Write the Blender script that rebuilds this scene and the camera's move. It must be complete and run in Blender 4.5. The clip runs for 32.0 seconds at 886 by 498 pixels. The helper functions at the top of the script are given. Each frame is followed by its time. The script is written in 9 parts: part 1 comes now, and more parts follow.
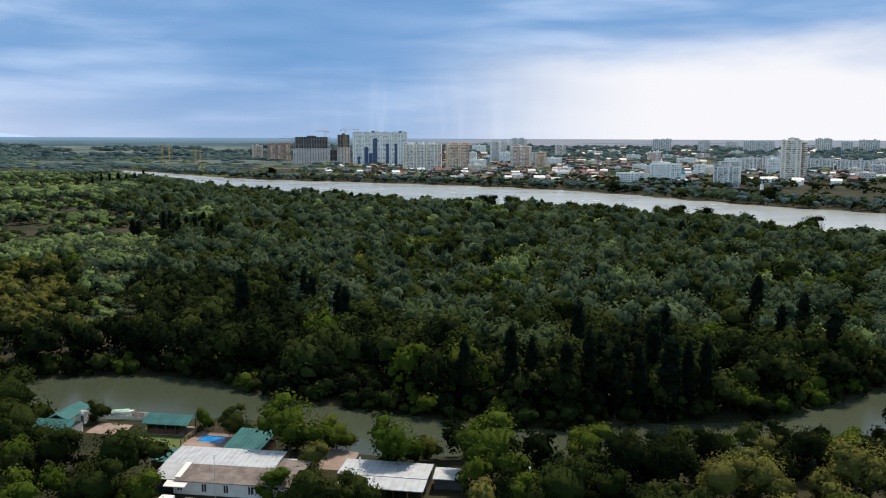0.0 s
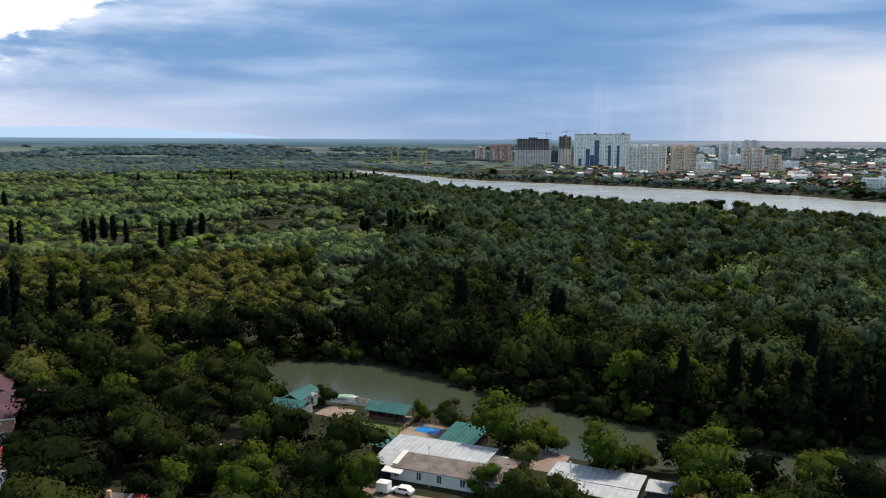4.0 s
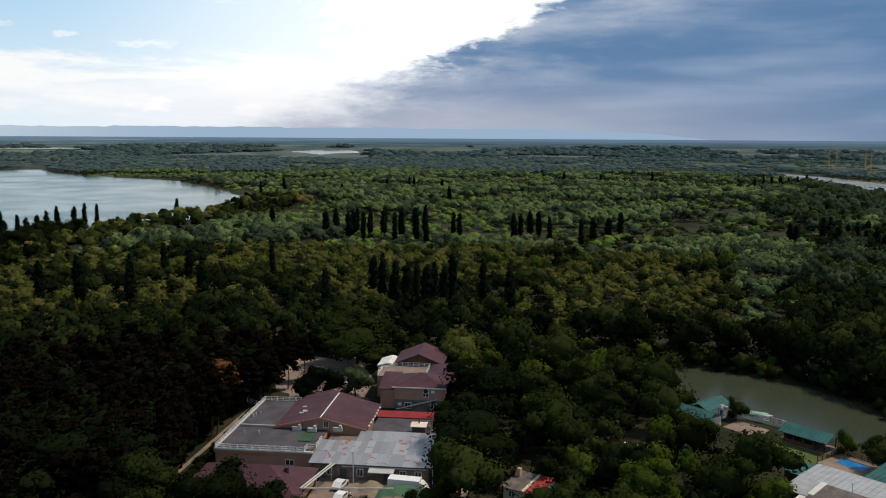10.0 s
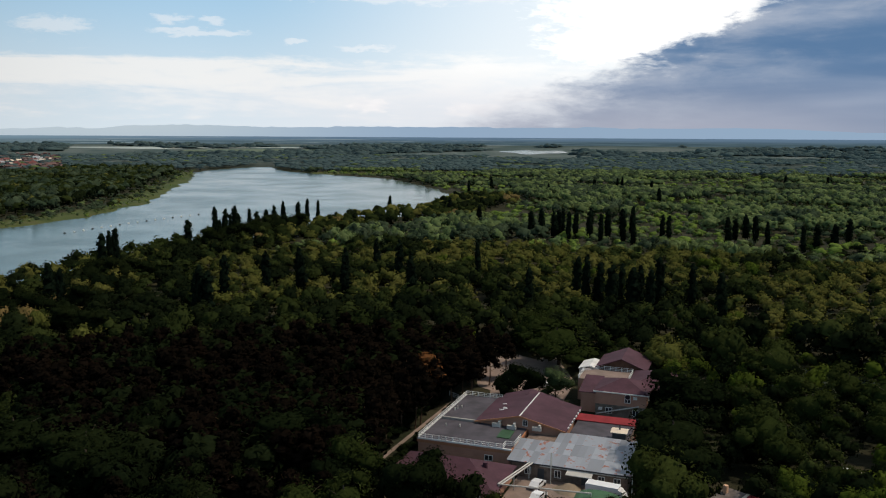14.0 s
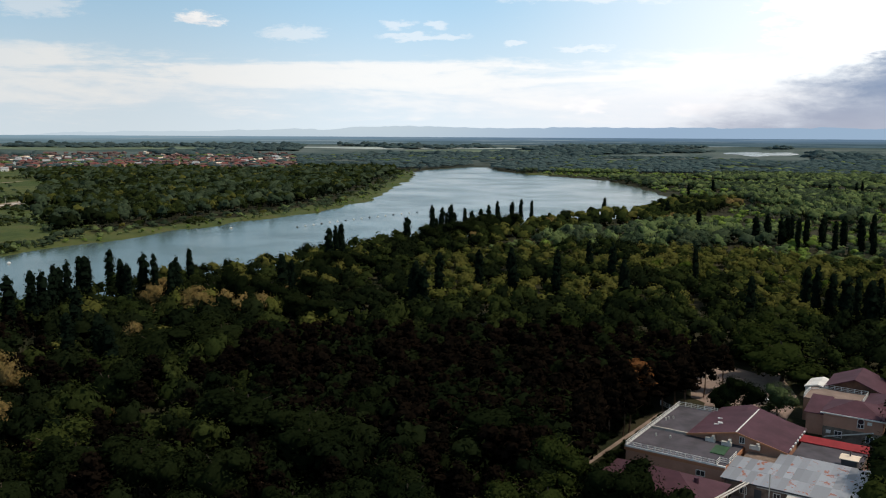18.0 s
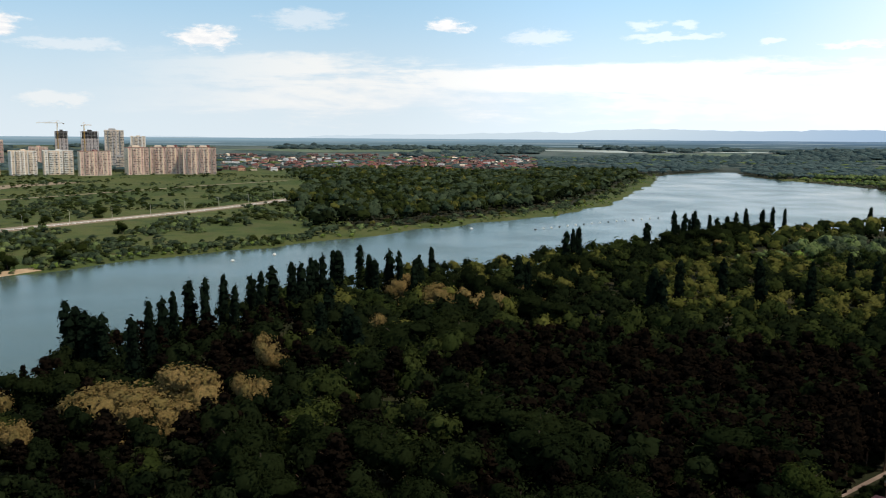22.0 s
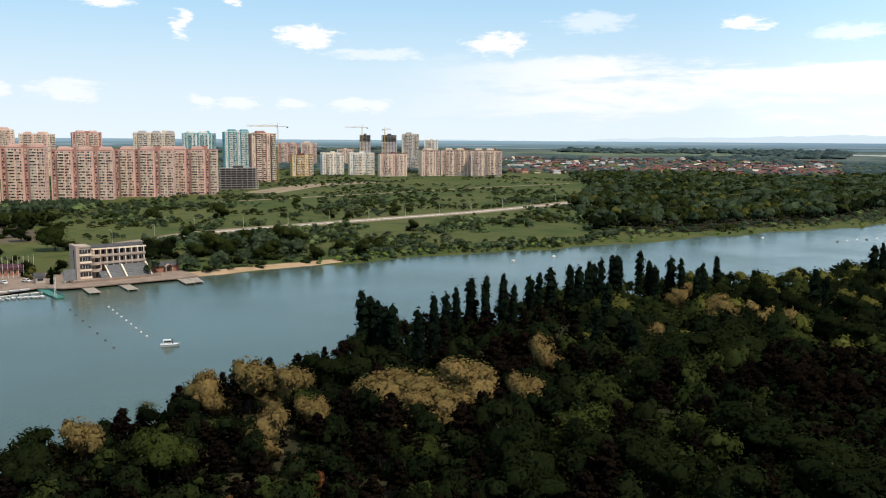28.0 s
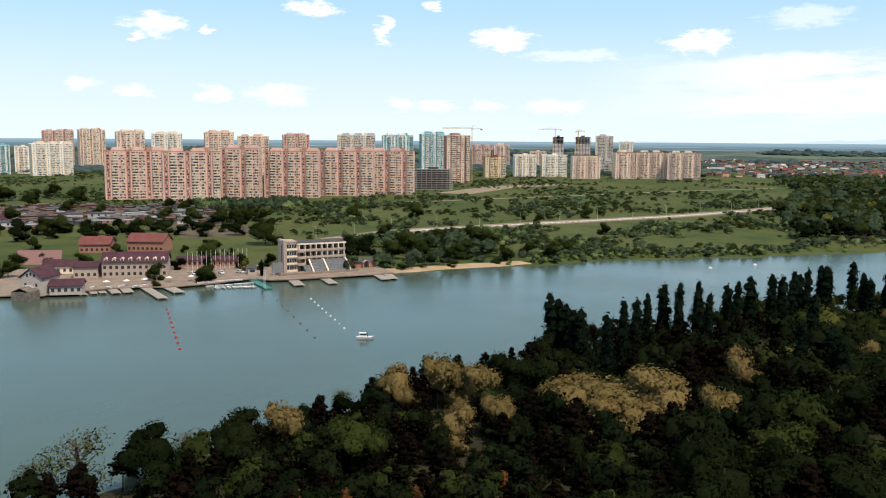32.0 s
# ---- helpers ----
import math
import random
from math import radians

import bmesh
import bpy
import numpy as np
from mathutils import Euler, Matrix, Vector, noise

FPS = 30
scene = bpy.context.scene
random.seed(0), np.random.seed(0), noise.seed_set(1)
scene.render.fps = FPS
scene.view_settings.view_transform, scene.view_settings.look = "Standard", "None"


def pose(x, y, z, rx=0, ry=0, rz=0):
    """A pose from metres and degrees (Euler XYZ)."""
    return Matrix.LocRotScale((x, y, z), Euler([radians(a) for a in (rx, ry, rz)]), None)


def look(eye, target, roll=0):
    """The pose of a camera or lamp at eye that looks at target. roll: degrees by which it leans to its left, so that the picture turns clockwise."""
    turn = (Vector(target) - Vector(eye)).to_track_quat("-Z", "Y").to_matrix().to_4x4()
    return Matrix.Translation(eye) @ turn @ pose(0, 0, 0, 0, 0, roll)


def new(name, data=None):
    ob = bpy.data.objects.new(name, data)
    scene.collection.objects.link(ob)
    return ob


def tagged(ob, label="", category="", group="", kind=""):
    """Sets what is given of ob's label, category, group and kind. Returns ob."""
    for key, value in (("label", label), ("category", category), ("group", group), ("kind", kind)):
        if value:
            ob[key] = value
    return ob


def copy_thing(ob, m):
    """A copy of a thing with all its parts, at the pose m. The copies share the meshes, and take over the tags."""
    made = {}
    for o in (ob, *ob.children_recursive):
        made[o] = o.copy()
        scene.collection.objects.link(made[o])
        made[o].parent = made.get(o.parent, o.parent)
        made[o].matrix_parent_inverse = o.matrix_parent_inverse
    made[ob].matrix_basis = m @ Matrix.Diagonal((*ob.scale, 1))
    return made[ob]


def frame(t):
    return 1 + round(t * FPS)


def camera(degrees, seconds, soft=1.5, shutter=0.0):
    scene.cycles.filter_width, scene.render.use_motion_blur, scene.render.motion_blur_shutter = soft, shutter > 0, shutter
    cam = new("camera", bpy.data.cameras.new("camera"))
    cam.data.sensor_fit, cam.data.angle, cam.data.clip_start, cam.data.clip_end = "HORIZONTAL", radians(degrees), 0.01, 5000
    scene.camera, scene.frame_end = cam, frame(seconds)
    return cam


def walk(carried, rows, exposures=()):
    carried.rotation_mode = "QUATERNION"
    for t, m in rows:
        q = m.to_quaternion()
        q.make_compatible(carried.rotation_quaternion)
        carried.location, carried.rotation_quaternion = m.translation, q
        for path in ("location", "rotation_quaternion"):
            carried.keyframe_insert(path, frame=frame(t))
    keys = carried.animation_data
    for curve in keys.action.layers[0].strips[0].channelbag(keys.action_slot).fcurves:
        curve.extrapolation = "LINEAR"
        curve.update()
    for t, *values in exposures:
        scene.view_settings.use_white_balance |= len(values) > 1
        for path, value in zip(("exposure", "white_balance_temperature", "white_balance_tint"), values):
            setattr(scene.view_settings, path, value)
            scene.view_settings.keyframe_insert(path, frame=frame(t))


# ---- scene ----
cam = camera(54.92, 32.0, soft=1.1)
EYE = (0, 0, 68)
PATH = [
    (0, pose(*EYE, 82.54, -0.24, -1.20)),
    (0.5, pose(*EYE, 82.53, -0.25, 1.16)),
    (1, pose(*EYE, 82.54, -0.25, 3.06)),
    (1.5, pose(*EYE, 82.54, -0.26, 4.67)),
    (2, pose(*EYE, 82.56, -0.27, 6.12)),
    (2.5, pose(*EYE, 82.58, -0.28, 7.75)),
    (4.5, pose(*EYE, 82.59, -0.29, 15.61)),
    (5, pose(*EYE, 82.59, -0.30, 17.83)),
    (5.5, pose(*EYE, 82.57, -0.32, 20.19)),
    (6, pose(*EYE, 82.54, -0.34, 22.69)),
    (6.5, pose(*EYE, 82.51, -0.36, 25.11)),
    (7, pose(*EYE, 82.48, -0.38, 27.49)),
    (7.5, pose(*EYE, 82.48, -0.39, 29.85)),
    (8, pose(*EYE, 82.48, -0.39, 32.18)),
    (8.5, pose(*EYE, 82.50, -0.37, 34.49)),
    (9, pose(*EYE, 82.51, -0.36, 36.75)),
    (9.5, pose(*EYE, 82.52, -0.35, 38.99)),
    (10, pose(*EYE, 82.53, -0.34, 41.17)),
    (10.5, pose(*EYE, 82.52, -0.34, 43.27)),
    (11, pose(*EYE, 82.52, -0.33, 45.19)),
    (11.5, pose(*EYE, 82.52, -0.33, 46.83)),
    (12, pose(*EYE, 82.50, -0.32, 48.36)),
    (12.5, pose(*EYE, 82.48, -0.32, 49.95)),
    (13, pose(*EYE, 82.47, -0.31, 51.53)),
    (13.5, pose(*EYE, 82.46, -0.31, 53.17)),
    (14, pose(*EYE, 82.46, -0.32, 54.97)),
    (14.5, pose(*EYE, 82.45, -0.32, 56.82)),
    (16.5, pose(*EYE, 82.43, -0.33, 64.38)),
    (17, pose(*EYE, 82.43, -0.33, 66.08)),
    (17.5, pose(*EYE, 82.44, -0.33, 67.71)),
    (18, pose(*EYE, 82.44, -0.32, 69.29)),
    (18.5, pose(*EYE, 82.45, -0.32, 71.58)),
    (19, pose(*EYE, 82.48, -0.32, 73.99)),
    (19.5, pose(*EYE, 82.50, -0.32, 76.22)),
    (20, pose(*EYE, 82.53, -0.34, 78.11)),
    (20.5, pose(*EYE, 82.55, -0.35, 79.91)),
    (21, pose(*EYE, 82.56, -0.36, 81.70)),
    (21.5, pose(*EYE, 82.56, -0.37, 83.55)),
    (22, pose(*EYE, 82.56, -0.38, 85.26)),
    (22.5, pose(*EYE, 82.58, -0.38, 86.78)),
    (23, pose(*EYE, 82.59, -0.38, 88.33)),
    (23.5, pose(*EYE, 82.60, -0.37, 89.83)),
    (24, pose(*EYE, 82.61, -0.37, 91.17)),
    (24.5, pose(*EYE, 82.62, -0.37, 92.49)),
    (26.5, pose(*EYE, 82.64, -0.37, 98.62)),
    (27, pose(*EYE, 82.65, -0.38, 100.32)),
    (27.5, pose(*EYE, 82.66, -0.38, 101.95)),
    (28, pose(*EYE, 82.66, -0.39, 104.02)),
    (28.5, pose(*EYE, 82.67, -0.39, 106.01)),
    (29, pose(*EYE, 82.68, -0.39, 107.61)),
    (29.5, pose(*EYE, 82.68, -0.40, 109.17)),
    (30, pose(*EYE, 82.68, -0.40, 110.68)),
    (30.5, pose(*EYE, 82.67, -0.41, 112.23)),
    (31, pose(*EYE, 82.68, -0.41, 113.78)),
    (31.5, pose(*EYE, 82.70, -0.41, 115.33)),
    (32, pose(*EYE, 82.70, -0.41, 116.84)),
]
# the camera opens up under the storm and closes down before the bright gap
walk(cam, PATH, [(0, 0.50), (2.5, 0.50), (4.5, 0.34), (6, 0.20), (8, -0.06), (9, -0.2), (11, -0.38), (13, -0.45), (17, -0.36), (19, -0.22), (23, -0.02), (28, 0.12), (32, 0.22)])

# ---- world: storm cloud to the north, bright gap in the clouds, fair sky to the south ----
SUN_AZ, SUN_EL = -28.0, 58.0
NODE = "ShaderNode"


class Nodes:
    """Short hand for building node trees."""

    def __init__(self, tree):
        self.tree = tree
        tree.nodes.clear()

    def add(self, kind, **props):
        n = self.tree.nodes.new(NODE + kind)
        for k, v in props.items():
            setattr(n, k, v)
        return n

    def put(self, socket, value):
        if isinstance(value, bpy.types.NodeSocket):
            self.tree.links.new(value, socket)
        elif value is not None:
            socket.default_value = value

    def math(self, op, a, b=None, c=None, clamp=False):
        n = self.add("Math", operation=op, use_clamp=clamp)
        for s, v in zip(n.inputs, (a, b, c)):
            self.put(s, v)
        return n.outputs[0]

    def step(self, x, lo, hi):
        n = self.add("MapRange", interpolation_type="SMOOTHSTEP")
        for s, v in zip(n.inputs, (x, lo, hi, 0.0, 1.0)):
            self.put(s, v)
        return n.outputs[0]

    def mix(self, fac, a, b, blend="MIX"):
        n = self.add("Mix", data_type="RGBA", blend_type=blend)
        self.put(n.inputs[0], fac)
        self.put(n.inputs[6], a if not isinstance(a, tuple) else (*a[:3], 1))
        self.put(n.inputs[7], b if not isinstance(b, tuple) else (*b[:3], 1))
        return n.outputs[2]

    def noise(self, vector, scale, detail=4.0, rough=0.55, dist=0.0):
        n = self.add("TexNoise")
        if vector is not None:
            self.put(n.inputs["Vector"], vector)
        n.inputs["Scale"].default_value = scale
        n.inputs["Detail"].default_value = detail
        n.inputs["Roughness"].default_value = rough
        n.inputs["Distortion"].default_value = dist
        return n.outputs[0]


def build_world():
    w = bpy.data.worlds.new("sky")
    scene.world = w
    w.use_nodes = True
    N = Nodes(w.node_tree)
    sky = N.add("TexSky", sky_type="NISHITA", sun_disc=False, sun_elevation=radians(SUN_EL),
                sun_rotation=radians(-SUN_AZ), air_density=1.0, dust_density=1.5)
    sep = N.add("SeparateXYZ")
    N.put(sep.inputs[0], N.add("TexCoord").outputs["Generated"])
    x, y, z = sep.outputs
    az = N.math("MULTIPLY", N.math("ARCTAN2", N.math("MULTIPLY", x, -1.0), y), 57.2958)
    el = N.math("MULTIPLY", N.math("ARCSINE", z), 57.2958)
    plan = N.add("CombineXYZ")
    N.put(plan.inputs[0], N.math("MULTIPLY", az, 0.10))
    N.put(plan.inputs[1], N.math("MULTIPLY", el, 0.30))
    deck = plan.outputs[0]
    wide = N.add("CombineXYZ")
    N.put(wide.inputs[0], N.math("MULTIPLY", az, 0.05))
    N.put(wide.inputs[1], N.math("MULTIPLY", el, 0.22))
    big = N.noise(deck, 0.9, 5, 0.55, 0.3)
    fine = N.noise(deck, 2.6, 6, 0.6, 0.3)
    bands = N.noise(wide.outputs[0], 1.0, 5, 0.50, 0.25)
    # fair sky: blue overhead, white towards the skyline
    blue = N.mix(1.0, sky.outputs[0], (0.085, 0.105, 0.108), "MULTIPLY")
    fair = N.mix(0.7, blue, (0.45, 0.74, 1.0))
    haze = N.math("SUBTRACT", 1.0, N.step(el, -1.0, 11.0))
    fair = N.mix(N.math("MULTIPLY", haze, 0.95), fair, (0.80, 0.89, 0.95))
    # a long bank of white cloud over the lake, streaked along the skyline, with ragged upper edges
    streaks = N.add("CombineXYZ")
    N.put(streaks.inputs[0], N.math("MULTIPLY", az, 0.055))
    N.put(streaks.inputs[1], N.math("MULTIPLY", el, 0.42))
    wisp = N.noise(streaks.outputs[0], 1.6, 8, 0.62, 0.5)
    body = N.math("SUBTRACT", 1.0, N.step(N.math("ABSOLUTE", N.math("SUBTRACT", el, 3.2)), 0.6, 3.4))
    curl = N.noise(deck, 5.0, 7, 0.62, 0.3)
    wisp = N.math("MULTIPLY_ADD", N.math("SUBTRACT", curl, 0.5), 0.34, wisp)
    bank = N.step(N.math("MULTIPLY_ADD", body, 0.42, wisp), 0.66, 0.94)
    bank = N.math("MULTIPLY", bank, N.math("SUBTRACT", 1.0, N.step(az, 92.0, 110.0)))
    fair = N.mix(N.math("MULTIPLY", bank, 0.8), fair, N.mix(N.step(N.math("MULTIPLY_ADD", el, 0.075, wisp), 0.58, 0.88), (0.83, 0.89, 0.94), (1.03, 1.01, 0.975)))
    # single clouds: azimuth, elevation, half width and half height in degrees
    ruffle = N.math("MULTIPLY", N.math("SUBTRACT", N.noise(deck, 7.5, 8, 0.68, 0.2), 0.5), 1.9)
    spot = N.add("CombineXYZ")
    N.put(spot.inputs[0], N.math("ADD", az, N.math("MULTIPLY", N.math("SUBTRACT", N.noise(deck, 4.1, 5, 0.6), 0.5), 3.4)))
    N.put(spot.inputs[1], N.math("ADD", el, N.math("MULTIPLY", N.math("SUBTRACT", N.noise(deck, 5.3, 5, 0.6), 0.5), 1.2)))

    def clouds(rows):
        near = None
        for a, e, w, h in rows:
            n = N.add("VectorMath", operation="MULTIPLY_ADD")
            N.put(n.inputs[0], spot.outputs[0])
            n.inputs[1].default_value = (1 / w, 1 / h, 0)
            n.inputs[2].default_value = (-a / w, -e / h, 0)
            q = N.add("VectorMath", operation="LENGTH")
            N.put(q.inputs[0], n.outputs[0])
            near = q.outputs["Value"] if near is None else N.math("MINIMUM", near, q.outputs["Value"])
        return N.math("SUBTRACT", 1.0, N.step(N.math("ADD", near, ruffle), 0.50, 1.22))

    heaps = clouds(((125.4, 8.3, 1.5, 0.5), (135.0, 7.0, 1.8, 0.65), (136.2, 6.1, 0.5, 0.3), (132.0, 6.7, 0.4, 0.3), (120.8, 7.1, 0.6, 0.85), (117.2, 8.6, 0.5, 0.3),
                    (113.0, 6.5, 2.0, 0.75), (100.6, 6.2, 1.9, 0.75), (85.0, 7.2, 1.3, 0.45), (59.8, 2.0, 1.4, 0.65), (52.9, 1.8, 2.2, 0.5), (33.0, 6.9, 2.4, 0.8)))
    row = clouds(((139.7, 3.3, 1.1, 0.4), (136.6, 2.9, 0.9, 0.4), (131.5, 2.8, 1.1, 0.5), (127.6, 2.8, 2.0, 0.75), (119.6, 2.3, 1.0, 0.5), (117.3, 2.2, 1.3, 0.4),
                  (114.1, 2.2, 1.2, 0.45), (109.4, 2.2, 2.2, 0.45)))
    thin = clouds(((94.4, 7.5, 2.4, 0.65), (108.3, 5.5, 3.4, 0.4), (79.0, 6.5, 2.2, 0.5), (72.3, 7.2, 1.3, 0.3), (69.9, 7.1, 0.8, 0.25), (70.6, 6.4, 3.2, 0.25), (64.8, 6.0, 0.8, 0.2),
                   (59.9, 5.7, 1.7, 0.2), (57.5, 8.9, 8.5, 0.45), (53.0, 4.6, 1.5, 0.5)))
    fair = N.mix(N.math("MULTIPLY", thin, 0.42), fair, (1.04, 1.03, 1.02))
    fair = N.mix(N.math("MULTIPLY", row, 0.5), fair, (1.04, 1.01, 0.97))
    fair = N.mix(N.math("MULTIPLY", heaps, 0.92), fair, N.mix(N.step(ruffle, -0.25, 0.2), (1.10, 1.07, 1.04), (0.93, 0.94, 0.96)))
    # storm deck: blue-grey layers, paler towards the ground where rain hangs
    slit = N.noise(streaks.outputs[0], 1.5, 5, 0.46, 0.3)
    storm = N.mix(N.step(N.math("MULTIPLY_ADD", slit, 0.7, N.math("MULTIPLY", bands, 0.5)), 0.44, 0.86), (0.145, 0.275, 0.49), (0.40, 0.51, 0.70))
    core = N.math("MULTIPLY", N.math("SUBTRACT", 1.0, N.step(N.math("ABSOLUTE", N.math("SUBTRACT", N.math("MULTIPLY_ADD", big, 9.0, az), 11.0)), 3.0, 17.0)), N.step(N.math("MULTIPLY_ADD", big, 3.0, el), 4.0, 6.2))
    storm = N.mix(N.math("MULTIPLY", core, 0.84), storm, N.mix(slit, (0.085, 0.205, 0.415), (0.165, 0.305, 0.530)))
    low = N.math("SUBTRACT", 1.0, N.step(el, -0.5, 5.0))
    storm = N.mix(N.math("MULTIPLY", low, 0.6), storm, (0.30, 0.385, 0.55))
    streak = N.add("CombineXYZ")
    N.put(streak.inputs[0], N.math("MULTIPLY", az, 0.5))
    N.put(streak.inputs[1], N.math("MULTIPLY", el, 0.06))
    rain = N.math("MULTIPLY", N.step(N.noise(streak.outputs[0], 1.0, 3, 0.6), 0.45, 0.75), N.math("SUBTRACT", 1.0, N.step(el, 1.0, 6.0)))
    storm = N.mix(N.math("MULTIPLY", N.math("MULTIPLY", rain, 0.2), N.math("SUBTRACT", 1.0, N.step(az, 2.0, 14.0))), storm, (0.60, 0.66, 0.78))
    # pale gap low over the city
    right = N.math("SUBTRACT", 1.0, N.step(az, -16.0, 3.0))
    pale = N.math("MULTIPLY", right, N.math("SUBTRACT", 1.0, N.step(N.math("SUBTRACT", el, N.math("MULTIPLY", big, 4.0)), 1.6, 5.5)))
    storm = N.mix(pale, storm, (0.66, 0.66, 0.69))
    # the edge of the storm slants: nearer the ground it reaches further to the south
    edge = N.math("ADD", az, N.math("MULTIPLY", N.math("SUBTRACT", big, 0.5), 11.0))
    edge = N.math("ADD", edge, N.math("MULTIPLY", N.math("SUBTRACT", fine, 0.5), 9.0))
    edge = N.math("ADD", edge, N.math("MULTIPLY", ruffle, 2.4))
    edge = N.math("ADD", edge, N.math("MULTIPLY", N.math("MINIMUM", el, 12.0), 2.2))
    soft = N.math("MULTIPLY_ADD", N.math("SUBTRACT", 1.0, N.step(el, 1.5, 5.5)), 9.0, 2.6)
    mask = N.math("SUBTRACT", 1.0, N.step(N.math("DIVIDE", N.math("SUBTRACT", edge, 52.9), soft), -0.5, 0.5))
    mask = N.math("MULTIPLY", mask, N.step(az, -95.0, -60.0))
    bright = clouds(((40.5, 8.6, 8.0, 3.6), (44.5, 6.0, 4.0, 1.3)))
    halo = N.math("MULTIPLY", N.math("SUBTRACT", 1.0, N.step(N.math("ABSOLUTE", N.math("SUBTRACT", az, 43.0)), 3.0, 26.0)), N.step(el, 0.5, 3.5))
    light = N.mix(N.math("MULTIPLY", halo, 0.6), fair, (1.22, 1.22, 1.20))
    light = N.mix(bright, light, (1.42, 1.40, 1.36))
    low_l = N.math("MULTIPLY", N.math("SUBTRACT", 1.0, N.step(el, 1.5, 5.0)), N.math("SUBTRACT", 1.0, N.step(N.math("ABSOLUTE", N.math("SUBTRACT", az, 44.0)), 5.0, 32.0)))
    light = N.mix(N.math("MULTIPLY", low_l, 0.7), light, (0.92, 0.91, 0.94))
    storm = N.mix(N.math("MULTIPLY", N.math("MULTIPLY", N.step(az, 14.0, 42.0), low), 0.6), storm, (0.74, 0.72, 0.80))
    open_sky = N.math("SUBTRACT", 1.0, N.step(N.math("ABSOLUTE", N.math("SUBTRACT", az, 58.0)), 12.0, 34.0))
    light = N.mix(1.0, light, N.mix(open_sky, (1.0, 1.0, 1.0), (1.24, 1.24, 1.25)), "MULTIPLY")
    fringe = N.math("MULTIPLY", N.step(edge, 36.0, 55.0), N.step(N.math("MULTIPLY_ADD", fine, 0.6, N.math("MULTIPLY", slit, 0.5)), 0.42, 0.72))
    storm = N.mix(N.math("MULTIPLY", fringe, 0.75), storm, (0.62, 0.68, 0.80))
    out = N.mix(mask, light, storm)
    # the storm deck hangs overhead as well
    out = N.mix(N.step(el, 22.0, 46.0), out, N.mix(bands, (0.20, 0.25, 0.33), (0.34, 0.38, 0.44)))
    # below the skyline: the plain goes on
    out = N.mix(N.math("SUBTRACT", 1.0, N.step(el, -1.2, -0.4)), out, (0.10, 0.13, 0.15))
    bg = N.add("Background")
    N.put(bg.inputs[0], out)
    bg.inputs[1].default_value = 1.0
    N.put(N.add("OutputWorld").inputs[0], bg.outputs[0])


build_world()
sun = new("sun", bpy.data.lights.new("sun", "SUN"))
sun.data.energy, sun.data.angle, sun.data.color = 3.7, radians(5), (1.0, 0.88, 0.72)
sun.matrix_world = look((-3000 * math.sin(radians(SUN_AZ)) * math.cos(radians(SUN_EL)),
                         3000 * math.cos(radians(SUN_AZ)) * math.cos(radians(SUN_EL)), 3000 * math.sin(radians(SUN_EL))), (0, 0, 0))

# ---- materials ----
def surface(name, color, rough=0.8, metal=0.0, vary=0.25, scale=0.5, fine=6.0, bump=0.0, spec=0.3, rnd=0.0, tint=None, by=""):
    """A plain rough surface with variation at two scales; by: '' / 'object' / 'island' / 'tint' for piece-to-piece variation."""
    m = bpy.data.materials.new(name)
    m.use_nodes = True
    N = Nodes(m.node_tree)
    pos = N.add("TexCoord").outputs["Object"]
    if by == "tint":
        pos = N.add("NewGeometry").outputs["Position"]
    a, b = N.noise(pos, scale, 4, 0.6), N.noise(pos, fine, 3, 0.6)
    dark = tuple(c * (1 - vary) for c in color)
    light = tuple(min(c * (1 + vary), 1.0) for c in color)
    col = N.mix(N.step(a, 0.3, 0.7), dark, light)
    col = N.mix(N.math("MULTIPLY", N.step(b, 0.35, 0.75), 0.5), col, tuple(c * (1 - 0.8 * vary) for c in color))
    if by == "object":
        r = N.add("ObjectInfo").outputs["Random"]
    elif by == "island":
        r = N.add("NewGeometry").outputs["Random Per Island"]
    elif by == "tint":
        r = N.add("Attribute", attribute_name="tint").outputs["Fac"]
    if by:
        second = tint or tuple(c * (1 - rnd) for c in color)
        col = N.mix(N.math("MULTIPLY", r, 1.0 if tint else 0.9), col, second)
        if tint:
            col = N.mix(0.35, col, N.mix(N.step(a, 0.3, 0.7), tuple(c * 0.6 for c in second), color))
    p = N.add("BsdfPrincipled")
    N.put(p.inputs["Base Color"], col)
    p.inputs["Roughness"].default_value = rough
    p.inputs["Metallic"].default_value = metal
    p.inputs["Specular IOR Level"].default_value = spec
    if bump:
        bn = N.add("Bump")
        bn.inputs["Strength"].default_value = 0.6
        bn.inputs["Distance"].default_value = bump
        N.put(bn.inputs["Height"], b)
        N.put(p.inputs["Normal"], bn.outputs[0])
    N.put(N.add("OutputMaterial").inputs[0], p.outputs[0])
    return m


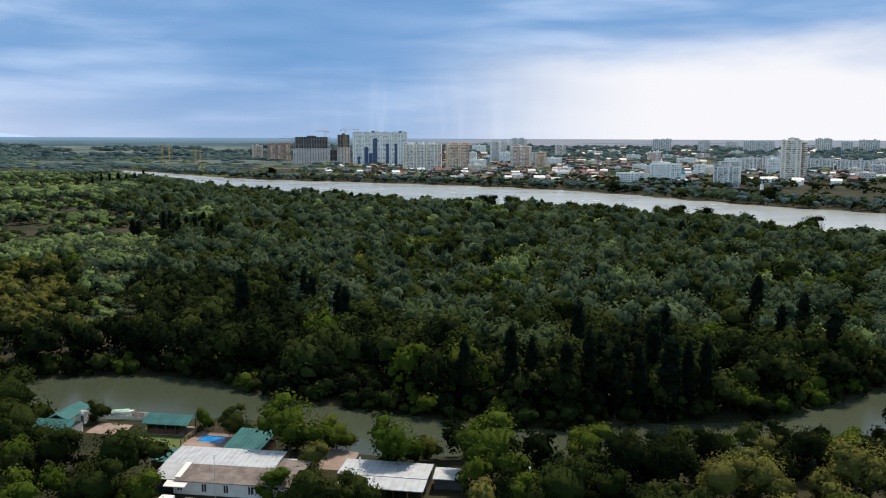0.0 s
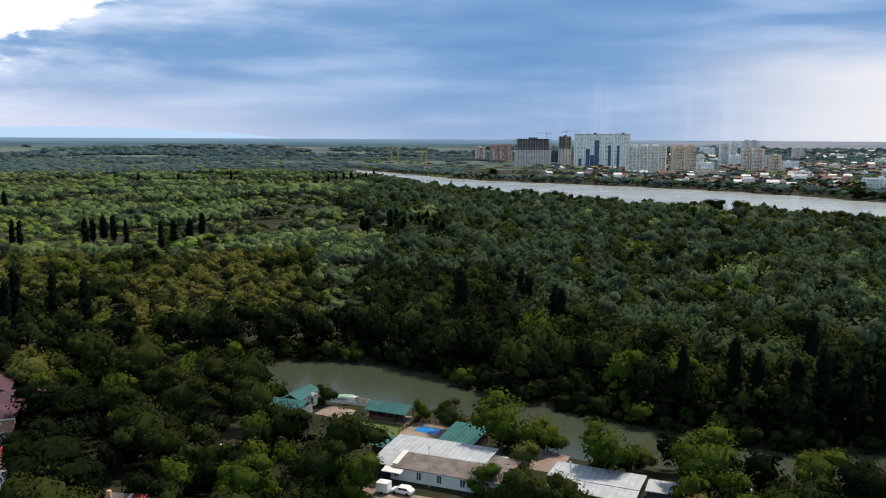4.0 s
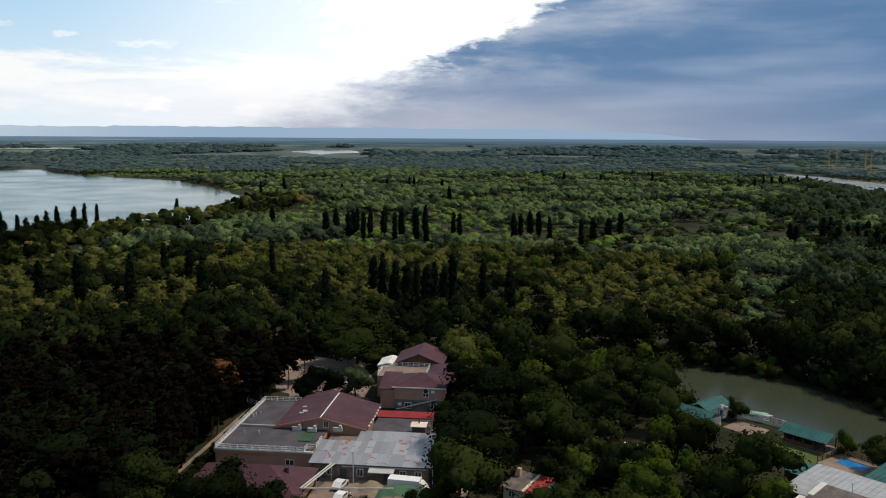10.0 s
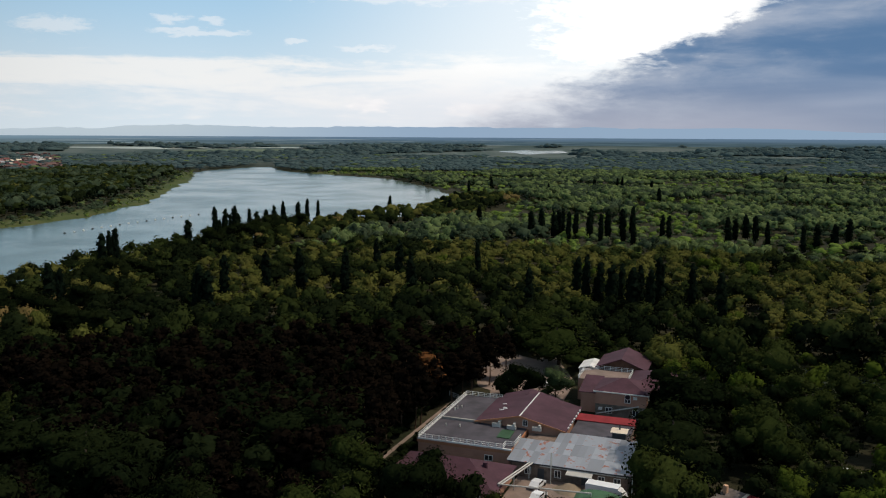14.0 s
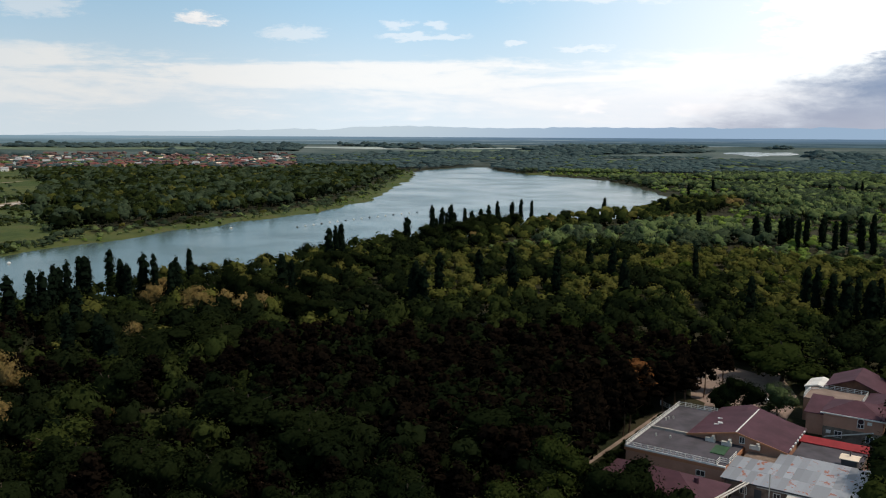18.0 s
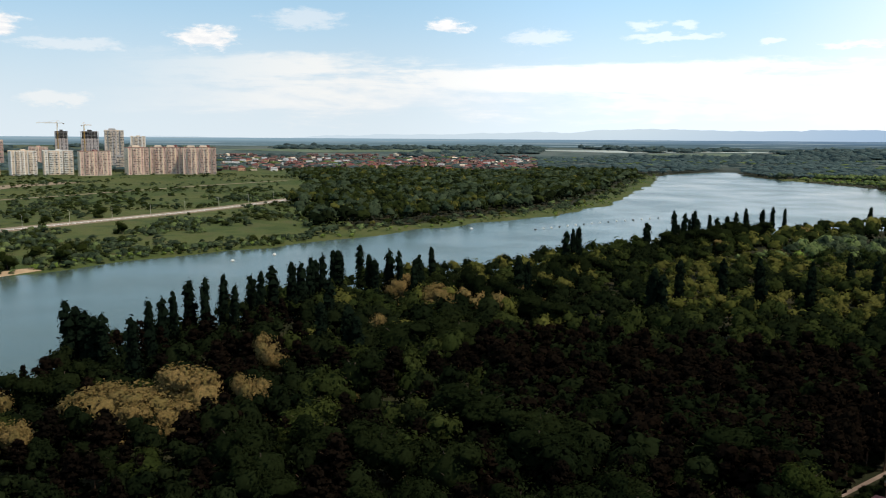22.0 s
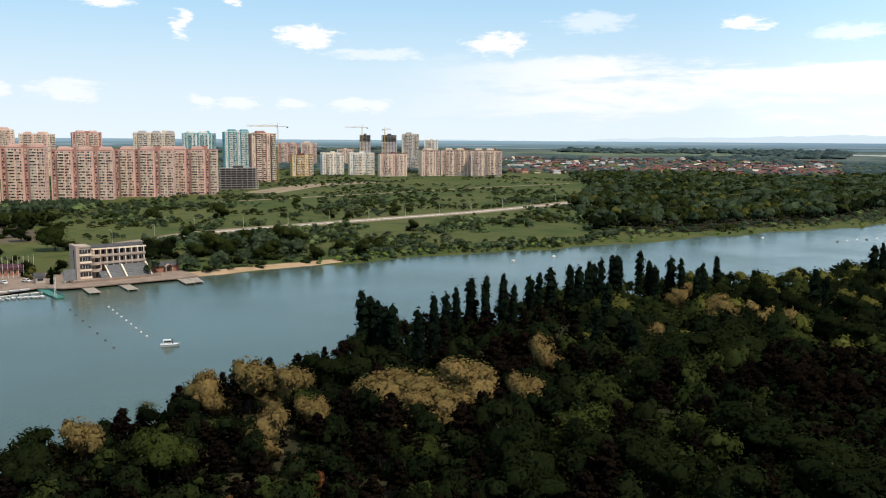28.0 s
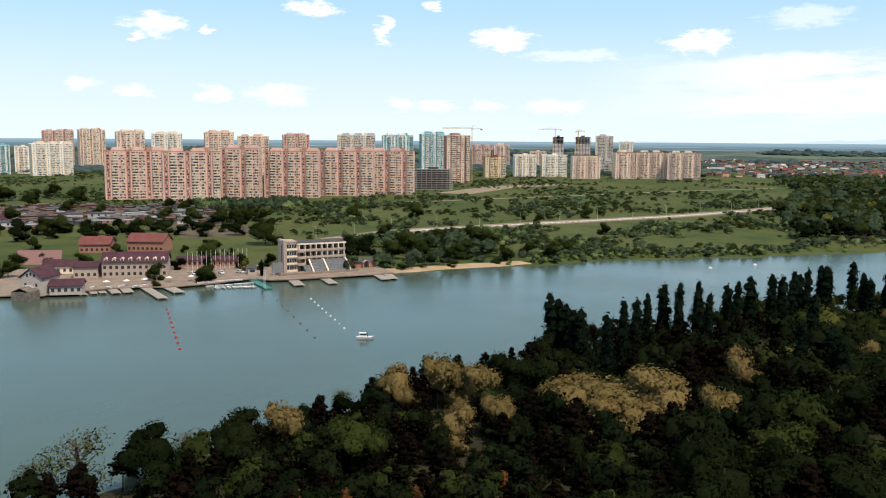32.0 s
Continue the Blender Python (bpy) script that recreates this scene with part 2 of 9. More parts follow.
def leaf(name, color, tint, by, under=None):
    """Foliage: two colours from plant to plant, patches over the crowns, a little light through the leaves.
    The sprays shade with the mass of their bough, as the attribute 'bend' says. under: a second colour for part of the sprays."""
    m = bpy.data.materials.new(name)
    m.use_nodes = True
    N = Nodes(m.node_tree)
    geo = N.add("NewGeometry")
    pos = geo.outputs["Position"]
    if by == "object":
        r = N.add("ObjectInfo").outputs["Random"]
    else:
        r = N.add("Attribute", attribute_name="tint").outputs["Fac"]
    if name.startswith(("broad", "dark", "wood", "deep")):
        color, tint = [(c[0] * 1.10, c[1] * 1.0, c[2] * (1.2 if by == "object" else 1.32)) for c in (color, tint)]
    col = N.mix(r, color, tint)
    patch = N.noise(pos, 0.35, 3, 0.6)
    col = N.mix(N.math("MULTIPLY", N.step(patch, 0.4, 0.75), 0.35), col, tuple(c * 1.35 for c in tint))
    isl = geo.outputs["Random Per Island"]
    if under:
        col = N.mix(N.math("MULTIPLY", N.step(N.math("ADD", isl, N.math("MULTIPLY", patch, 0.8)), 0.86, 1.2), 0.8), col, under)
    col = N.mix(1.0, col, N.mix(isl, (0.76, 0.76, 0.76), (1.22, 1.22, 1.18)), "MULTIPLY")
    small = N.noise(pos, 2.2, 4, 0.7)
    col = N.mix(1.0, col, N.mix(N.step(small, 0.36, 0.64), (0.80, 0.80, 0.80), (1.16, 1.16, 1.12)), "MULTIPLY")
    turn = N.add("VectorTransform", vector_type="NORMAL", convert_from="OBJECT", convert_to="WORLD")
    N.put(turn.inputs[0], N.add("Attribute", attribute_name="bend").outputs["Vector"])
    unit = N.add("VectorMath", operation="NORMALIZE")
    N.put(unit.inputs[0], turn.outputs[0])
    d = N.add("BsdfDiffuse")
    N.put(d.inputs[0], col)
    N.put(d.inputs["Normal"], unit.outputs[0])
    tr = N.add("BsdfTranslucent")
    N.put(tr.inputs[0], N.mix(1.0, col, (0.9, 1.1, 0.5), "MULTIPLY"))
    mx = N.add("MixShader")
    mx.inputs[0].default_value = 0.12
    N.put(mx.inputs[1], d.outputs[0])
    N.put(mx.inputs[2], tr.outputs[0])
    N.put(N.add("OutputMaterial").inputs[0], mx.outputs[0])
    return m


def water_material(name, color, rough, ripple):
    m = bpy.data.materials.new(name)
    m.use_nodes = True
    N = Nodes(m.node_tree)
    pos = N.add("NewGeometry").outputs["Position"]
    a = N.noise(pos, 0.02, 4, 0.6)
    p = N.add("BsdfPrincipled")
    N.put(p.inputs["Base Color"], N.mix(a, tuple(c * 0.8 for c in color), tuple(c * 1.2 for c in color)))
    N.put(p.inputs["Roughness"], N.math("MULTIPLY_ADD", N.step(N.noise(pos, 0.012, 3, 0.6), 0.35, 0.7), 0.08, rough))
    p.inputs["IOR"].default_value = 1.33
    mp = N.add("Mapping")
    mp.inputs["Scale"].default_value = (0.35, 1.0, 1.0)
    mp.inputs["Rotation"].default_value = (0, 0, 0.6)
    N.put(mp.inputs["Vector"], pos)
    b = N.add("Bump")
    b.inputs["Strength"].default_value = 0.5
    b.inputs["Distance"].default_value = ripple
    N.put(b.inputs["Height"], N.noise(mp.outputs[0], 0.5, 4, 0.65))
    N.put(p.inputs["Normal"], b.outputs[0])
    N.put(N.add("OutputMaterial").inputs[0], p.outputs[0])
    return m


LEAF = {}
for kind_name, c1, c2 in (
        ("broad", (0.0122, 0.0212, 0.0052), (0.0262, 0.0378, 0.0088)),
        ("bright", (0.0300, 0.0510, 0.0078), (0.0500, 0.0680, 0.0115)),
        ("silver", (0.0330, 0.0500, 0.0235), (0.0460, 0.0640, 0.0300)),
        # dark and pine are set near black to carry cloud shade in the colour
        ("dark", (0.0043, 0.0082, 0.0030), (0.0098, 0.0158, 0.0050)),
        ("olive", (0.0570, 0.0660, 0.0165), (0.0900, 0.0880, 0.0255)),
        ("scrub", (0.0980, 0.1500, 0.0330), (0.1380, 0.1900, 0.0450)),
        ("wood", (0.0555, 0.0939, 0.0307), (0.1185, 0.1688, 0.0521)),
        ("deep", (0.0204, 0.0368, 0.0166), (0.0487, 0.0733, 0.0330)),
        # bluer and paler than the other kinds: haze mixed into the leaf colour
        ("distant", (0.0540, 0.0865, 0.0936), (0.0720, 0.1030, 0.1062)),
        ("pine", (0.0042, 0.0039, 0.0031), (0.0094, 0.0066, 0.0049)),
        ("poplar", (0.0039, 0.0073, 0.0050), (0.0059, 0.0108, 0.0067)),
        ("tan", (0.2050, 0.1440, 0.0620), (0.1600, 0.1160, 0.0480)),
        ("rust", (0.150, 0.060, 0.024), (0.100, 0.048, 0.020))):
    green = (0.096, 0.080, 0.032) if kind_name == "tan" else None
    LEAF[kind_name] = (leaf(kind_name + "_leaves", c1, c2, "object", green), leaf(kind_name + "_leaves_far", c1, c2, "tint", green))
BARK = surface("bark", (0.085, 0.062, 0.045), 0.9, vary=0.4, scale=1.5, fine=9, bump=0.03)
PINEBARK = surface("pine_bark", (0.13, 0.075, 0.045), 0.9, vary=0.4, scale=1.5, fine=9, bump=0.03)
WATER = water_material("lake_water", (0.058, 0.086, 0.066), 0.17, 0.045)
RIVER_WATER = water_material("river_water", (0.29, 0.30, 0.27), 0.2, 0.03)
CHANNEL = water_material("channel_water", (0.046, 0.056, 0.036), 0.16, 0.05)
GLASS = surface("window_glass", (0.05, 0.06, 0.075), 0.12, vary=0.4, scale=0.3, fine=1.0, spec=0.6, by="island", rnd=0.7)
CONCRETE = surface("concrete", (0.33, 0.31, 0.28), 0.9, vary=0.18, scale=0.15, fine=2.0)

# ---- ground and waters ----
LAKE = [(-110, -470), (-226, -337), (-251, -311.5), (-270, -304), (-285.5, -284), (-305, -272), (-320.5, -267), (-324, -255), (-343, -237), (-373, -216), (-415, -184), (-477, -127), (-530, -64), (-631, 36),
        (-765, 184), (-911, 268), (-1332, 453), (-1600, 545), (-1774, 773), (-1544, 690), (-1311, 691), (-1177, 718), (-943, 641),
        (-774, 560), (-690, 485), (-610, 400), (-560, 262), (-518, 172), (-420, 75), (-378, -8), (-332, -44), (-278, -68),
        (-232, -96), (-165, -118), (-112, -124), (-78, -150), (-60, -250), (-20, -470)]
CHAN = [(240, 300), (125, 222), (112, 216), (79, 196), (23, 192), (-19, 208), (-49, 224), (-64, 235), (-109, 240), (-135, 230),
        (-165, 222), (-150, 206), (-126, 208), (-100, 205), (-75, 203), (-41, 200), (-28, 190), (-19, 178), (22, 174), (68, 177), (84, 176),
        (125, 200), (260, 265)]
RIVER = [(-800, 1870), (-711, 1850), (-461, 1575), (-282, 1369), (-132, 1308), (85, 1198), (230, 1058), (305, 919), (364, 839), (426, 777),
         (640, 560), (480, 350), (300, 530), (228, 612), (146, 712), (-5, 800), (-187, 945), (-450, 1310), (-600, 1690)]


def signed_distance(px, py, poly):
    """Distance to the edge of a polygon, positive outside it (numpy arrays)."""
    n = len(poly)
    best = np.full(px.shape, 1e9)
    inside = np.zeros(px.shape, bool)
    for i in range(n):
        (ax, ay), (bx, by) = poly[i], poly[(i + 1) % n]
        dx, dy = bx - ax, by - ay
        s = np.clip(((px - ax) * dx + (py - ay) * dy) / (dx * dx + dy * dy), 0, 1)
        best = np.minimum(best, np.hypot(px - ax - s * dx, py - ay - s * dy))
        cross = (ay > py) != (by > py)
        with np.errstate(divide="ignore", invalid="ignore"):
            hit = px < (bx - ax) * (py - ay) / (by - ay if by != ay else 1e-9) + ax
        inside ^= cross & hit
    return np.where(inside, -best, best)


def soften(poly, rounds=2):
    """Round the corners of a polygon."""
    for _ in range(rounds):
        fresh = []
        for i, (ax, ay) in enumerate(poly):
            bx, by = poly[(i + 1) % len(poly)]
            fresh += [(0.75 * ax + 0.25 * bx, 0.75 * ay + 0.25 * by), (0.25 * ax + 0.75 * bx, 0.25 * ay + 0.75 * by)]
        poly = fresh
    return poly


WATERS = [soften(p, 1) for p in (LAKE, CHAN, RIVER)]


def wiggle(px, py):
    return 2.2 * np.sin(px * 0.093 + 1.3 * np.sin(py * 0.051)) + 1.6 * np.sin(py * 0.17 + px * 0.061)


def shore(px, py):
    """Signed distance to the nearest water's edge, with an uneven bank."""
    px, py = np.asarray(px, float), np.asarray(py, float)
    d = np.min([signed_distance(px, py, p) for p in WATERS], axis=0)
    return d + wiggle(px, py) * np.clip(np.hypot(px, py) / 400, 0.35, 2.0)


def rise(r):
    """The plain climbs very slowly towards the far skyline."""
    s = np.clip((np.asarray(r, float) - 2400) / 2500, 0, 1)
    return 57 * s * s * (3 - 2 * s)


def ground_z(px, py):
    r = np.hypot(px, py)
    return np.clip(shore(px, py) * 0.16, -2.0, 1.2) + rise(r)


def mesh_of(name, verts, faces, material=None, smooth=False):
    me = bpy.data.meshes.new(name)
    me.from_pydata([tuple(v) for v in verts], [], [tuple(f) for f in faces])
    if material:
        me.materials.append(material)
    if smooth:
        me.shade_smooth()
    me.update()
    return me


def ground_material():
    m = bpy.data.materials.new("meadow_soil")
    m.use_nodes = True
    N = Nodes(m.node_tree)
    pos = N.add("NewGeometry").outputs["Position"]
    broad, mid, fine = N.noise(pos, 0.006, 5, 0.6), N.noise(pos, 0.05, 5, 0.62), N.noise(pos, 0.7, 4, 0.65)
    grass = N.mix(N.step(broad, 0.35, 0.65), (0.056, 0.084, 0.022), (0.104, 0.114, 0.036))
    grass = N.mix(N.math("MULTIPLY", N.step(mid, 0.45, 0.7), 0.6), grass, (0.028, 0.046, 0.014))
    grass = N.mix(N.math("MULTIPLY", N.step(mid, 0.52, 0.34), 0.45), grass, (0.105, 0.082, 0.044))
    grass = N.mix(N.math("MULTIPLY", fine, 0.4), grass, (0.035, 0.055, 0.018))
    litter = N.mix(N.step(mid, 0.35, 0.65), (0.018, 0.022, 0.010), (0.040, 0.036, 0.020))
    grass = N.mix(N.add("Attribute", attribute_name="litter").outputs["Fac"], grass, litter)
    # far fields in broken tones, the plain's bluish haze painted in with distance
    hazed_fields = N.mix(N.step(N.noise(pos, 0.004, 3, 0.5), 0.42, 0.60), (0.058, 0.086, 0.080), (0.105, 0.128, 0.118))
    grass = N.mix(N.add("Attribute", attribute_name="field_haze").outputs["Fac"], grass, hazed_fields)
    p = N.add("BsdfPrincipled")
    N.put(p.inputs["Base Color"], grass)
    p.inputs["Roughness"].default_value = 0.95
    p.inputs["Specular IOR Level"].default_value = 0.1
    b = N.add("Bump")
    b.inputs["Distance"].default_value = 0.4
    N.put(b.inputs["Height"], fine)
    N.put(p.inputs["Normal"], b.outputs[0])
    N.put(N.add("OutputMaterial").inputs[0], p.outputs[0])
    return m


def build_ground():
    az = np.radians(np.concatenate([np.arange(-36, 152, 0.5), np.arange(152, 324.1, 4.0)]))
    rad = np.concatenate([[0, 20, 40], np.geomspace(60, 4940, 225)])
    R, A = np.meshgrid(rad, az, indexing="ij")
    X, Y = -R * np.sin(A), R * np.cos(A)
    Z = ground_z(X, Y)
    n = len(az)
    i, j = np.meshgrid(np.arange(len(rad) - 1), np.arange(n), indexing="ij")
    k = (j + 1) % n
    quads = np.stack([i * n + j, i * n + k, (i + 1) * n + k, (i + 1) * n + j], -1).reshape(-1, 4)[:, ::-1]
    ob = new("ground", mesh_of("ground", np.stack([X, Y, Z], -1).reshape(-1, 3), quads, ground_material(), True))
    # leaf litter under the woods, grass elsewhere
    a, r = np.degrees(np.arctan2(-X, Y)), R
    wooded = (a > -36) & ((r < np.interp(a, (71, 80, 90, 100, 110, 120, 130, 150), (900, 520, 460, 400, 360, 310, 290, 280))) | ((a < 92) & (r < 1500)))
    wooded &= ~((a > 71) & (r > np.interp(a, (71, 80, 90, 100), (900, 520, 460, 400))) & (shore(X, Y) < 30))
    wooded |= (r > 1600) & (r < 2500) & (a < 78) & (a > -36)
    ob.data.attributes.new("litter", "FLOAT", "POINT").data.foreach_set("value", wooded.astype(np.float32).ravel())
    # share of the hazed field colour, growing with distance
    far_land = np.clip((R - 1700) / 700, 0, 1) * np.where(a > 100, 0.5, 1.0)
    ob.data.attributes.new("field_haze", "FLOAT", "POINT").data.foreach_set("value", far_land.astype(np.float32).ravel())
    tagged(ob, "flat green meadow and forest floor reaching the skyline", "ground", kind="structure")


build_ground()


def sheet(name, poly, z, material, label, category):
    bm = bmesh.new()
    bmesh.ops.triangulate(bm, faces=[bm.faces.new([bm.verts.new((x, y, z)) for x, y in poly])])
    bmesh.ops.recalc_face_normals(bm, faces=bm.faces)
    me = bpy.data.meshes.new(name)
    bm.to_mesh(me)
    bm.free()
    if me.polygons[0].normal.z < 0:
        me.flip_normals()
    me.materials.append(material)
    return tagged(new(name, me), label, category, kind="structure")


def grown(poly, by):
    """The polygon pushed outwards, so that the water runs in under the banks."""
    area = sum(a[0] * b[1] - b[0] * a[1] for a, b in zip(poly, poly[1:] + poly[:1]))
    s = 1 if area > 0 else -1
    res = []
    for i, (x, y) in enumerate(poly):
        ax, ay = poly[i - 1]
        bx, by_ = poly[(i + 1) % len(poly)]
        d = math.hypot(bx - ax, by_ - ay) or 1
        res.append((x + s * by * (by_ - ay) / d, y - s * by * (bx - ax) / d))
    return res


sheet("water_lake", grown(LAKE, 14), 0.0, WATER, "calm teal lake water with faint ripples", "water")
sheet("water_channel", grown(CHAN, 10), 0.0, CHANNEL, "murky olive green water of a narrow channel", "water")
sheet("water_river", grown(RIVER, 20), 0.0, RIVER_WATER, "wide pale river below the city", "water")

# ---- plants ----
def ico(div):
    bm = bmesh.new()
    bmesh.ops.create_icosphere(bm, subdivisions=div, radius=1.0)
    v = np.array([p.co[:] for p in bm.verts])
    f = np.array([[q.index for q in p.verts] for p in bm.faces])
    bm.free()
    return v, f


def dome(sides):
    """A low-cost leafy mound, open below."""
    v = [(0, 0, 1.0)]
    rings = ((0.76, 0.62, 0.0), (1.0, -0.10, 0.5)) + (((0.62, -0.78, 0.0),) if sides > 6 else ())
    for r, z, o in rings:
        v += [(r * math.cos(2 * math.pi * (i + o) / sides), r * math.sin(2 * math.pi * (i + o) / sides), z) for i in range(sides)]
    f = []
    for i in range(sides):
        j = (i + 1) % sides
        f += [(0, 1 + i, 1 + j), (1 + i, 1 + sides + i, 1 + j), (1 + j, 1 + sides + i, 1 + sides + j)]
        if sides > 6:
            f += [(1 + sides + i, 1 + 2 * sides + i, 1 + sides + j), (1 + sides + j, 1 + 2 * sides + i, 1 + 2 * sides + j)]
    return np.array(v), np.array(f)


BALL = {0: dome(5), 1: dome(7), 2: ico(2)}


def crown(seed, lobes, div, leaves, size, roughen=0.12, core=0.80, quads=True, stray=0.34, soft=0.0):
    """Foliage as arrays: lumpy inner masses with many small leaf sprays lying on them like scales, and the way each one shades.
    lobes: rows of centre x, y, z and radii across and up."""
    rng = np.random.default_rng(seed)
    V, F, B, n = [], [], [], 0
    bv, bf = BALL[div]
    rows = np.array(lobes, float)
    area = rows[:, 3] * rows[:, 4]
    middle = (rows[:, :3] * area[:, None]).sum(0) / area.sum() - (0, 0, 0.10)
    share = np.maximum((leaves * area / area.sum()).astype(int), 2)

    def bent(points, way, loose):
        out = points - middle
        out /= np.linalg.norm(out, axis=1)[:, None] + 1e-6
        w = (1 - 0.45 * soft) * way + (0.5 + 0.6 * soft) * out + (0, 0, 0.12) + rng.normal(0, loose, points.shape)
        return w / (np.linalg.norm(w, axis=1)[:, None] + 1e-6)

    for (cx, cy, cz, rw, rh), k in zip(lobes, share):
        if core:
            jag = 1 + roughen * rng.uniform(-1, 1, len(bv))
            v = bv * (np.array([rw, rw, rh]) * (core if leaves else 0.95)) * jag[:, None] + (cx, cy, cz)
            V.append(v)
            F.append(bf + n)
            B.append(bent(v, bv / np.linalg.norm(bv, axis=1)[:, None], 0.15))
            n += len(v)
        if leaves:
            d = rng.normal(size=(k, 3))
            d[:, 2] += 0.15
            d /= np.linalg.norm(d, axis=1)[:, None]
            reach = np.where(rng.uniform(size=(k, 1)) < 0.2, rng.uniform(1.0, 1.14, (k, 1)), rng.uniform(0.74, 1.06, (k, 1)))
            c = d * np.array([rw, rw, rh]) * reach + (cx, cy, cz)
            nrm = d + rng.normal(0, 0.55, (k, 3)) + (0, 0, 0.25)
            u = np.cross(nrm, rng.normal(size=(k, 3)))
            u /= np.linalg.norm(u, axis=1)[:, None]
            w = np.cross(nrm, u)
            w /= np.linalg.norm(w, axis=1)[:, None]
            s = size * rng.uniform(0.55, 1.45, (k, 1))
            shade = bent(c, d, stray)
            if quads:
                q = np.stack([c - u * s - d * s * 0.2, c - w * s * 0.62, c + u * s - d * s * 0.2, c + w * s * 0.62], 1).reshape(-1, 3)
                i = np.arange(k)[:, None] * 4 + n
                F.append(np.concatenate([i + [0, 1, 2], i + [0, 2, 3]]))
            else:
                q = np.stack([c - u * s, c + u * s * 0.6 - w * s * 0.8, c + u * s * 0.5 + w * s * 0.8], 1).reshape(-1, 3)
                F.append(np.arange(k)[:, None] * 3 + n + np.array([0, 1, 2]))
            V.append(q)
            B.append(np.repeat(shade, 4 if quads else 3, 0))
            n += len(q)
    return np.concatenate(V), np.concatenate(F), np.concatenate(B)


def lobes_broad(seed, count, wide=0.40, low=0.30):
    rng = np.random.default_rng(seed)
    rows = [(0, 0, 0.54, wide * 0.76, 0.38)]
    for i in range(count - 1):
        a = 2.4 * i + rng.uniform(-0.4, 0.4)
        z = low + (0.84 - low) * ((i * 0.618) % 1.0)
        reach = wide * (0.72 if z < 0.6 else 0.50) * rng.uniform(0.8, 1.1)
        s = wide * rng.uniform(0.24, 0.46)
        rows.append((reach * math.cos(a), reach * math.sin(a), z, s, s * rng.uniform(0.8, 1.15)))
    return rows


def lobes_poplar(seed):
    """A columnar crown: several steep leaders side by side, each a stack of narrow upright boughs, with an uneven outline."""
    rng = np.random.default_rng(seed)
    rows = []
    leaders = [(0.0, 0.0, 1.0, 1.0)] + [(rng.uniform(0.025, 0.05) * math.cos(a), rng.uniform(0.025, 0.05) * math.sin(a), t, 0.8)
                                        for a, t in zip(rng.uniform(0, 6.28, 4), (0.93, 0.84, 0.70, 0.56))]
    for lx, ly, top, fat in leaders:
        z = 0.10
        while z < top - 0.07:
            s = z / top
            w = fat * 0.080 * min(1.0, 0.8 + 0.9 * s) * (1.0 if s < 0.62 else 1.0 - 0.52 * ((s - 0.62) / 0.38) ** 1.8) * rng.uniform(0.84, 1.14)
            a = rng.uniform(0, 6.28)
            o = w * rng.uniform(0.05, 0.45)
            tall = rng.uniform(0.10, 0.15) * (1.0 if s < 0.75 else 0.7)
            rows.append((lx * (0.6 + 0.6 * s) + o * math.cos(a), ly * (0.6 + 0.6 * s) + o * math.sin(a), z + 0.02, w, tall))
            z += tall * rng.uniform(0.35, 0.55)
        rows.append((lx * 1.2, ly * 1.2, top - 0.06, 0.040 * fat, 0.075))
    return rows


def lobes_pine(seed, count):
    rng = np.random.default_rng(seed)
    rows = [(0, 0, 0.88, 0.11, 0.10)]
    for i in range(count - 1):
        s = i / (count - 1)
        a = 2.4 * i + rng.uniform(-0.5, 0.5)
        d = 0.17 * (1 - 0.45 * s) * rng.uniform(0.6, 1.1)
        rows.append((d * math.cos(a), d * math.sin(a), 0.48 + 0.36 * s, 0.125 * (1 - 0.3 * s), 0.055))
    return rows


def tri_mesh(name, V, F, material, tint=None, bend=None):
    me = bpy.data.meshes.new(name)
    me.vertices.add(len(V))
    me.vertices.foreach_set("co", np.ascontiguousarray(V, np.float32).ravel())
    me.loops.add(len(F) * 3)
    me.loops.foreach_set("vertex_index", np.ascontiguousarray(F, np.int32).ravel())
    me.polygons.add(len(F))
    me.polygons.foreach_set("loop_start", np.arange(0, len(F) * 3, 3, dtype=np.int32))
    me.update(calc_edges=True)
    if tint is not None:
        me.attributes.new("tint", "FLOAT", "POINT").data.foreach_set("value", np.ascontiguousarray(tint, np.float32))
    if bend is not None:
        me.attributes.new("bend", "FLOAT_VECTOR", "POINT").data.foreach_set("vector", np.ascontiguousarray(bend, np.float32).ravel())
    me.materials.append(material)
    return me


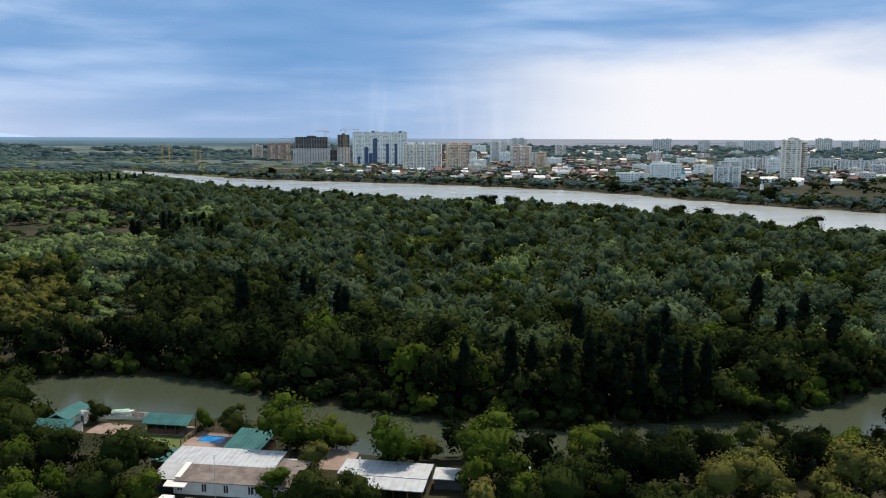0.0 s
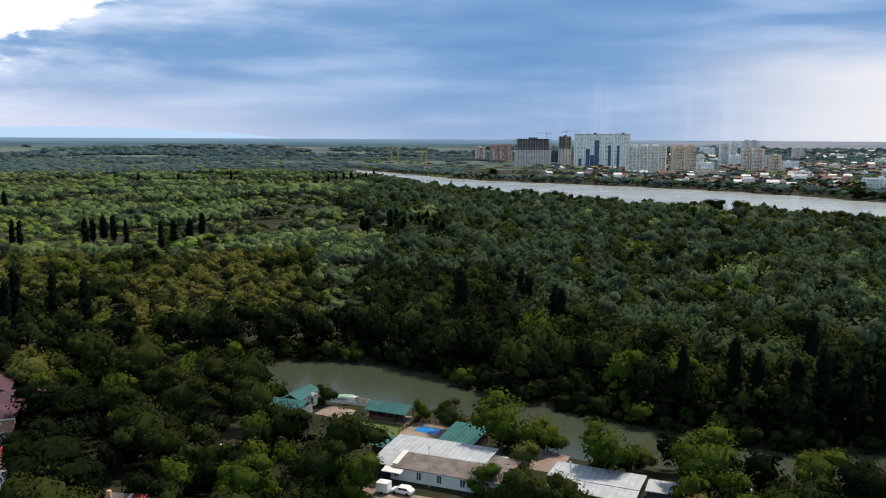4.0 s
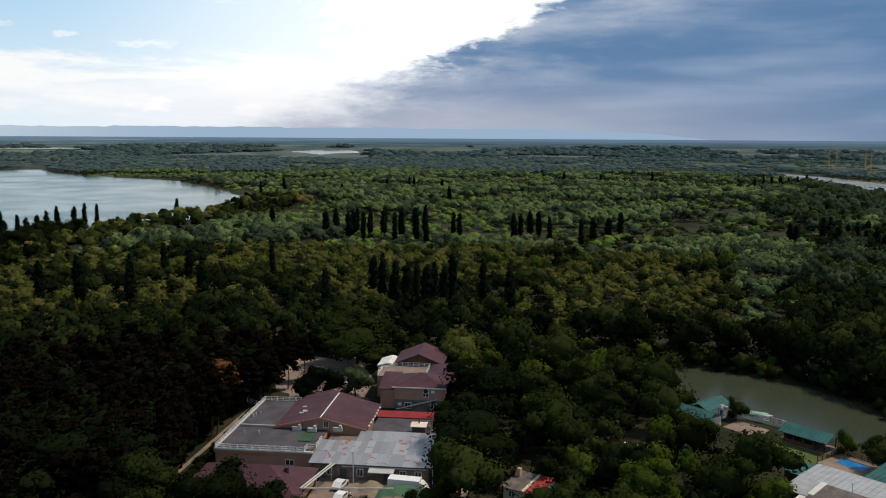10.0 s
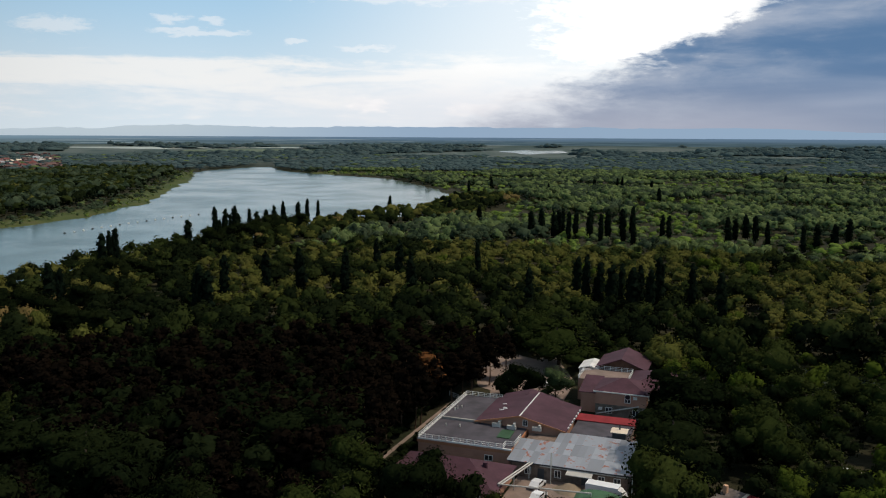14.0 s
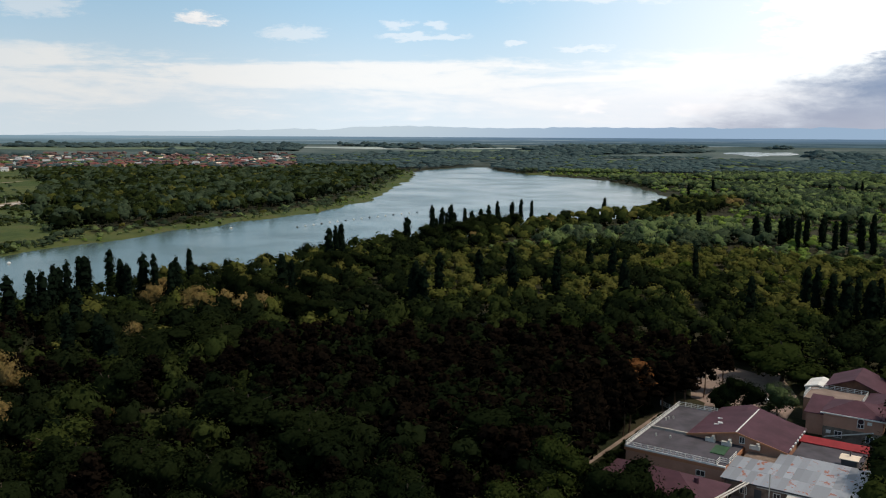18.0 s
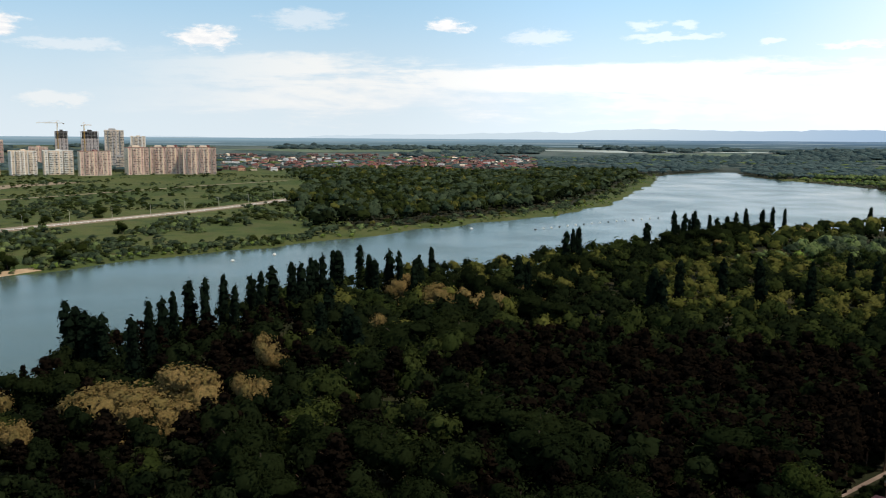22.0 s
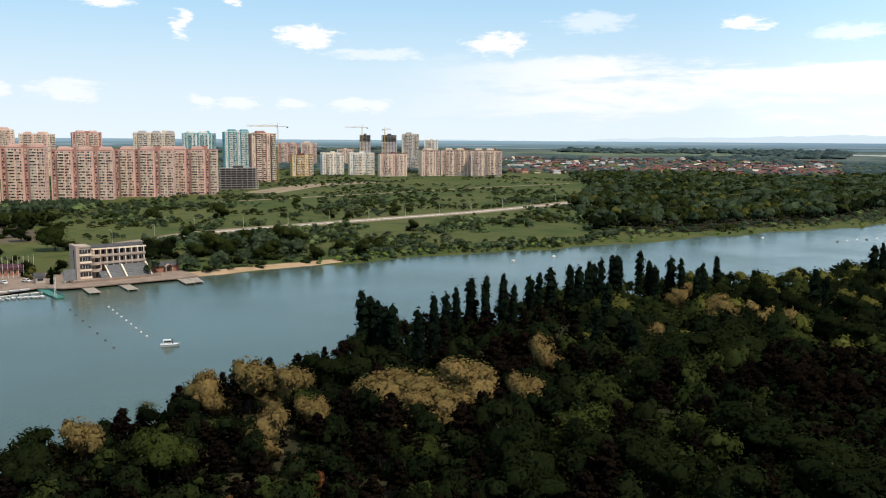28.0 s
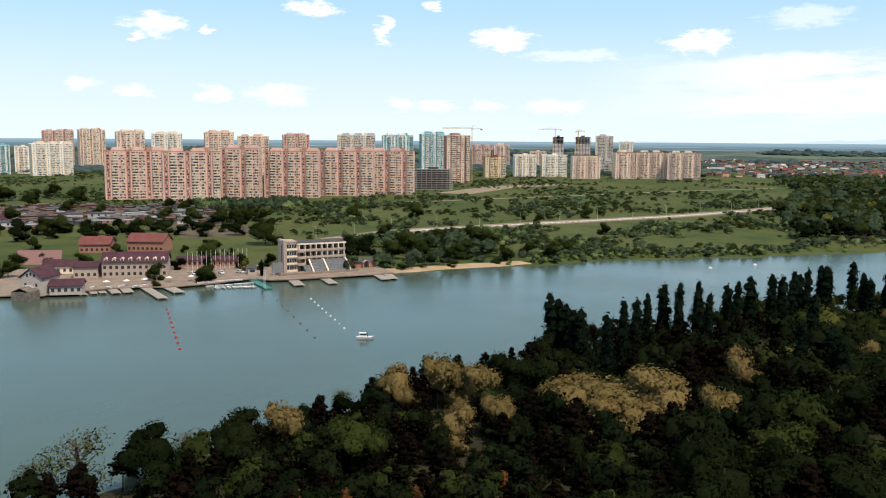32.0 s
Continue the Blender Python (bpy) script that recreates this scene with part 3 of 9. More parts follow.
def trunk_mesh(name, seed, height, girth, limbs, material, top=0.8):
    """A tapered, slightly bent trunk with limbs reaching into the crown."""
    rng = np.random.default_rng(seed)
    V, F = [], []

    def tube(path, r0, r1, sides=6):
        base = len(V)
        for i, p in enumerate(path):
            r = r0 + (r1 - r0) * i / (len(path) - 1)
            for k in range(sides):
                a = 2 * math.pi * k / sides
                V.append((p[0] + r * math.cos(a), p[1] + r * math.sin(a), p[2]))
        for i in range(len(path) - 1):
            for k in range(sides):
                a, b = base + i * sides + k, base + i * sides + (k + 1) % sides
                F.append((a, b, b + sides))
                F.append((a, b + sides, a + sides))

    lean = rng.uniform(-0.03, 0.03, 2)
    spine = [(lean[0] * s * height + 0.02 * height * math.sin(5 * s), lean[1] * s * height, -0.3 + s * (height * top + 0.3)) for s in np.linspace(0, 1, 5)]
    tube(spine, girth, girth * 0.35)
    for i in range(limbs):
        s = 0.38 + 0.5 * i / max(limbs, 1)
        a = 2.4 * i + rng.uniform(-0.4, 0.4)
        p = (spine[2][0], spine[2][1], height * top * s)
        q = (p[0] + 0.24 * height * math.cos(a), p[1] + 0.24 * height * math.sin(a), p[2] + 0.17 * height)
        m = ((p[0] + q[0]) / 2, (p[1] + q[1]) / 2, (p[2] + q[2]) / 2 - 0.02 * height)
        tube([p, m, q], girth * 0.42, girth * 0.12, 4)
    return tri_mesh(name, np.array(V), np.array(F), material)


def tree_thing(name, seed, lobes, div, leaves, size, height, girth, limbs, material, label, bark=BARK, top=0.8, core=0.68, soft=0.2, stray=0.34):
    V, F, bend = crown(seed, lobes, div, leaves, size / height, 0.26, core, True, stray, soft)
    ob = new(name)
    t = new("trunk", trunk_mesh("trunk", seed, height, girth, limbs, bark, top))
    c = new("crown", tri_mesh("crown", V * height, F, material, bend=bend))
    t.parent = c.parent = ob
    return tagged(ob, label, "tree")


PROTO = {}


def protos():
    for kind_name, count, seed, label in (("broad", 4, 10, "leafy green broadleaf tree with a dense rounded crown"),
                                          ("bright", 3, 20, "yellow-green broadleaf tree in fresh leaf, dense crown"),
                                          ("dark", 3, 30, "dark green broadleaf tree with a heavy rounded crown"),
                                          ("olive", 2, 35, "olive-brown broadleaf tree in flower, soft crown")):
        for i in range(count):
            PROTO[kind_name, i] = tree_thing("broadleaf_tree", seed + i, lobes_broad(seed + i, 19, 0.44 + 0.02 * i, 0.12), 1, 2000, 0.25, 12, 0.26, 5, LEAF[kind_name][0], label)
    PROTO["silver", 0] = tree_thing("willow_tree", 40, lobes_broad(40, 19, 0.44, 0.14), 1, 2000, 0.24, 12, 0.25, 6,
                                    LEAF["silver"][0], "silvery grey-green willow with a soft rounded crown")
    PROTO["sparse", 0] = tree_thing("thin_leaved_tree", 45, lobes_broad(47, 22, 0.46, 0.30), 1, 1300, 0.21, 12, 0.42, 24,
                                    LEAF["olive"][0], "thinly leaved tree with bare dark limbs showing, by the lake", BARK, 0.85, 0)
    for i in range(2):
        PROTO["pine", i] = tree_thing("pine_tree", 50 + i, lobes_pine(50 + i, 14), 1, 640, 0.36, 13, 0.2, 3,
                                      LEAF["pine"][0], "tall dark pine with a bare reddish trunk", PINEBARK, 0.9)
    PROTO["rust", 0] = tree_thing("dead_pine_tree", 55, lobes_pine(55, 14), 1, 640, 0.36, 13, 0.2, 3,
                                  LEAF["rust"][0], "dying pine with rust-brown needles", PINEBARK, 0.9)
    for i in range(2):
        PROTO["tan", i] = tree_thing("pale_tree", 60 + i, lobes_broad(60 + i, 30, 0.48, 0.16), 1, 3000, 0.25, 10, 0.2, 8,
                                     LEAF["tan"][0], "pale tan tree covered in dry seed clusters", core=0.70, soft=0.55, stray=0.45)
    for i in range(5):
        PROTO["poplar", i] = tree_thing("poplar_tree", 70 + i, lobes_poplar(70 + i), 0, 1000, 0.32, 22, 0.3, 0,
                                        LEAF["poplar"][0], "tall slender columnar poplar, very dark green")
    for ob in PROTO.values():
        ob.matrix_basis = Matrix.Translation((0, 0, -400))


protos()
HEIGHT = {"broad": 12, "bright": 12, "dark": 12, "silver": 12, "pine": 13, "rust": 13, "tan": 10, "poplar": 22, "olive": 12, "sparse": 12}
VARIANTS = {k: sum(1 for q in PROTO if q[0] == k) for k in HEIGHT}
GROUPS = {"pine": "pines of the wood", "poplar": "poplars", "tan": "pale trees by the shore"}
used = set()
treerng = random.Random(5)


def plant(kind_name, x, y, h, w=1.0, label=""):
    """One tree at x, y, of height h; w: how much wider than usual."""
    k = (kind_name, treerng.randrange(VARIANTS[kind_name]))
    s = h / HEIGHT[kind_name]
    z = float(ground_z(np.array([x]), np.array([y]))[0]) - 0.1
    m = Matrix.LocRotScale((x, y, z), Euler((0, 0, treerng.uniform(0, 6.28))), (s * w, s * w, s))
    if k in used:
        ob = copy_thing(PROTO[k], Matrix())
        ob.matrix_basis = m
    else:
        used.add(k)
        ob = PROTO[k]
        ob.matrix_basis = m
    tagged(ob, label, group=GROUPS.get(kind_name, "trees"))
    return ob


def polar(az, r):
    return -r * math.sin(radians(az)), r * math.cos(radians(az))


def poplars(places, h):
    for az, r in places:
        x, y = polar(az, r)
        plant("poplar", x, y, h * treerng.uniform(0.88, 1.06), treerng.uniform(0.95, 1.45) * 22 / h)


# columnar poplars, stand by stand
poplars([(76.1, 478), (71.7, 505), (69.7, 513), (69.0, 549), (68.5, 548), (67.8, 598), (67.3, 602), (66.7, 601), (64.6, 649), (64.0, 678), (63.3, 695)], 20)
poplars([(58.5, 770), (54.5, 699), (52.5, 630), (53.2, 968), (51.7, 1081)], 18)
poplars([(69.5, 342), (71.1, 307), (70.5, 306), (66.8, 349), (64.6, 347), (61.5, 340), (59.4, 391), (57.9, 379), (57.1, 320), (52.6, 385), (49.1, 304)], 22)
poplars([(45.8, 339), (45.2, 325), (44.3, 326), (43.5, 310), (42.9, 320), (42.2, 309), (41.7, 316), (41.0, 310), (40.5, 328), (38.4, 325), (36.6, 305)], 22)
poplars([(49.0, 547), (48.3, 570), (47.5, 562), (46.9, 590), (46.0, 564), (45.1, 575), (43.9, 568), (43.0, 570), (42.3, 590), (40.4, 563), (40.0, 560)], 20)
poplars([(41.2, 1006), (40.7, 872), (47.9, 955), (44.9, 1058), (43.4, 1111), (43.1, 1067), (33.1, 1262), (30.7, 1211), (27.4, 1374)], 18)
poplars([(36.4, 556), (35.9, 578), (35.3, 589), (34.7, 574), (34.0, 552), (31.9, 534), (31.1, 548), (30.1, 553), (29.3, 584)], 18)
poplars([(109.5, 246), (108.9, 250), (108.4, 245), (107.9, 242), (107.4, 239), (105.7, 219), (104.6, 243), (103.7, 258), (103.1, 268), (102.0, 280)], 22)
poplars([(101.0, 277), (99.8, 290), (99.1, 280), (98.1, 300), (97.4, 295), (96.7, 303), (95.4, 308), (94.7, 314), (94.1, 322), (92.6, 349), (92.2, 343), (90.8, 370), (89.9, 327)], 22)
poplars([(93.8, 335), (93.3, 330), (92.3, 343), (90.2, 329), (89.8, 322), (88.8, 346), (88.2, 343), (87.1, 330), (86.8, 335), (86.0, 370), (80.1, 336), (79.4, 328)], 22)
poplars([(93.5, 243), (92.9, 282), (91.7, 239), (91.1, 235), (71.3, 312), (70.6, 320)], 20)
poplars([(21.1, 1226), (20.6, 1321), (20.1, 1277), (19.6, 1294), (19.1, 1214), (18.6, 1249), (18.1, 1328), (17.5, 1304)], 18)
poplars([(18.9, 549), (18.5, 540), (17.0, 611), (16.6, 619), (16.1, 553), (15.6, 572), (15.1, 562), (14.6, 549), (14.0, 537), (13.5, 511)], 18)
poplars([(12.3, 299), (12.2, 286), (8.1, 308), (7.7, 297), (5.8, 270), (5.4, 265), (-15.5, 225), (-21.8, 296), (-26.4, 254), (-10.5, 240), (-16.2, 235)], 22)
poplars([(-6.0, 204), (-7.4, 206), (-9.7, 203), (-11.2, 205), (-13.1, 204), (-14.6, 206), (-16.5, 206), (-17.7, 210), (-18.8, 213), (-24.6, 279), (-23.3, 263), (-2.7, 206), (-12.0, 214), (-15.4, 216)], 21)
poplars([(47.2, 569), (46.5, 547), (45.1, 569), (44.4, 540), (42.9, 535), (42.3, 533), (43.9, 578)], 20)

# large trees round the yards, along the channel and in the near wood: kind, x, y, height, width of the crown
BIG = []
# along the channel, east
BIG += [
    ("olive", 1, 172, 6.0, 5.7), ("bright", 13, 159, 14.0, 14.8), ("dark", 24, 164, 6.0, 4.4), ("bright", 34, 166, 9.4, 9.0), ("dark", 38, 153, 13.1, 12.5), ("dark", 45, 151, 12.1, 11.5),
    ("dark", 58, 165, 9.7, 9.3), ("olive", 54, 145, 11.9, 11.3), ("olive", 61, 146, 12.1, 11.5), ("olive", 72, 169, 6.4, 6.1), ("dark", 76, 163, 10.0, 9.5), ("olive", 79, 147, 14.0, 14.4),
    ("bright", 83, 162, 8.9, 8.4), ("broad", 24, 141, 12.0, 11.4), ("bright", 17, 144, 8.1, 7.7), ("broad", 33, 145, 9.3, 8.9),
]
# round the pool and the sheds
BIG += [
    ("broad", -57, 155, 14.0, 14.0), ("broad", -57, 143, 11.8, 11.2), ("bright", -50, 144, 9.6, 9.1), ("broad", -77, 196, 6.0, 5.3), ("bright", -50, 188, 6.0, 4.1), ("broad", -42, 184, 7.9, 7.5),
    ("bright", -28, 172, 14.0, 14.4), ("bright", -19, 178, 8.1, 7.7), ("bright", -6, 164, 12.0, 11.5), ("olive", -22, 163, 7.5, 7.1), ("bright", -28, 152, 6.5, 6.2), ("broad", -20, 141, 11.4, 10.9),
    ("broad", -12, 147, 7.7, 7.3),
]
# between the sheds and the hotel
BIG += [
    ("broad", -73, 163, 11.2, 10.6), ("broad", -97, 148, 13.6, 12.9), ("broad", -129, 199, 14.0, 15.7), ("broad", -117, 187, 10.8, 10.3), ("broad", -105, 176, 11.4, 10.9), ("broad", -98, 172, 8.3, 7.9),
    ("bright", -83, 136, 8.3, 7.9), ("broad", -80, 145, 8.7, 8.2), ("bright", -68, 134, 10.5, 10.0), ("broad", -109, 198, 12.6, 12.0), ("broad", -95, 192, 14.0, 15.6), ("broad", -117, 167, 11.4, 10.8),
    ("broad", -86, 176, 12.3, 11.7),
]
# round the hotel
BIG += [
    ("dark", -127, 158, 14.0, 20.2), ("dark", -107, 131, 14.0, 17.9), ("broad", -94, 113, 14.0, 13.6), ("olive", -161, 190, 8.7, 8.3), ("olive", -157, 195, 8.7, 8.3), ("dark", -122.6, 84.7, 10.5, 8.8),
    ("broad", -133, 73, 13.7, 13.1), ("broad", -181, 169, 14.0, 23.0), ("dark", -164, 137, 8.9, 8.5), ("silver", -157, 146, 8.9, 8.5), ("olive", -153, 183, 13.3, 12.7), ("broad", -195, 172, 12.7, 12.1),
    ("broad", -135, 74, 10.7, 10.2),
]
# in the wood south of the hotel
BIG += [
    ("dark", -150, 76, 14.0, 14.5), ("dark", -153, 66, 14.0, 19.8), ("dark", -164, 33, 14.0, 18.8), ("dark", -141, 56, 8.5, 8.1), ("dark", -139, 65, 6.4, 6.1), ("dark", -200, 72, 7.4, 7.1),
    ("dark", -138, 43, 12.1, 11.5), ("dark", -170, 47, 13.5, 12.9), ("dark", -181, 23, 14.0, 23.0), ("dark", -244, 8, 14.0, 24.2), ("dark", -253, 26, 14.0, 22.0), ("dark", -172, 48, 11.2, 10.6),
    ("dark", -138, 45, 11.1, 10.6), ("dark", -145, 14, 14.0, 14.5), ("dark", -154, 31, 14.0, 17.7), ("dark", -155, 1, 14.0, 14.4), ("dark", -152, 8, 11.7, 11.1),
]
# near the lake shore
BIG += [
    ("broad", -169, -13, 14.0, 16.9), ("dark", -160, 0, 14.0, 13.8), ("dark", -159, -26, 13.5, 12.8), ("dark", -206, -4, 14.0, 16.4), ("broad", -139, -90, 12.7, 12.1), ("dark", -162, -10, 14.0, 15.0),
    ("dark", -147, -20, 14.0, 14.8), ("dark", -197, -79, 14.0, 14.1), ("dark", -208, -74, 12.3, 11.7), ("dark", -130, -111, 13.1, 12.5), ("dark", -115, -120, 12.7, 12.1),
]
BIG += [("bright", 78, 203, 8, 12), ("bright", 109, 226, 9, 14), ("bright", 99, 214, 6, 9), ("bright", -32, 246, 9, 11), ("bright", -26, 238, 8, 10), ("broad", -15, 220, 8, 10), ("bright", -2, 219, 5, 6)]
for kind_name, x, y, h, w in BIG:
    plant(kind_name, x, y, h * 1.04, (1.09 if y > 120 else 1.02) * w / (0.92 * h))
for kind_name, x, y, h, w in (
        ("dark", -164, 139, 10, 0.8), ("dark", -160, 141, 9, 0.8), ("pine", -177, 134, 12, 1.2), ("pine", -173, 128, 12, 1.2), ("pine", -175, 122, 12, 1.2), ("rust", -171, 115, 14, 1.5),
        ("pine", -148, 74, 13, 1.3), ("pine", -154, 84, 13, 1.3), ("pine", -160, 94, 13, 1.4), ("pine", -166, 103, 12, 1.3), ("pine", -143, 71, 12, 1.3), ("pine", -151, 88, 11, 1.2), ("pine", -158, 100, 11, 1.2),
        ("broad", -200, 178, 13, 1.3), ("broad", -207, 190, 13, 1.3), ("broad", 94, 157, 11, 1.1)):
    plant(kind_name, x, y, h, w)
# lone trees and clumps on the far bank of the lake and on the river's near bank
LONE = []
LONE += [
    ("dark", -429, -343, 15.0, 21.8), ("broad", -301, -276, 8.8, 9.2), ("olive", -294, -301, 9.0, 9.5), ("broad", -358, -325, 12.2, 12.8), ("dark", -344, -278, 5.0, 5.3), ("broad", -437, -464, 12.0, 12.7),
    ("broad", -450, -464, 12.2, 12.9), ("dark", -399, -510, 13.9, 14.6), ("dark", -410, -506, 13.9, 14.7), ("dark", -265, -366, 9.7, 10.2), ("broad", -285, -386, 9.1, 9.5), ("broad", -299, -355, 9.9, 10.5),
    ("dark", -516, -514, 11.9, 12.6), ("dark", -514, -482, 13.3, 14.0), ("dark", -526, -463, 13.2, 13.9), ("broad", -540, -458, 13.4, 14.1), ("broad", -341, -446, 8.5, 8.9), ("dark", -518, -631, 14.0, 16.2),
]
LONE += [
    ("dark", -563, -734, 14.0, 22.1), ("broad", -520, -593, 11.9, 12.6), ("broad", -352, -389, 6.6, 7.0), ("broad", -438, -598, 14.0, 14.7), ("dark", -586, -808, 14.0, 26.5), ("broad", -645, -808, 14.0, 27.4),
    ("broad", -587, -559, 14.0, 16.1), ("broad", -595, -588, 12.7, 13.3), ("broad", -627, -747, 14.0, 23.3), ("dark", -379, -328, 5.1, 5.3), ("dark", -376, -360, 5.0, 4.8), ("dark", -536, -451, 12.4, 13.0),
    ("dark", -550, -451, 12.5, 13.2), ("dark", -549, -441, 11.5, 12.1), ("broad", -530, -456, 11.5, 12.1), ("dark", -454, -326, 5.0, 5.2), ("dark", -489, -291, 12.5, 13.2), ("dark", -436, -244, 15.0, 19.9),
]
LONE += [
    ("dark", -412, -221, 15.0, 18.6), ("dark", -411, -239, 12.0, 12.6), ("dark", -488, -224, 15.0, 17.8), ("broad", -483, -213, 13.3, 14.0), ("dark", -417, -207, 8.8, 9.3), ("dark", -421, -272, 12.6, 13.3),
    ("dark", -421, -279, 9.6, 10.1), ("broad", -674, -267, 10.0, 10.6), ("broad", -651, -242, 8.7, 9.2), ("dark", -485, -160, 9.7, 10.2), ("dark", -493, -171, 8.5, 9.0), ("dark", -618, -398, 12.0, 12.7),
    ("dark", -639, -349, 15.0, 16.4), ("dark", -596, -171, 9.8, 10.3), ("dark", -788, -347, 8.7, 9.1), ("dark", -717, -222, 9.5, 10.0), ("broad", -459, -163, 9.2, 9.7), ("broad", -436, -181, 10.1, 10.7),
]
LONE += [
    ("broad", -466, -179, 9.4, 9.9), ("broad", -433, -207, 12.1, 12.7), ("dark", -473, -244, 13.4, 14.1), ("dark", 49, 760, 15.0, 40.7), ("dark", 59, 761, 15.0, 31.0), ("dark", 195, 647, 15.0, 53.9),
    ("dark", 208, 633, 15.0, 32.5), ("broad", 181, 641, 15.0, 26.5), ("dark", -29, 813, 15.0, 16.8), ("dark", -259, 879, 15.0, 18.2), ("broad", 78, 749, 15.0, 25.5), ("dark", -260, 1449, 15.0, 39.0),
    ("dark", 237, 1057, 15.0, 17.2), ("broad", 223, 610, 14.0, 14.7), ("dark", 370, 905, 15.0, 32.4), ("broad", 257, 559, 15.0, 28.7),
]
for kind_name, x, y, h, w in LONE:
    plant("broad" if y < -150 else kind_name, x, y, h if w < 20 else 18, min(min(w, 30) / (0.92 * (h if w < 20 else 18)), 1.25))
# trees between the wharf and the garages
for i in range(26):
    x, y = polar(129.5 + 0.62 * i + treerng.uniform(-0.5, 0.5), 640 + 34 * math.sin(2.1 * i) + treerng.uniform(-12, 12))
    plant("dark" if i % 3 else "broad", x, y, treerng.uniform(7, 12), treerng.uniform(1.1, 1.5))
for i in range(12):
    s = i / 16
    plant("pine", -146 - 28 * s + 2.2 * math.sin(5 * i), 84 + 36 * s + 1.8 * math.cos(7 * i), 14 + 1.6 * math.sin(3 * i), 1.0)
for x, y, h in ((-181, 140, 14), (-186, 146, 14), (-179, 147, 13), (-191, 151, 13), (-176, 139, 12)):
    plant("pine", x, y, h, 1.05)
plant("broad", -157, -42, 9, 1.2)
for kind_name, x, y, h, w in (("poplar", -327.5, -264.5, 9, 1.3), ("dark", -355, -281, 8, 1.0), ("dark", -324, -314, 7, 1.1), ("dark", -321, -318, 6, 1.1), ("dark", -336, -306, 7, 1.0), ("sparse", -305.5, -312, 10, 1.0),
                              ("dark", -343, -290, 9, 0.8), ("olive", -338, -284, 7, 1.0), ("broad", -281.6, -288, 5, 1.2), ("broad", -307.9, -282, 8, 1.25), ("dark", -380, -344, 9, 1.3), ("dark", -412, -268, 12, 1.1),
                              ("dark", -420, -262, 13, 1.1), ("dark", -404, -262, 8, 1.2)):
    plant(kind_name, x, y, h, w)
plant("dark", -162, -50, 8, 1.1)
# heavy dark trees and poplars standing over the shore
for az, rr, h, w in ((83.0, 326, 19, 0.9), (82.3, 320, 15, 1.1), (81.2, 322, 16, 1.0), (80.4, 318, 14, 1.2), (78.7, 330, 15, 1.1), (77.6, 388, 15, 1.2), (76.9, 392, 16, 1.1),
                     (75.6, 396, 14, 1.3), (74.8, 402, 13, 1.2), (70.4, 500, 16, 1.3), (69.4, 505, 17, 1.3), (68.3, 520, 17, 1.3), (67.0, 540, 18, 1.3), (66.0, 560, 18, 1.4),
                     (64.9, 575, 17, 1.4), (84.4, 332, 14, 1.2), (85.6, 338, 13, 1.2), (79.5, 300, 13, 1.2), (77.8, 290, 13, 1.3)):
    x, y = polar(az, rr)
    plant("dark", x, y, h, w)
poplars([(76.5, 420), (76.1, 424), (76.9, 414), (70.0, 508), (69.3, 520), (68.7, 528), (66.2, 566), (65.6, 572)], 25)
for az, rr, h in ((123.5, 140, 8), (118.6, 143, 7), (112.4, 148, 8), (126.8, 146, 6), (114.0, 160, 6)):
    x, y = polar(az, rr)
    plant("rust", x, y, h, 0.8, "small conifer with rust-brown dying tips")
# pale seed-laden trees near the shore
TAN = ((-194, -39, 11.0, 13.1), (-196, -29, 9.3, 9.8), (-205, -5, 6.5, 4.8), (-230, -28, 10.2, 10.7), (-318, 25, 11.0, 14.8), (-344, 11, 11.0, 13.7), (-188, -60, 11.0, 17.0), (-192, -53, 11.0, 17.2), (-197, -45, 11.0, 17.4), (-196, -28, 10.0, 10.5), (-205, -5, 6.5, 4.8), (-172, -73, 9.4, 9.9), (-159, -77, 10.0, 10.5), (-184, -94, 11.0, 13.7), (-178, -102, 9.0, 9.5), (-144, -111, 8.0, 8.4), (-142, -110, 9.0, 9.5), (-122, -130, 7.9, 8.3),
       (-187, -86, 11, 13), (-184, -53, 8, 12), (-187, -45, 8, 12), (-316, 25, 9, 10), (-303, 10, 9, 9.5), (-266, 1, 9, 8.5))
for x, y, h, w in TAN:
    lift = 1.12 + 0.28 * math.sin(1.7 * x + 0.9 * y) ** 2
    plant("tan", x, y, h * lift, w / (0.98 * h * lift))
for x, y, h, w in ((-107, -131, 14.0, 13.5), (-130, -126, 7.6, 7.2), (-177, -118, 6.0, 5.7), (-102, -137, 9.5, 9.0)):
    plant("sparse", x, y, h, w / (0.92 * h))

# ---- scattered growth ----
CLEAR = [(-150, 106, 17), (-136, 112, 17), (-122, 110, 17), (-110, 114, 14), (-118, 126, 13), (-130, 132, 16), (-142, 130, 15), (-152, 124, 16), (-158, 118, 10),
         (-148, 158, 17), (-140, 150, 12), (-158, 166, 14), (-182, 164, 15), (-195, 158, 9), (-112, 104, 14), (-118, 98, 12)]
CLEAR += [(-140, 90, 7), (-131, 85, 9), (-123, 90, 8), (-149, 97, 4), (-181, 146, 9), (-188, 156, 10), (-176, 152, 10)]
CLEAR += [(-40, 166, 14), (-53, 166, 12), (-28, 165, 8), (-58, 190, 11), (-43, 187, 12), (-36, 180, 9), (-86, 196, 11), (-72, 195, 11), (-12, 161, 11), (2, 159, 9),
          (-62, 180, 9), (-45, 154, 12), (-25, 156, 9), (-8, 150, 9), (-86, 120, 9)]
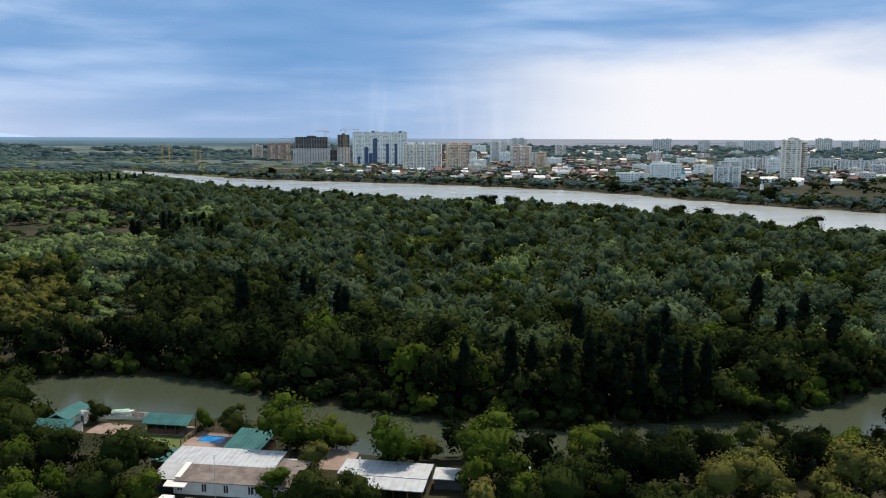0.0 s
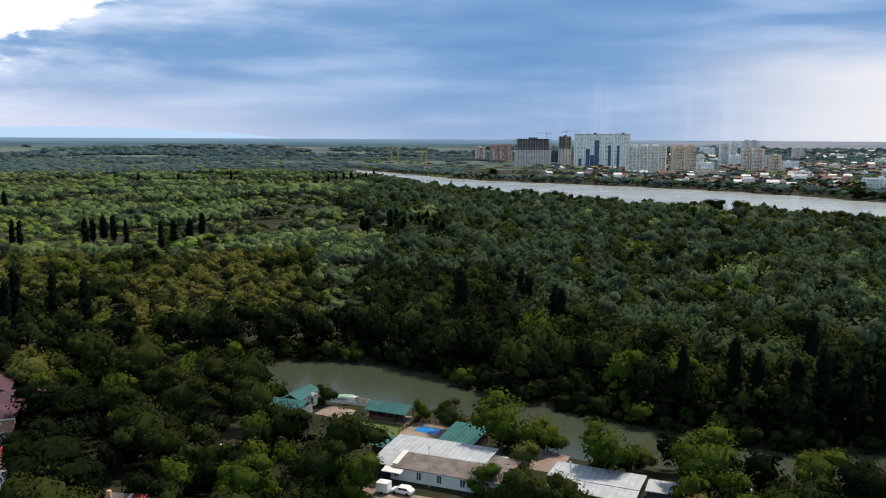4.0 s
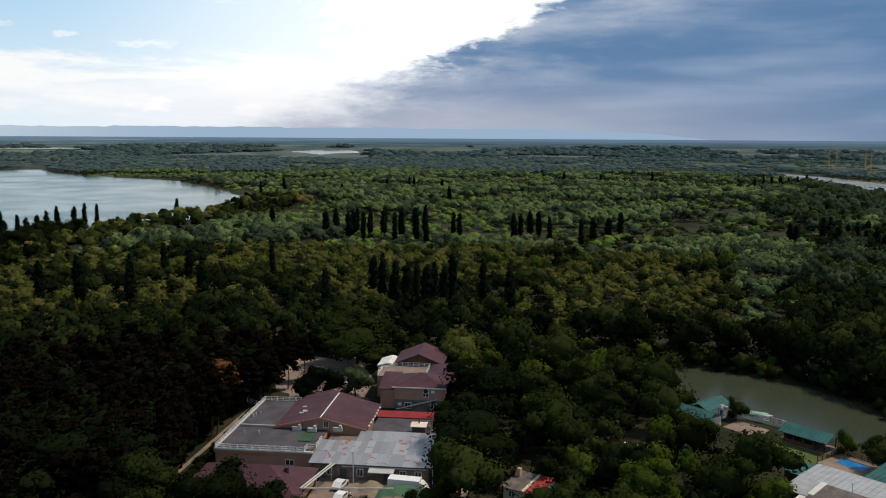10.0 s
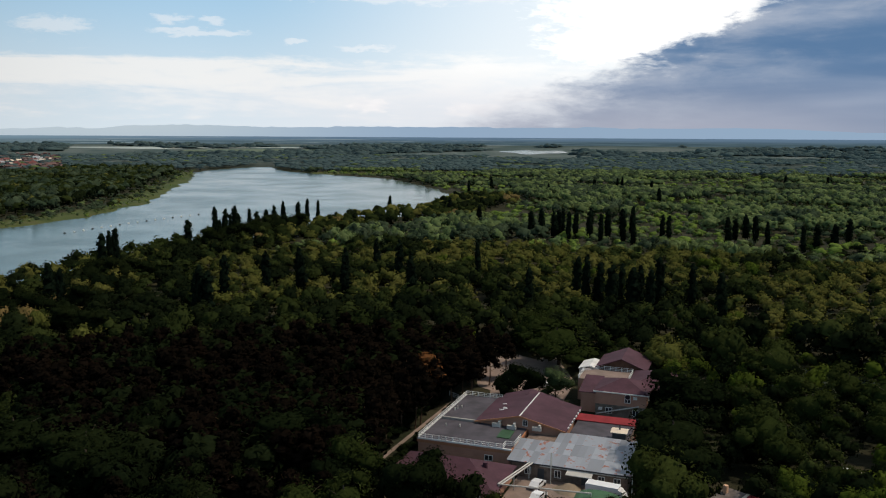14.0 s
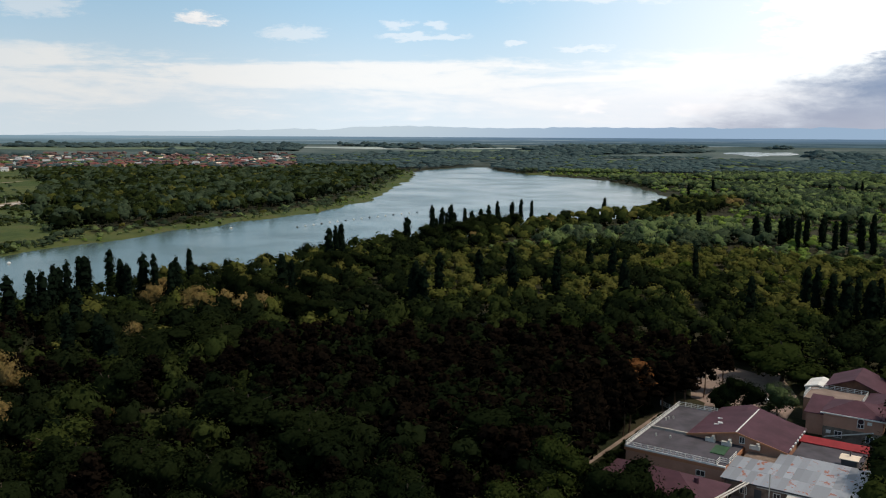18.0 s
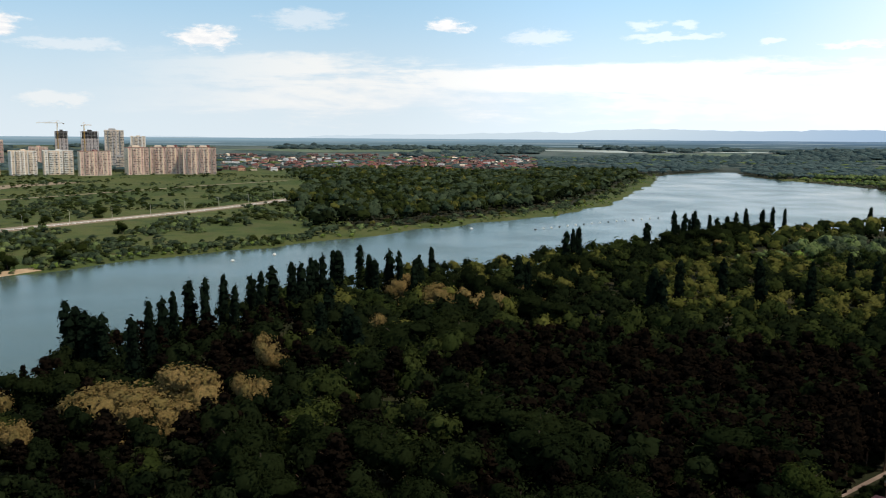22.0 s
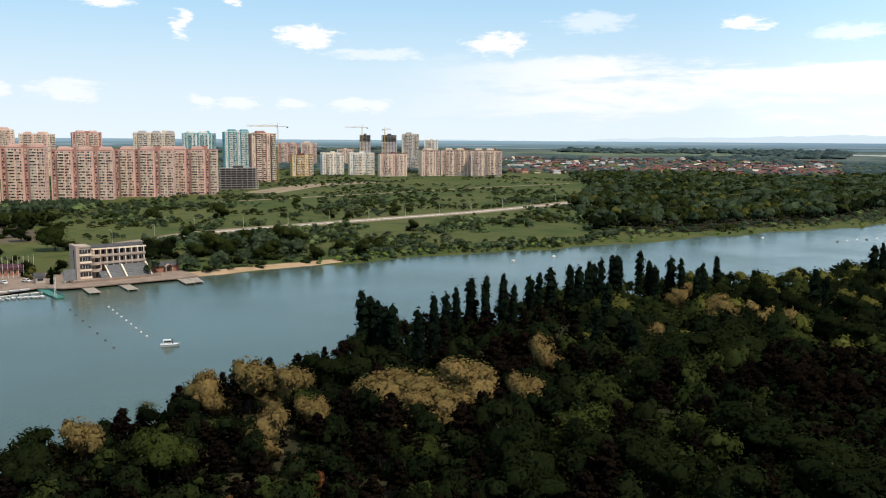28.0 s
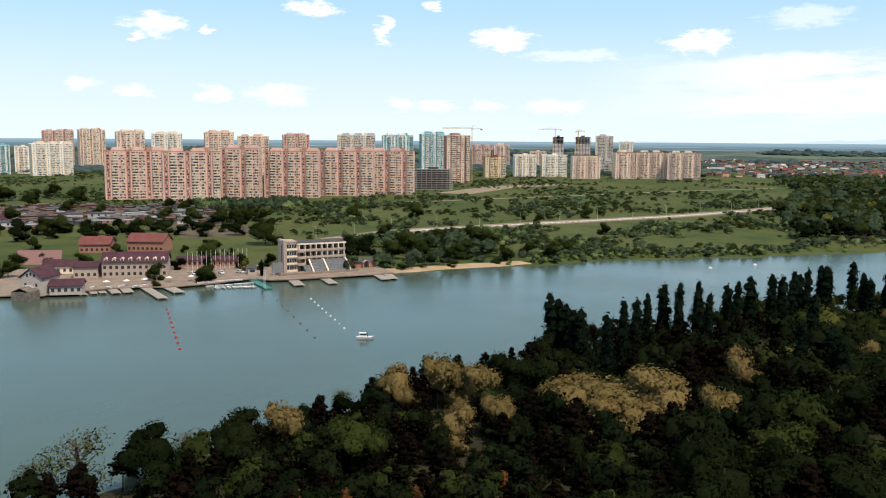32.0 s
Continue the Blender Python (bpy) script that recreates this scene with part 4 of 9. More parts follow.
CLEAR += [(-40, 143, 15), (-38, 130, 13), (-6, 144, 11), (-6, 132, 9), (-82, 184, 12), (-81, 177, 7), (-166, 141, 13), (-177, 163, 11), (-172, 150, 12), (-88, 114, 8), (-150, 88, 8), (-20, 170, 7)]


CLEAR += [(x * k, y * k, 0.30 * w) for x, y, h, w in TAN for k in (0.98, 0.94)] + [(x * 0.985, y * 0.985, 0.30 * w) for kind_name, x, y, h, w in BIG]


def value_noise(px, py, size, seed):
    """Smooth noise from 0 to 1 over the plan."""
    gx, gy = px / size, py / size
    ix, iy = np.floor(gx).astype(int), np.floor(gy).astype(int)
    fx, fy = gx - ix, gy - iy
    fx, fy = fx * fx * (3 - 2 * fx), fy * fy * (3 - 2 * fy)

    def h(a, b):
        s = np.sin(a * 127.1 + b * 311.7 + seed * 74.7) * 43758.5453
        return s - np.floor(s)

    return (h(ix, iy) * (1 - fx) + h(ix + 1, iy) * fx) * (1 - fy) + (h(ix, iy + 1) * (1 - fx) + h(ix + 1, iy + 1) * fx) * fy


def scatter(r0, r1, step, seed, edge=2.5):
    """Jittered positions in a half ring round the viewpoint, on dry land and clear of the yards."""
    rng = np.random.default_rng(seed)
    g = np.arange(-r1, r1, step)
    X, Y = [q.ravel() for q in np.meshgrid(g, g)]
    X = X + rng.uniform(-0.5, 0.5, X.shape) * step
    Y = Y + rng.uniform(-0.5, 0.5, Y.shape) * step
    r, a = np.hypot(X, Y), np.degrees(np.arctan2(-X, Y))
    keep = (r >= r0) & (r < r1) & (a > -31.5) & (a < 147)
    X, Y = X[keep], Y[keep]
    keep = shore(X, Y) > edge if r0 < 1000 else shore(X, Y) > 8
    for cx, cy, cr in CLEAR:
        keep &= np.hypot(X - cx, Y - cy) > cr
    X, Y = X[keep], Y[keep]
    return X, Y, np.hypot(X, Y), np.degrees(np.arctan2(-X, Y)), rng


def regions(x, y, r, a):
    """Which land a point belongs to: south of the lake, the city side of the river, the wooded island, or the near side."""
    south = (a > 71) & (r > np.interp(a, (71, 80, 90, 100, 110, 120, 130, 147), (900, 520, 460, 400, 360, 310, 290, 280)))
    city = (a < 25) & (r > np.interp(a, (-32, -20, -10, 0, 10, 20, 25), (700, 790, 900, 1000, 1150, 1600, 1900)))
    isle = ~south & ~city & (r > np.interp(a, (-32, -20, 0, 10, 20, 30, 36, 45, 72, 95, 96), (235, 186, 190, 212, 226, 238, 240, 268, 262, 250, 999)))
    return south, city, isle, ~(south | city | isle)


ROADS = [((-420, -345), (-538, -311)), ((-538, -311), (-638, -249)), ((-638, -249), (-773, -161)), ((-773, -161), (-945, -80))]


def off_road(x, y, by):
    ok = np.ones(len(x), bool)
    for (ax, ay), (bx, by_) in ROADS:
        s = np.clip(((x - ax) * (bx - ax) + (y - ay) * (by_ - ay)) / ((bx - ax) ** 2 + (by_ - ay) ** 2), 0, 1)
        ok &= np.hypot(x - ax - s * (bx - ax), y - ay - s * (by_ - ay)) > by
    return ok


KINDS = ("broad", "bright", "silver", "dark", "olive", "scrub", "pine", "tan", "wood", "deep", "distant")


def growth(x, y, r, a, rng):
    """Kind (index), height and spread for every position, and whether anything grows there."""
    n = len(x)
    south, city, isle, near = regions(x, y, r, a)
    u, v = rng.uniform(size=n), rng.uniform(size=n)
    p1, p2, p3 = value_noise(x, y, 90, 1), value_noise(x, y, 35, 2), value_noise(x, y, 260, 3)
    kind_id = np.zeros(n, int)
    h = np.full(n, 10.0)
    keep = np.ones(n, bool)

    def put(mask, names, weights, lo, hi):
        pick = np.searchsorted(np.cumsum(weights) / sum(weights), np.clip(0.55 * u + 0.9 * p2 - 0.22, 0, 0.999))
        ids = np.array([KINDS.index(q) for q in names])
        kind_id[mask] = ids[np.minimum(pick, len(ids) - 1)][mask]
        h[mask] = (lo + (hi - lo) * (0.55 * v + 0.45 * p1))[mask]

    q1, q2 = value_noise(x, y, 42, 7), value_noise(x, y, 30, 8)
    forest = isle & ((a < 19 + 6 * (p3 - 0.5)) | (r < 285 - 1.2 * np.maximum(a - 36, 0)))
    put(forest, ("broad", "deep", "broad", "deep", "dark"), (20, 34, 14, 26, 6), 9, 19)
    put(forest & (q1 > 0.84), ("silver", "wood", "silver"), (50, 25, 25), 10, 17)
    put(forest & (q2 > 0.80), ("bright", "wood", "bright"), (50, 25, 25), 7, 13)
    put(forest & (q2 < 0.07), ("olive", "bright"), (60, 40), 7, 13)
    rim = isle & (r < 365 - 60 * (p3 - 0.5)) & (a < 43) & (a > 9)
    put(rim, ("broad", "dark", "broad", "dark"), (30, 38, 14, 18), 9, 18)
    rim = isle & (r < 270) & (a <= 9)
    put(rim, ("broad", "dark", "broad", "bright", "dark"), (32, 30, 10, 10, 18), 9, 18)
    put(isle & (a < -5) & (r < 268 + 30 * (p3 - 0.5)), ("dark", "broad", "dark"), (40, 30, 30), 10, 18)
    put(isle & (a > -12) & (a < 1.5) & (r > 228) & (r < 292) & (q2 > 0.5), ("silver", "silver", "dark"), (50, 30, 20), 11, 17)
    olive = isle & ~forest & (r < 480 + 60 * (p3 - 0.5)) & (a > 22)
    put(olive & (q1 > 0.7), ("dark", "broad", "dark", "broad"), (34, 26, 20, 20), 8, 13)
    put(olive & (q1 <= 0.7), ("broad", "olive", "broad", "olive", "bright"), (16, 38, 8, 30, 8), 6, 10.5)
    bank = isle & (a > 50) & (a < 98) & (shore(x, y) < 55 + 20 * p2) & (r < 900)
    put(bank, ("dark", "broad", "olive", "broad", "tan"), (28, 24, 20, 20, 8), 8, 15)
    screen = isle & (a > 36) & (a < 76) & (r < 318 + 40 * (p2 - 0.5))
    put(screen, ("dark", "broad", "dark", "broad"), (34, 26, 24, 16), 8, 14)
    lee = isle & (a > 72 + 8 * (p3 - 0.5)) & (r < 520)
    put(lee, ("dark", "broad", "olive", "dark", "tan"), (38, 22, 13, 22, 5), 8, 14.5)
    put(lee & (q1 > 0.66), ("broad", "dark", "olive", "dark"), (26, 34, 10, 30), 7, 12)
    open_land = isle & ~forest & ~lee & ~screen & ~olive & ~bank
    put(open_land, ("scrub", "wood", "deep", "silver", "broad"), (44, 28, 14, 8, 6), 3.5, 8.5)
    # storm shadow on this side, put in as a darker mix of leaf colours
    put(open_land & (a < 35 + 6 * (p3 - 0.5)), ("deep", "wood", "broad", "scrub", "dark"), (34, 18, 22, 14, 12), 4, 9)
    tall = open_land & ((0.7 * p1 + 0.3 * p2 > 0.55) | ((r > 1500) & (p3 > 0.45)))
    put(tall, ("deep", "wood", "silver"), (46, 44, 10), 9, 13)
    keep &= ~(open_land & ~tall & (p2 < 0.25))
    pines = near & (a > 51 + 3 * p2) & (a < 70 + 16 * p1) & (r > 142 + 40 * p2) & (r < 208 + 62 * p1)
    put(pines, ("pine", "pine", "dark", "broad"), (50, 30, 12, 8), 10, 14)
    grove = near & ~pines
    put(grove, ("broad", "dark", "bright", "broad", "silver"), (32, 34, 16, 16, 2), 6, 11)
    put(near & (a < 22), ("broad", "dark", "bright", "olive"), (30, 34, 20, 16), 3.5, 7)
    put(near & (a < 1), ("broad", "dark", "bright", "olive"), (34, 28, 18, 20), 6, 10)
    # near wood under cloud: its shade comes from the darkest leaf kinds
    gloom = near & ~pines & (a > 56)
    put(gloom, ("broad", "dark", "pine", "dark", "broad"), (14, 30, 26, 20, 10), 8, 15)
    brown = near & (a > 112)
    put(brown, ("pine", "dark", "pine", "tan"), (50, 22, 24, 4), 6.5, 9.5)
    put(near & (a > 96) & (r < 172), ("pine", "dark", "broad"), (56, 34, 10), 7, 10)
    keep &= ~(near & (a < 38) & (r < 128))
    wood = south & (a < 94 + 5 * (p2 - 0.5) + 5 * (p1 - 0.5)) & (r < 1500 + 300 * p1) & (r > 480)
    put(wood, ("deep", "dark", "broad", "olive", "deep"), (34, 10, 26, 4, 26), 9, 18)
    put(wood & (shore(x, y) < 45), ("wood", "olive", "deep", "broad"), (14, 6, 42, 38), 2.5, 8)
    bush = south & ~wood
    put(bush, ("wood", "deep", "broad", "deep"), (16, 38, 26, 20), 2.2, 6.5)
    clump = bush & (shore(x, y) < 90 + 60 * p2) & (shore(x, y) > 10) & (a > 112 + 4 * p1) & (a < 121 + 4 * p2) & (r < 560) & (p2 > 0.3)
    put(clump, ("deep", "wood"), (75, 25), 6, 13)
    belt = bush & (a > 126) & (a < 133) & (r > 800) & (r < 900)
    put(belt, ("deep", "wood"), (70, 30), 7, 10)
    reeds = south & (shore(x, y) < 16) & (a < 113)
    put(reeds, ("wood", "scrub", "broad"), (44, 36, 20), 1.8, 4.5)
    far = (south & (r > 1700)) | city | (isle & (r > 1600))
    # far and city trees mostly take the leaf colour with haze in it
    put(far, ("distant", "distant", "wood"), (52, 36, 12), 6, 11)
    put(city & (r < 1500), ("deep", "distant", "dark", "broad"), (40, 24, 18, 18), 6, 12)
    keep &= ~(bush & ~clump & ~belt & ~reeds & (r < 1700) & (0.6 * p2 + 0.4 * p1 + 0.25 * (u - 0.5) < np.where(r * np.cos(np.radians(a - 100)) < 560, np.where(a < 121, 0.36, 0.64), 0.56)))
    keep &= ~(bush & (a > 123.5) & (r < 480))
    keep &= ~(far & (0.5 * p1 + 0.5 * p3 < 0.36))
    keep &= ~(south & (a > 79) & (a < 99.8) & (r > 1700) & (u < 0.68))
    keep &= ~((a > 46) & (a < 52) & (r > 2550))
    keep &= off_road(x, y, 16) | ~south
    keep &= ~(city & (shore(x, y) > 90) & (r < 2500) & (p2 < 0.72))
    return kind_id, h, keep


def woodland(name, label, rings_made, names):
    """Join the scattered plants of the given kinds into one mesh for each kind."""
    for kid, kind_name in enumerate(KINDS):
        if kind_name not in names:
            continue
        V, F, T, B, n = [], [], [], [], 0
        for shapes, x, y, z, h, w, k, rng in rings_made:
            sel = np.nonzero(k == kid)[0]
            which = rng.integers(0, 4, len(sel))
            for q in range(4):
                s = sel[which == q]
                if not len(s):
                    continue
                pv, pf, pb = shapes["pine" if kind_name == "pine" else "any"][q]
                ang = rng.uniform(0, 6.28, len(s))
                ca, sa = np.cos(ang)[:, None], np.sin(ang)[:, None]
                hw = (h[s] * w[s])[:, None]
                vx = (pv[:, 0] * ca - pv[:, 1] * sa) * hw + x[s, None]
                vy = (pv[:, 0] * sa + pv[:, 1] * ca) * hw + y[s, None]
                vz = pv[:, 2] * h[s, None] + z[s, None]
                V.append(np.stack([vx, vy, vz], -1).reshape(-1, 3))
                F.append((pf[None] + (np.arange(len(s)) * len(pv))[:, None, None] + n).reshape(-1, 3))
                T.append(np.repeat(rng.uniform(size=len(s)), len(pv)))
                B.append(np.stack([pb[:, 0] * ca - pb[:, 1] * sa, pb[:, 0] * sa + pb[:, 1] * ca, np.broadcast_to(pb[:, 2], (len(s), len(pb)))], -1).reshape(-1, 3))
                n += len(s) * len(pv)
        if V:
            ob = new(name, tri_mesh(name, np.concatenate(V), np.concatenate(F), LEAF[kind_name][1], np.concatenate(T), np.concatenate(B)))
            tagged(ob, label[kind_name] if isinstance(label, dict) else label, "woods", kind="stuff")


def shapes_for(lobes, div, leaves, size, wide):
    return {"any": [crown(100 + i, lobes_broad(100 + i, lobes, wide, 0.22), div, leaves, size, 0.16, quads=False, core=0.74 if leaves > 100 else 0.80, soft=0.6) for i in range(4)],
            "pine": [crown(140 + i, lobes_pine(140 + i, lobes), div, leaves, size, 0.2, quads=False) for i in range(4)]}


WOOD_LABEL = {"broad": "mixed green broadleaf woods seen from above", "bright": "fresh yellow-green trees among the woods",
              "silver": "silvery willows among the woods", "dark": "dark green dense woods", "olive": "low olive-yellow flowering scrub trees",
              "scrub": "low bright green scrub and bushes", "pine": "dark brownish pine wood", "tan": "dry pale bushes by the shore", "wood": "green riverside woods with rounded crowns",
              "deep": "dark green riverside woods", "distant": "distant woods, blue haze mixed into the leaf colour"}


def grow_everything():
    rings_made = []
    singles = {"tree": 0, "pine": 0}
    # near ring: single trees first, the rest joined
    x, y, r, a, rng = scatter(104, 270, 8.2, 1)
    k, h, keep = growth(x, y, r, a, rng)
    order = np.argsort(r)
    alone = np.zeros(len(x), bool)
    for i in order:
        kind_name = KINDS[k[i]]
        if not keep[i] or kind_name not in HEIGHT:
            continue
        fam = "pine" if kind_name == "pine" else "tree"
        if singles[fam] < (220 if fam == "pine" else 98) and kind_name != "tan":
            singles[fam] += 1
            alone[i] = True
            plant(kind_name, x[i], y[i], h[i] * (1.0 if fam == "pine" else 1.16), treerng.uniform(0.8, 1.15) if fam == "tree" else 1.25)
    rest = keep & ~alone
    extra = []
    px, py, pr, pa, prng = scatter(150, 262, 4.7, 9)
    pn = value_noise(px, py, 35, 2)
    sel = (pa > 51 + 3 * pn) & (pa < 70 + 16 * value_noise(px, py, 90, 1)) & (pr > 142 + 40 * pn) & (pr < 208 + 62 * value_noise(px, py, 90, 1)) & regions(px, py, pr, pa)[3]
    extra = (px[sel], py[sel])
    rings = [(shapes_for(9, 0, 380, 0.042, 0.45), x[rest], y[rest], ground_z(x[rest], y[rest]), h[rest], rng.uniform(0.78, 1.15, rest.sum()), k[rest], rng)]
    px, py = extra
    fx, fy, fr, fa, frng = scatter(108, 232, 7.4, 19)
    sel = (fa > 96) & regions(fx, fy, fr, fa)[3] & (value_noise(fx, fy, 12, 4) > 0.22)
    fx, fy = fx[sel], fy[sel]
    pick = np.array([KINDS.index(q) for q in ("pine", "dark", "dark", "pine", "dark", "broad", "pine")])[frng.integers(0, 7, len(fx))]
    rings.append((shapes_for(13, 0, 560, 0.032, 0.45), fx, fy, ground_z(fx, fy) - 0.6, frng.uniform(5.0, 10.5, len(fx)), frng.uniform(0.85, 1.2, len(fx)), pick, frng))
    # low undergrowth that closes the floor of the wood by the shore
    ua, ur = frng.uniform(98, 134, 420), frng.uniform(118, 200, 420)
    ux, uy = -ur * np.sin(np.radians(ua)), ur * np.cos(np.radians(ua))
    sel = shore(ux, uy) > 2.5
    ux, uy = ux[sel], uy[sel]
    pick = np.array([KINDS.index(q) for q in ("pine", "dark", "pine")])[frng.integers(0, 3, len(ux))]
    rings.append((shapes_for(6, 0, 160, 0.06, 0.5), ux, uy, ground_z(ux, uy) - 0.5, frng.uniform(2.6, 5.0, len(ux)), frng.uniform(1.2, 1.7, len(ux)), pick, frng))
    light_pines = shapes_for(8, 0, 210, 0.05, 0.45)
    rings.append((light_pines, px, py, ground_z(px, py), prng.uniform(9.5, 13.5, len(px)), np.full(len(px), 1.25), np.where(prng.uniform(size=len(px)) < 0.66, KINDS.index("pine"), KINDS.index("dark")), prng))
    # bushes leaning over the water along the far bank of the channel
    bx, by, br, ba, brng = scatter(150, 330, 3.4, 13, 0.2)
    edge = shore(bx, by)
    sel = (edge < 9) & regions(bx, by, br, ba)[2] & (value_noise(bx, by, 14, 5) > 0.12)
    bx, by = bx[sel], by[sel]
    pick = np.array([KINDS.index(q) for q in ("broad", "dark", "bright", "dark", "broad")])[brng.integers(0, 5, len(bx))]
    rings.append((shapes_for(4, 1, 110, 0.07, 0.5), bx, by, ground_z(bx, by) - 0.5, brng.uniform(3.0, 7.5, len(bx)), brng.uniform(0.9, 1.3, len(bx)), pick, brng))
    # low shrubs and hedges on the meadows across the lake
    hx, hy, hr, ha, hrng = scatter(300, 1000, 5.2, 23)
    hs = regions(hx, hy, hr, ha)[0] & off_road(hx, hy, 10) & (ha > 94) & (ha < 126)
    dense = 0.55 * value_noise(hx, hy, 38, 11) + 0.45 * value_noise(hx, hy, 110, 12) + np.where((shore(hx, hy) < 26) & (ha < 113), 0.3, 0.0)
    row = np.abs((hx * 0.42 - hy * 0.9) % 95 - 47) < 5
    hs &= (dense > 0.70) | (row & (dense > 0.50))
    hs &= ~((ha > 112) & (hr < 420))
    hx, hy = hx[hs], hy[hs]
    pick = np.array([KINDS.index(q) for q in ("deep", "deep", "wood", "broad", "deep")])[hrng.integers(0, 5, len(hx))]
    rings.append((shapes_for(4, 0, 40, 0.085, 0.55), hx, hy, ground_z(hx, hy) - 0.8, hrng.uniform(2.0, 5.6, len(hx)), hrng.uniform(0.9, 1.4, len(hx)), pick, hrng))
    for r0, r1, step, lob, leaves, size, wide, spread in ((270, 520, 8.9, 8, 180, 0.048, 0.46, 1.02), (520, 1000, 11.0, 5, 48, 0.075, 0.48, 1.08),
                                                          (1000, 1700, 13.5, 2, 10, 0.13, 0.58, 1.3), (1700, 2700, 21, 1, 0, 0.2, 0.80, 1.9)):
        x, y, r, a, rng = scatter(r0, r1, step, int(r0))
        k, h, keep = growth(x, y, r, a, rng)
        x, y, h, k = x[keep], y[keep], h[keep], k[keep]
        w = spread * rng.uniform(0.65, 1.4, len(x)) * np.where(h > 12, 0.85, 1.0)
        w = np.maximum(w, np.minimum(0.98 * step / (0.92 * h), np.where(h > 4.4, 1.7, 1.25)) * rng.uniform(0.8, 1.15, len(x)))
        rings.append((shapes_for(lob, 0, leaves, size, wide), x, y, ground_z(x, y) - np.where(h < 7, 0.24 * h, 0.0), h, w, k, rng))
    woodland("woodland", WOOD_LABEL, rings, KINDS)
    # far belts of trees, out to the skyline
    x, y, r, a, rng = scatter(2700, 3620, 42, 77)
    p = value_noise(x / 2.2, y / 2.2, 120, 9) * 0.7 + value_noise(x, y, 700, 4) * 0.3
    keep = p > 0.46
    keep &= ~((a > 46) & (a < 52) & (r < 3360)) & ~((a > 64) & (a < 80) & (r > 3120) & (p < 0.62)) & ~((a > 84) & (a < 101) & (r > 3050) & (p < 0.6))
    x, y = x[keep], y[keep]
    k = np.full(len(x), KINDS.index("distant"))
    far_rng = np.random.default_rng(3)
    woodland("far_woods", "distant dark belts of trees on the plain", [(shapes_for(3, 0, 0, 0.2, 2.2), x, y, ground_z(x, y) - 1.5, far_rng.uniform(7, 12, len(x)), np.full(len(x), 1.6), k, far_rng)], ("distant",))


grow_everything()
for key, ob in PROTO.items():
    if key not in used:
        x, y = polar(60 + 3 * len(used), 140)
        used.add(key)
        ob.matrix_basis = Matrix.Translation((x, y, 1.0))

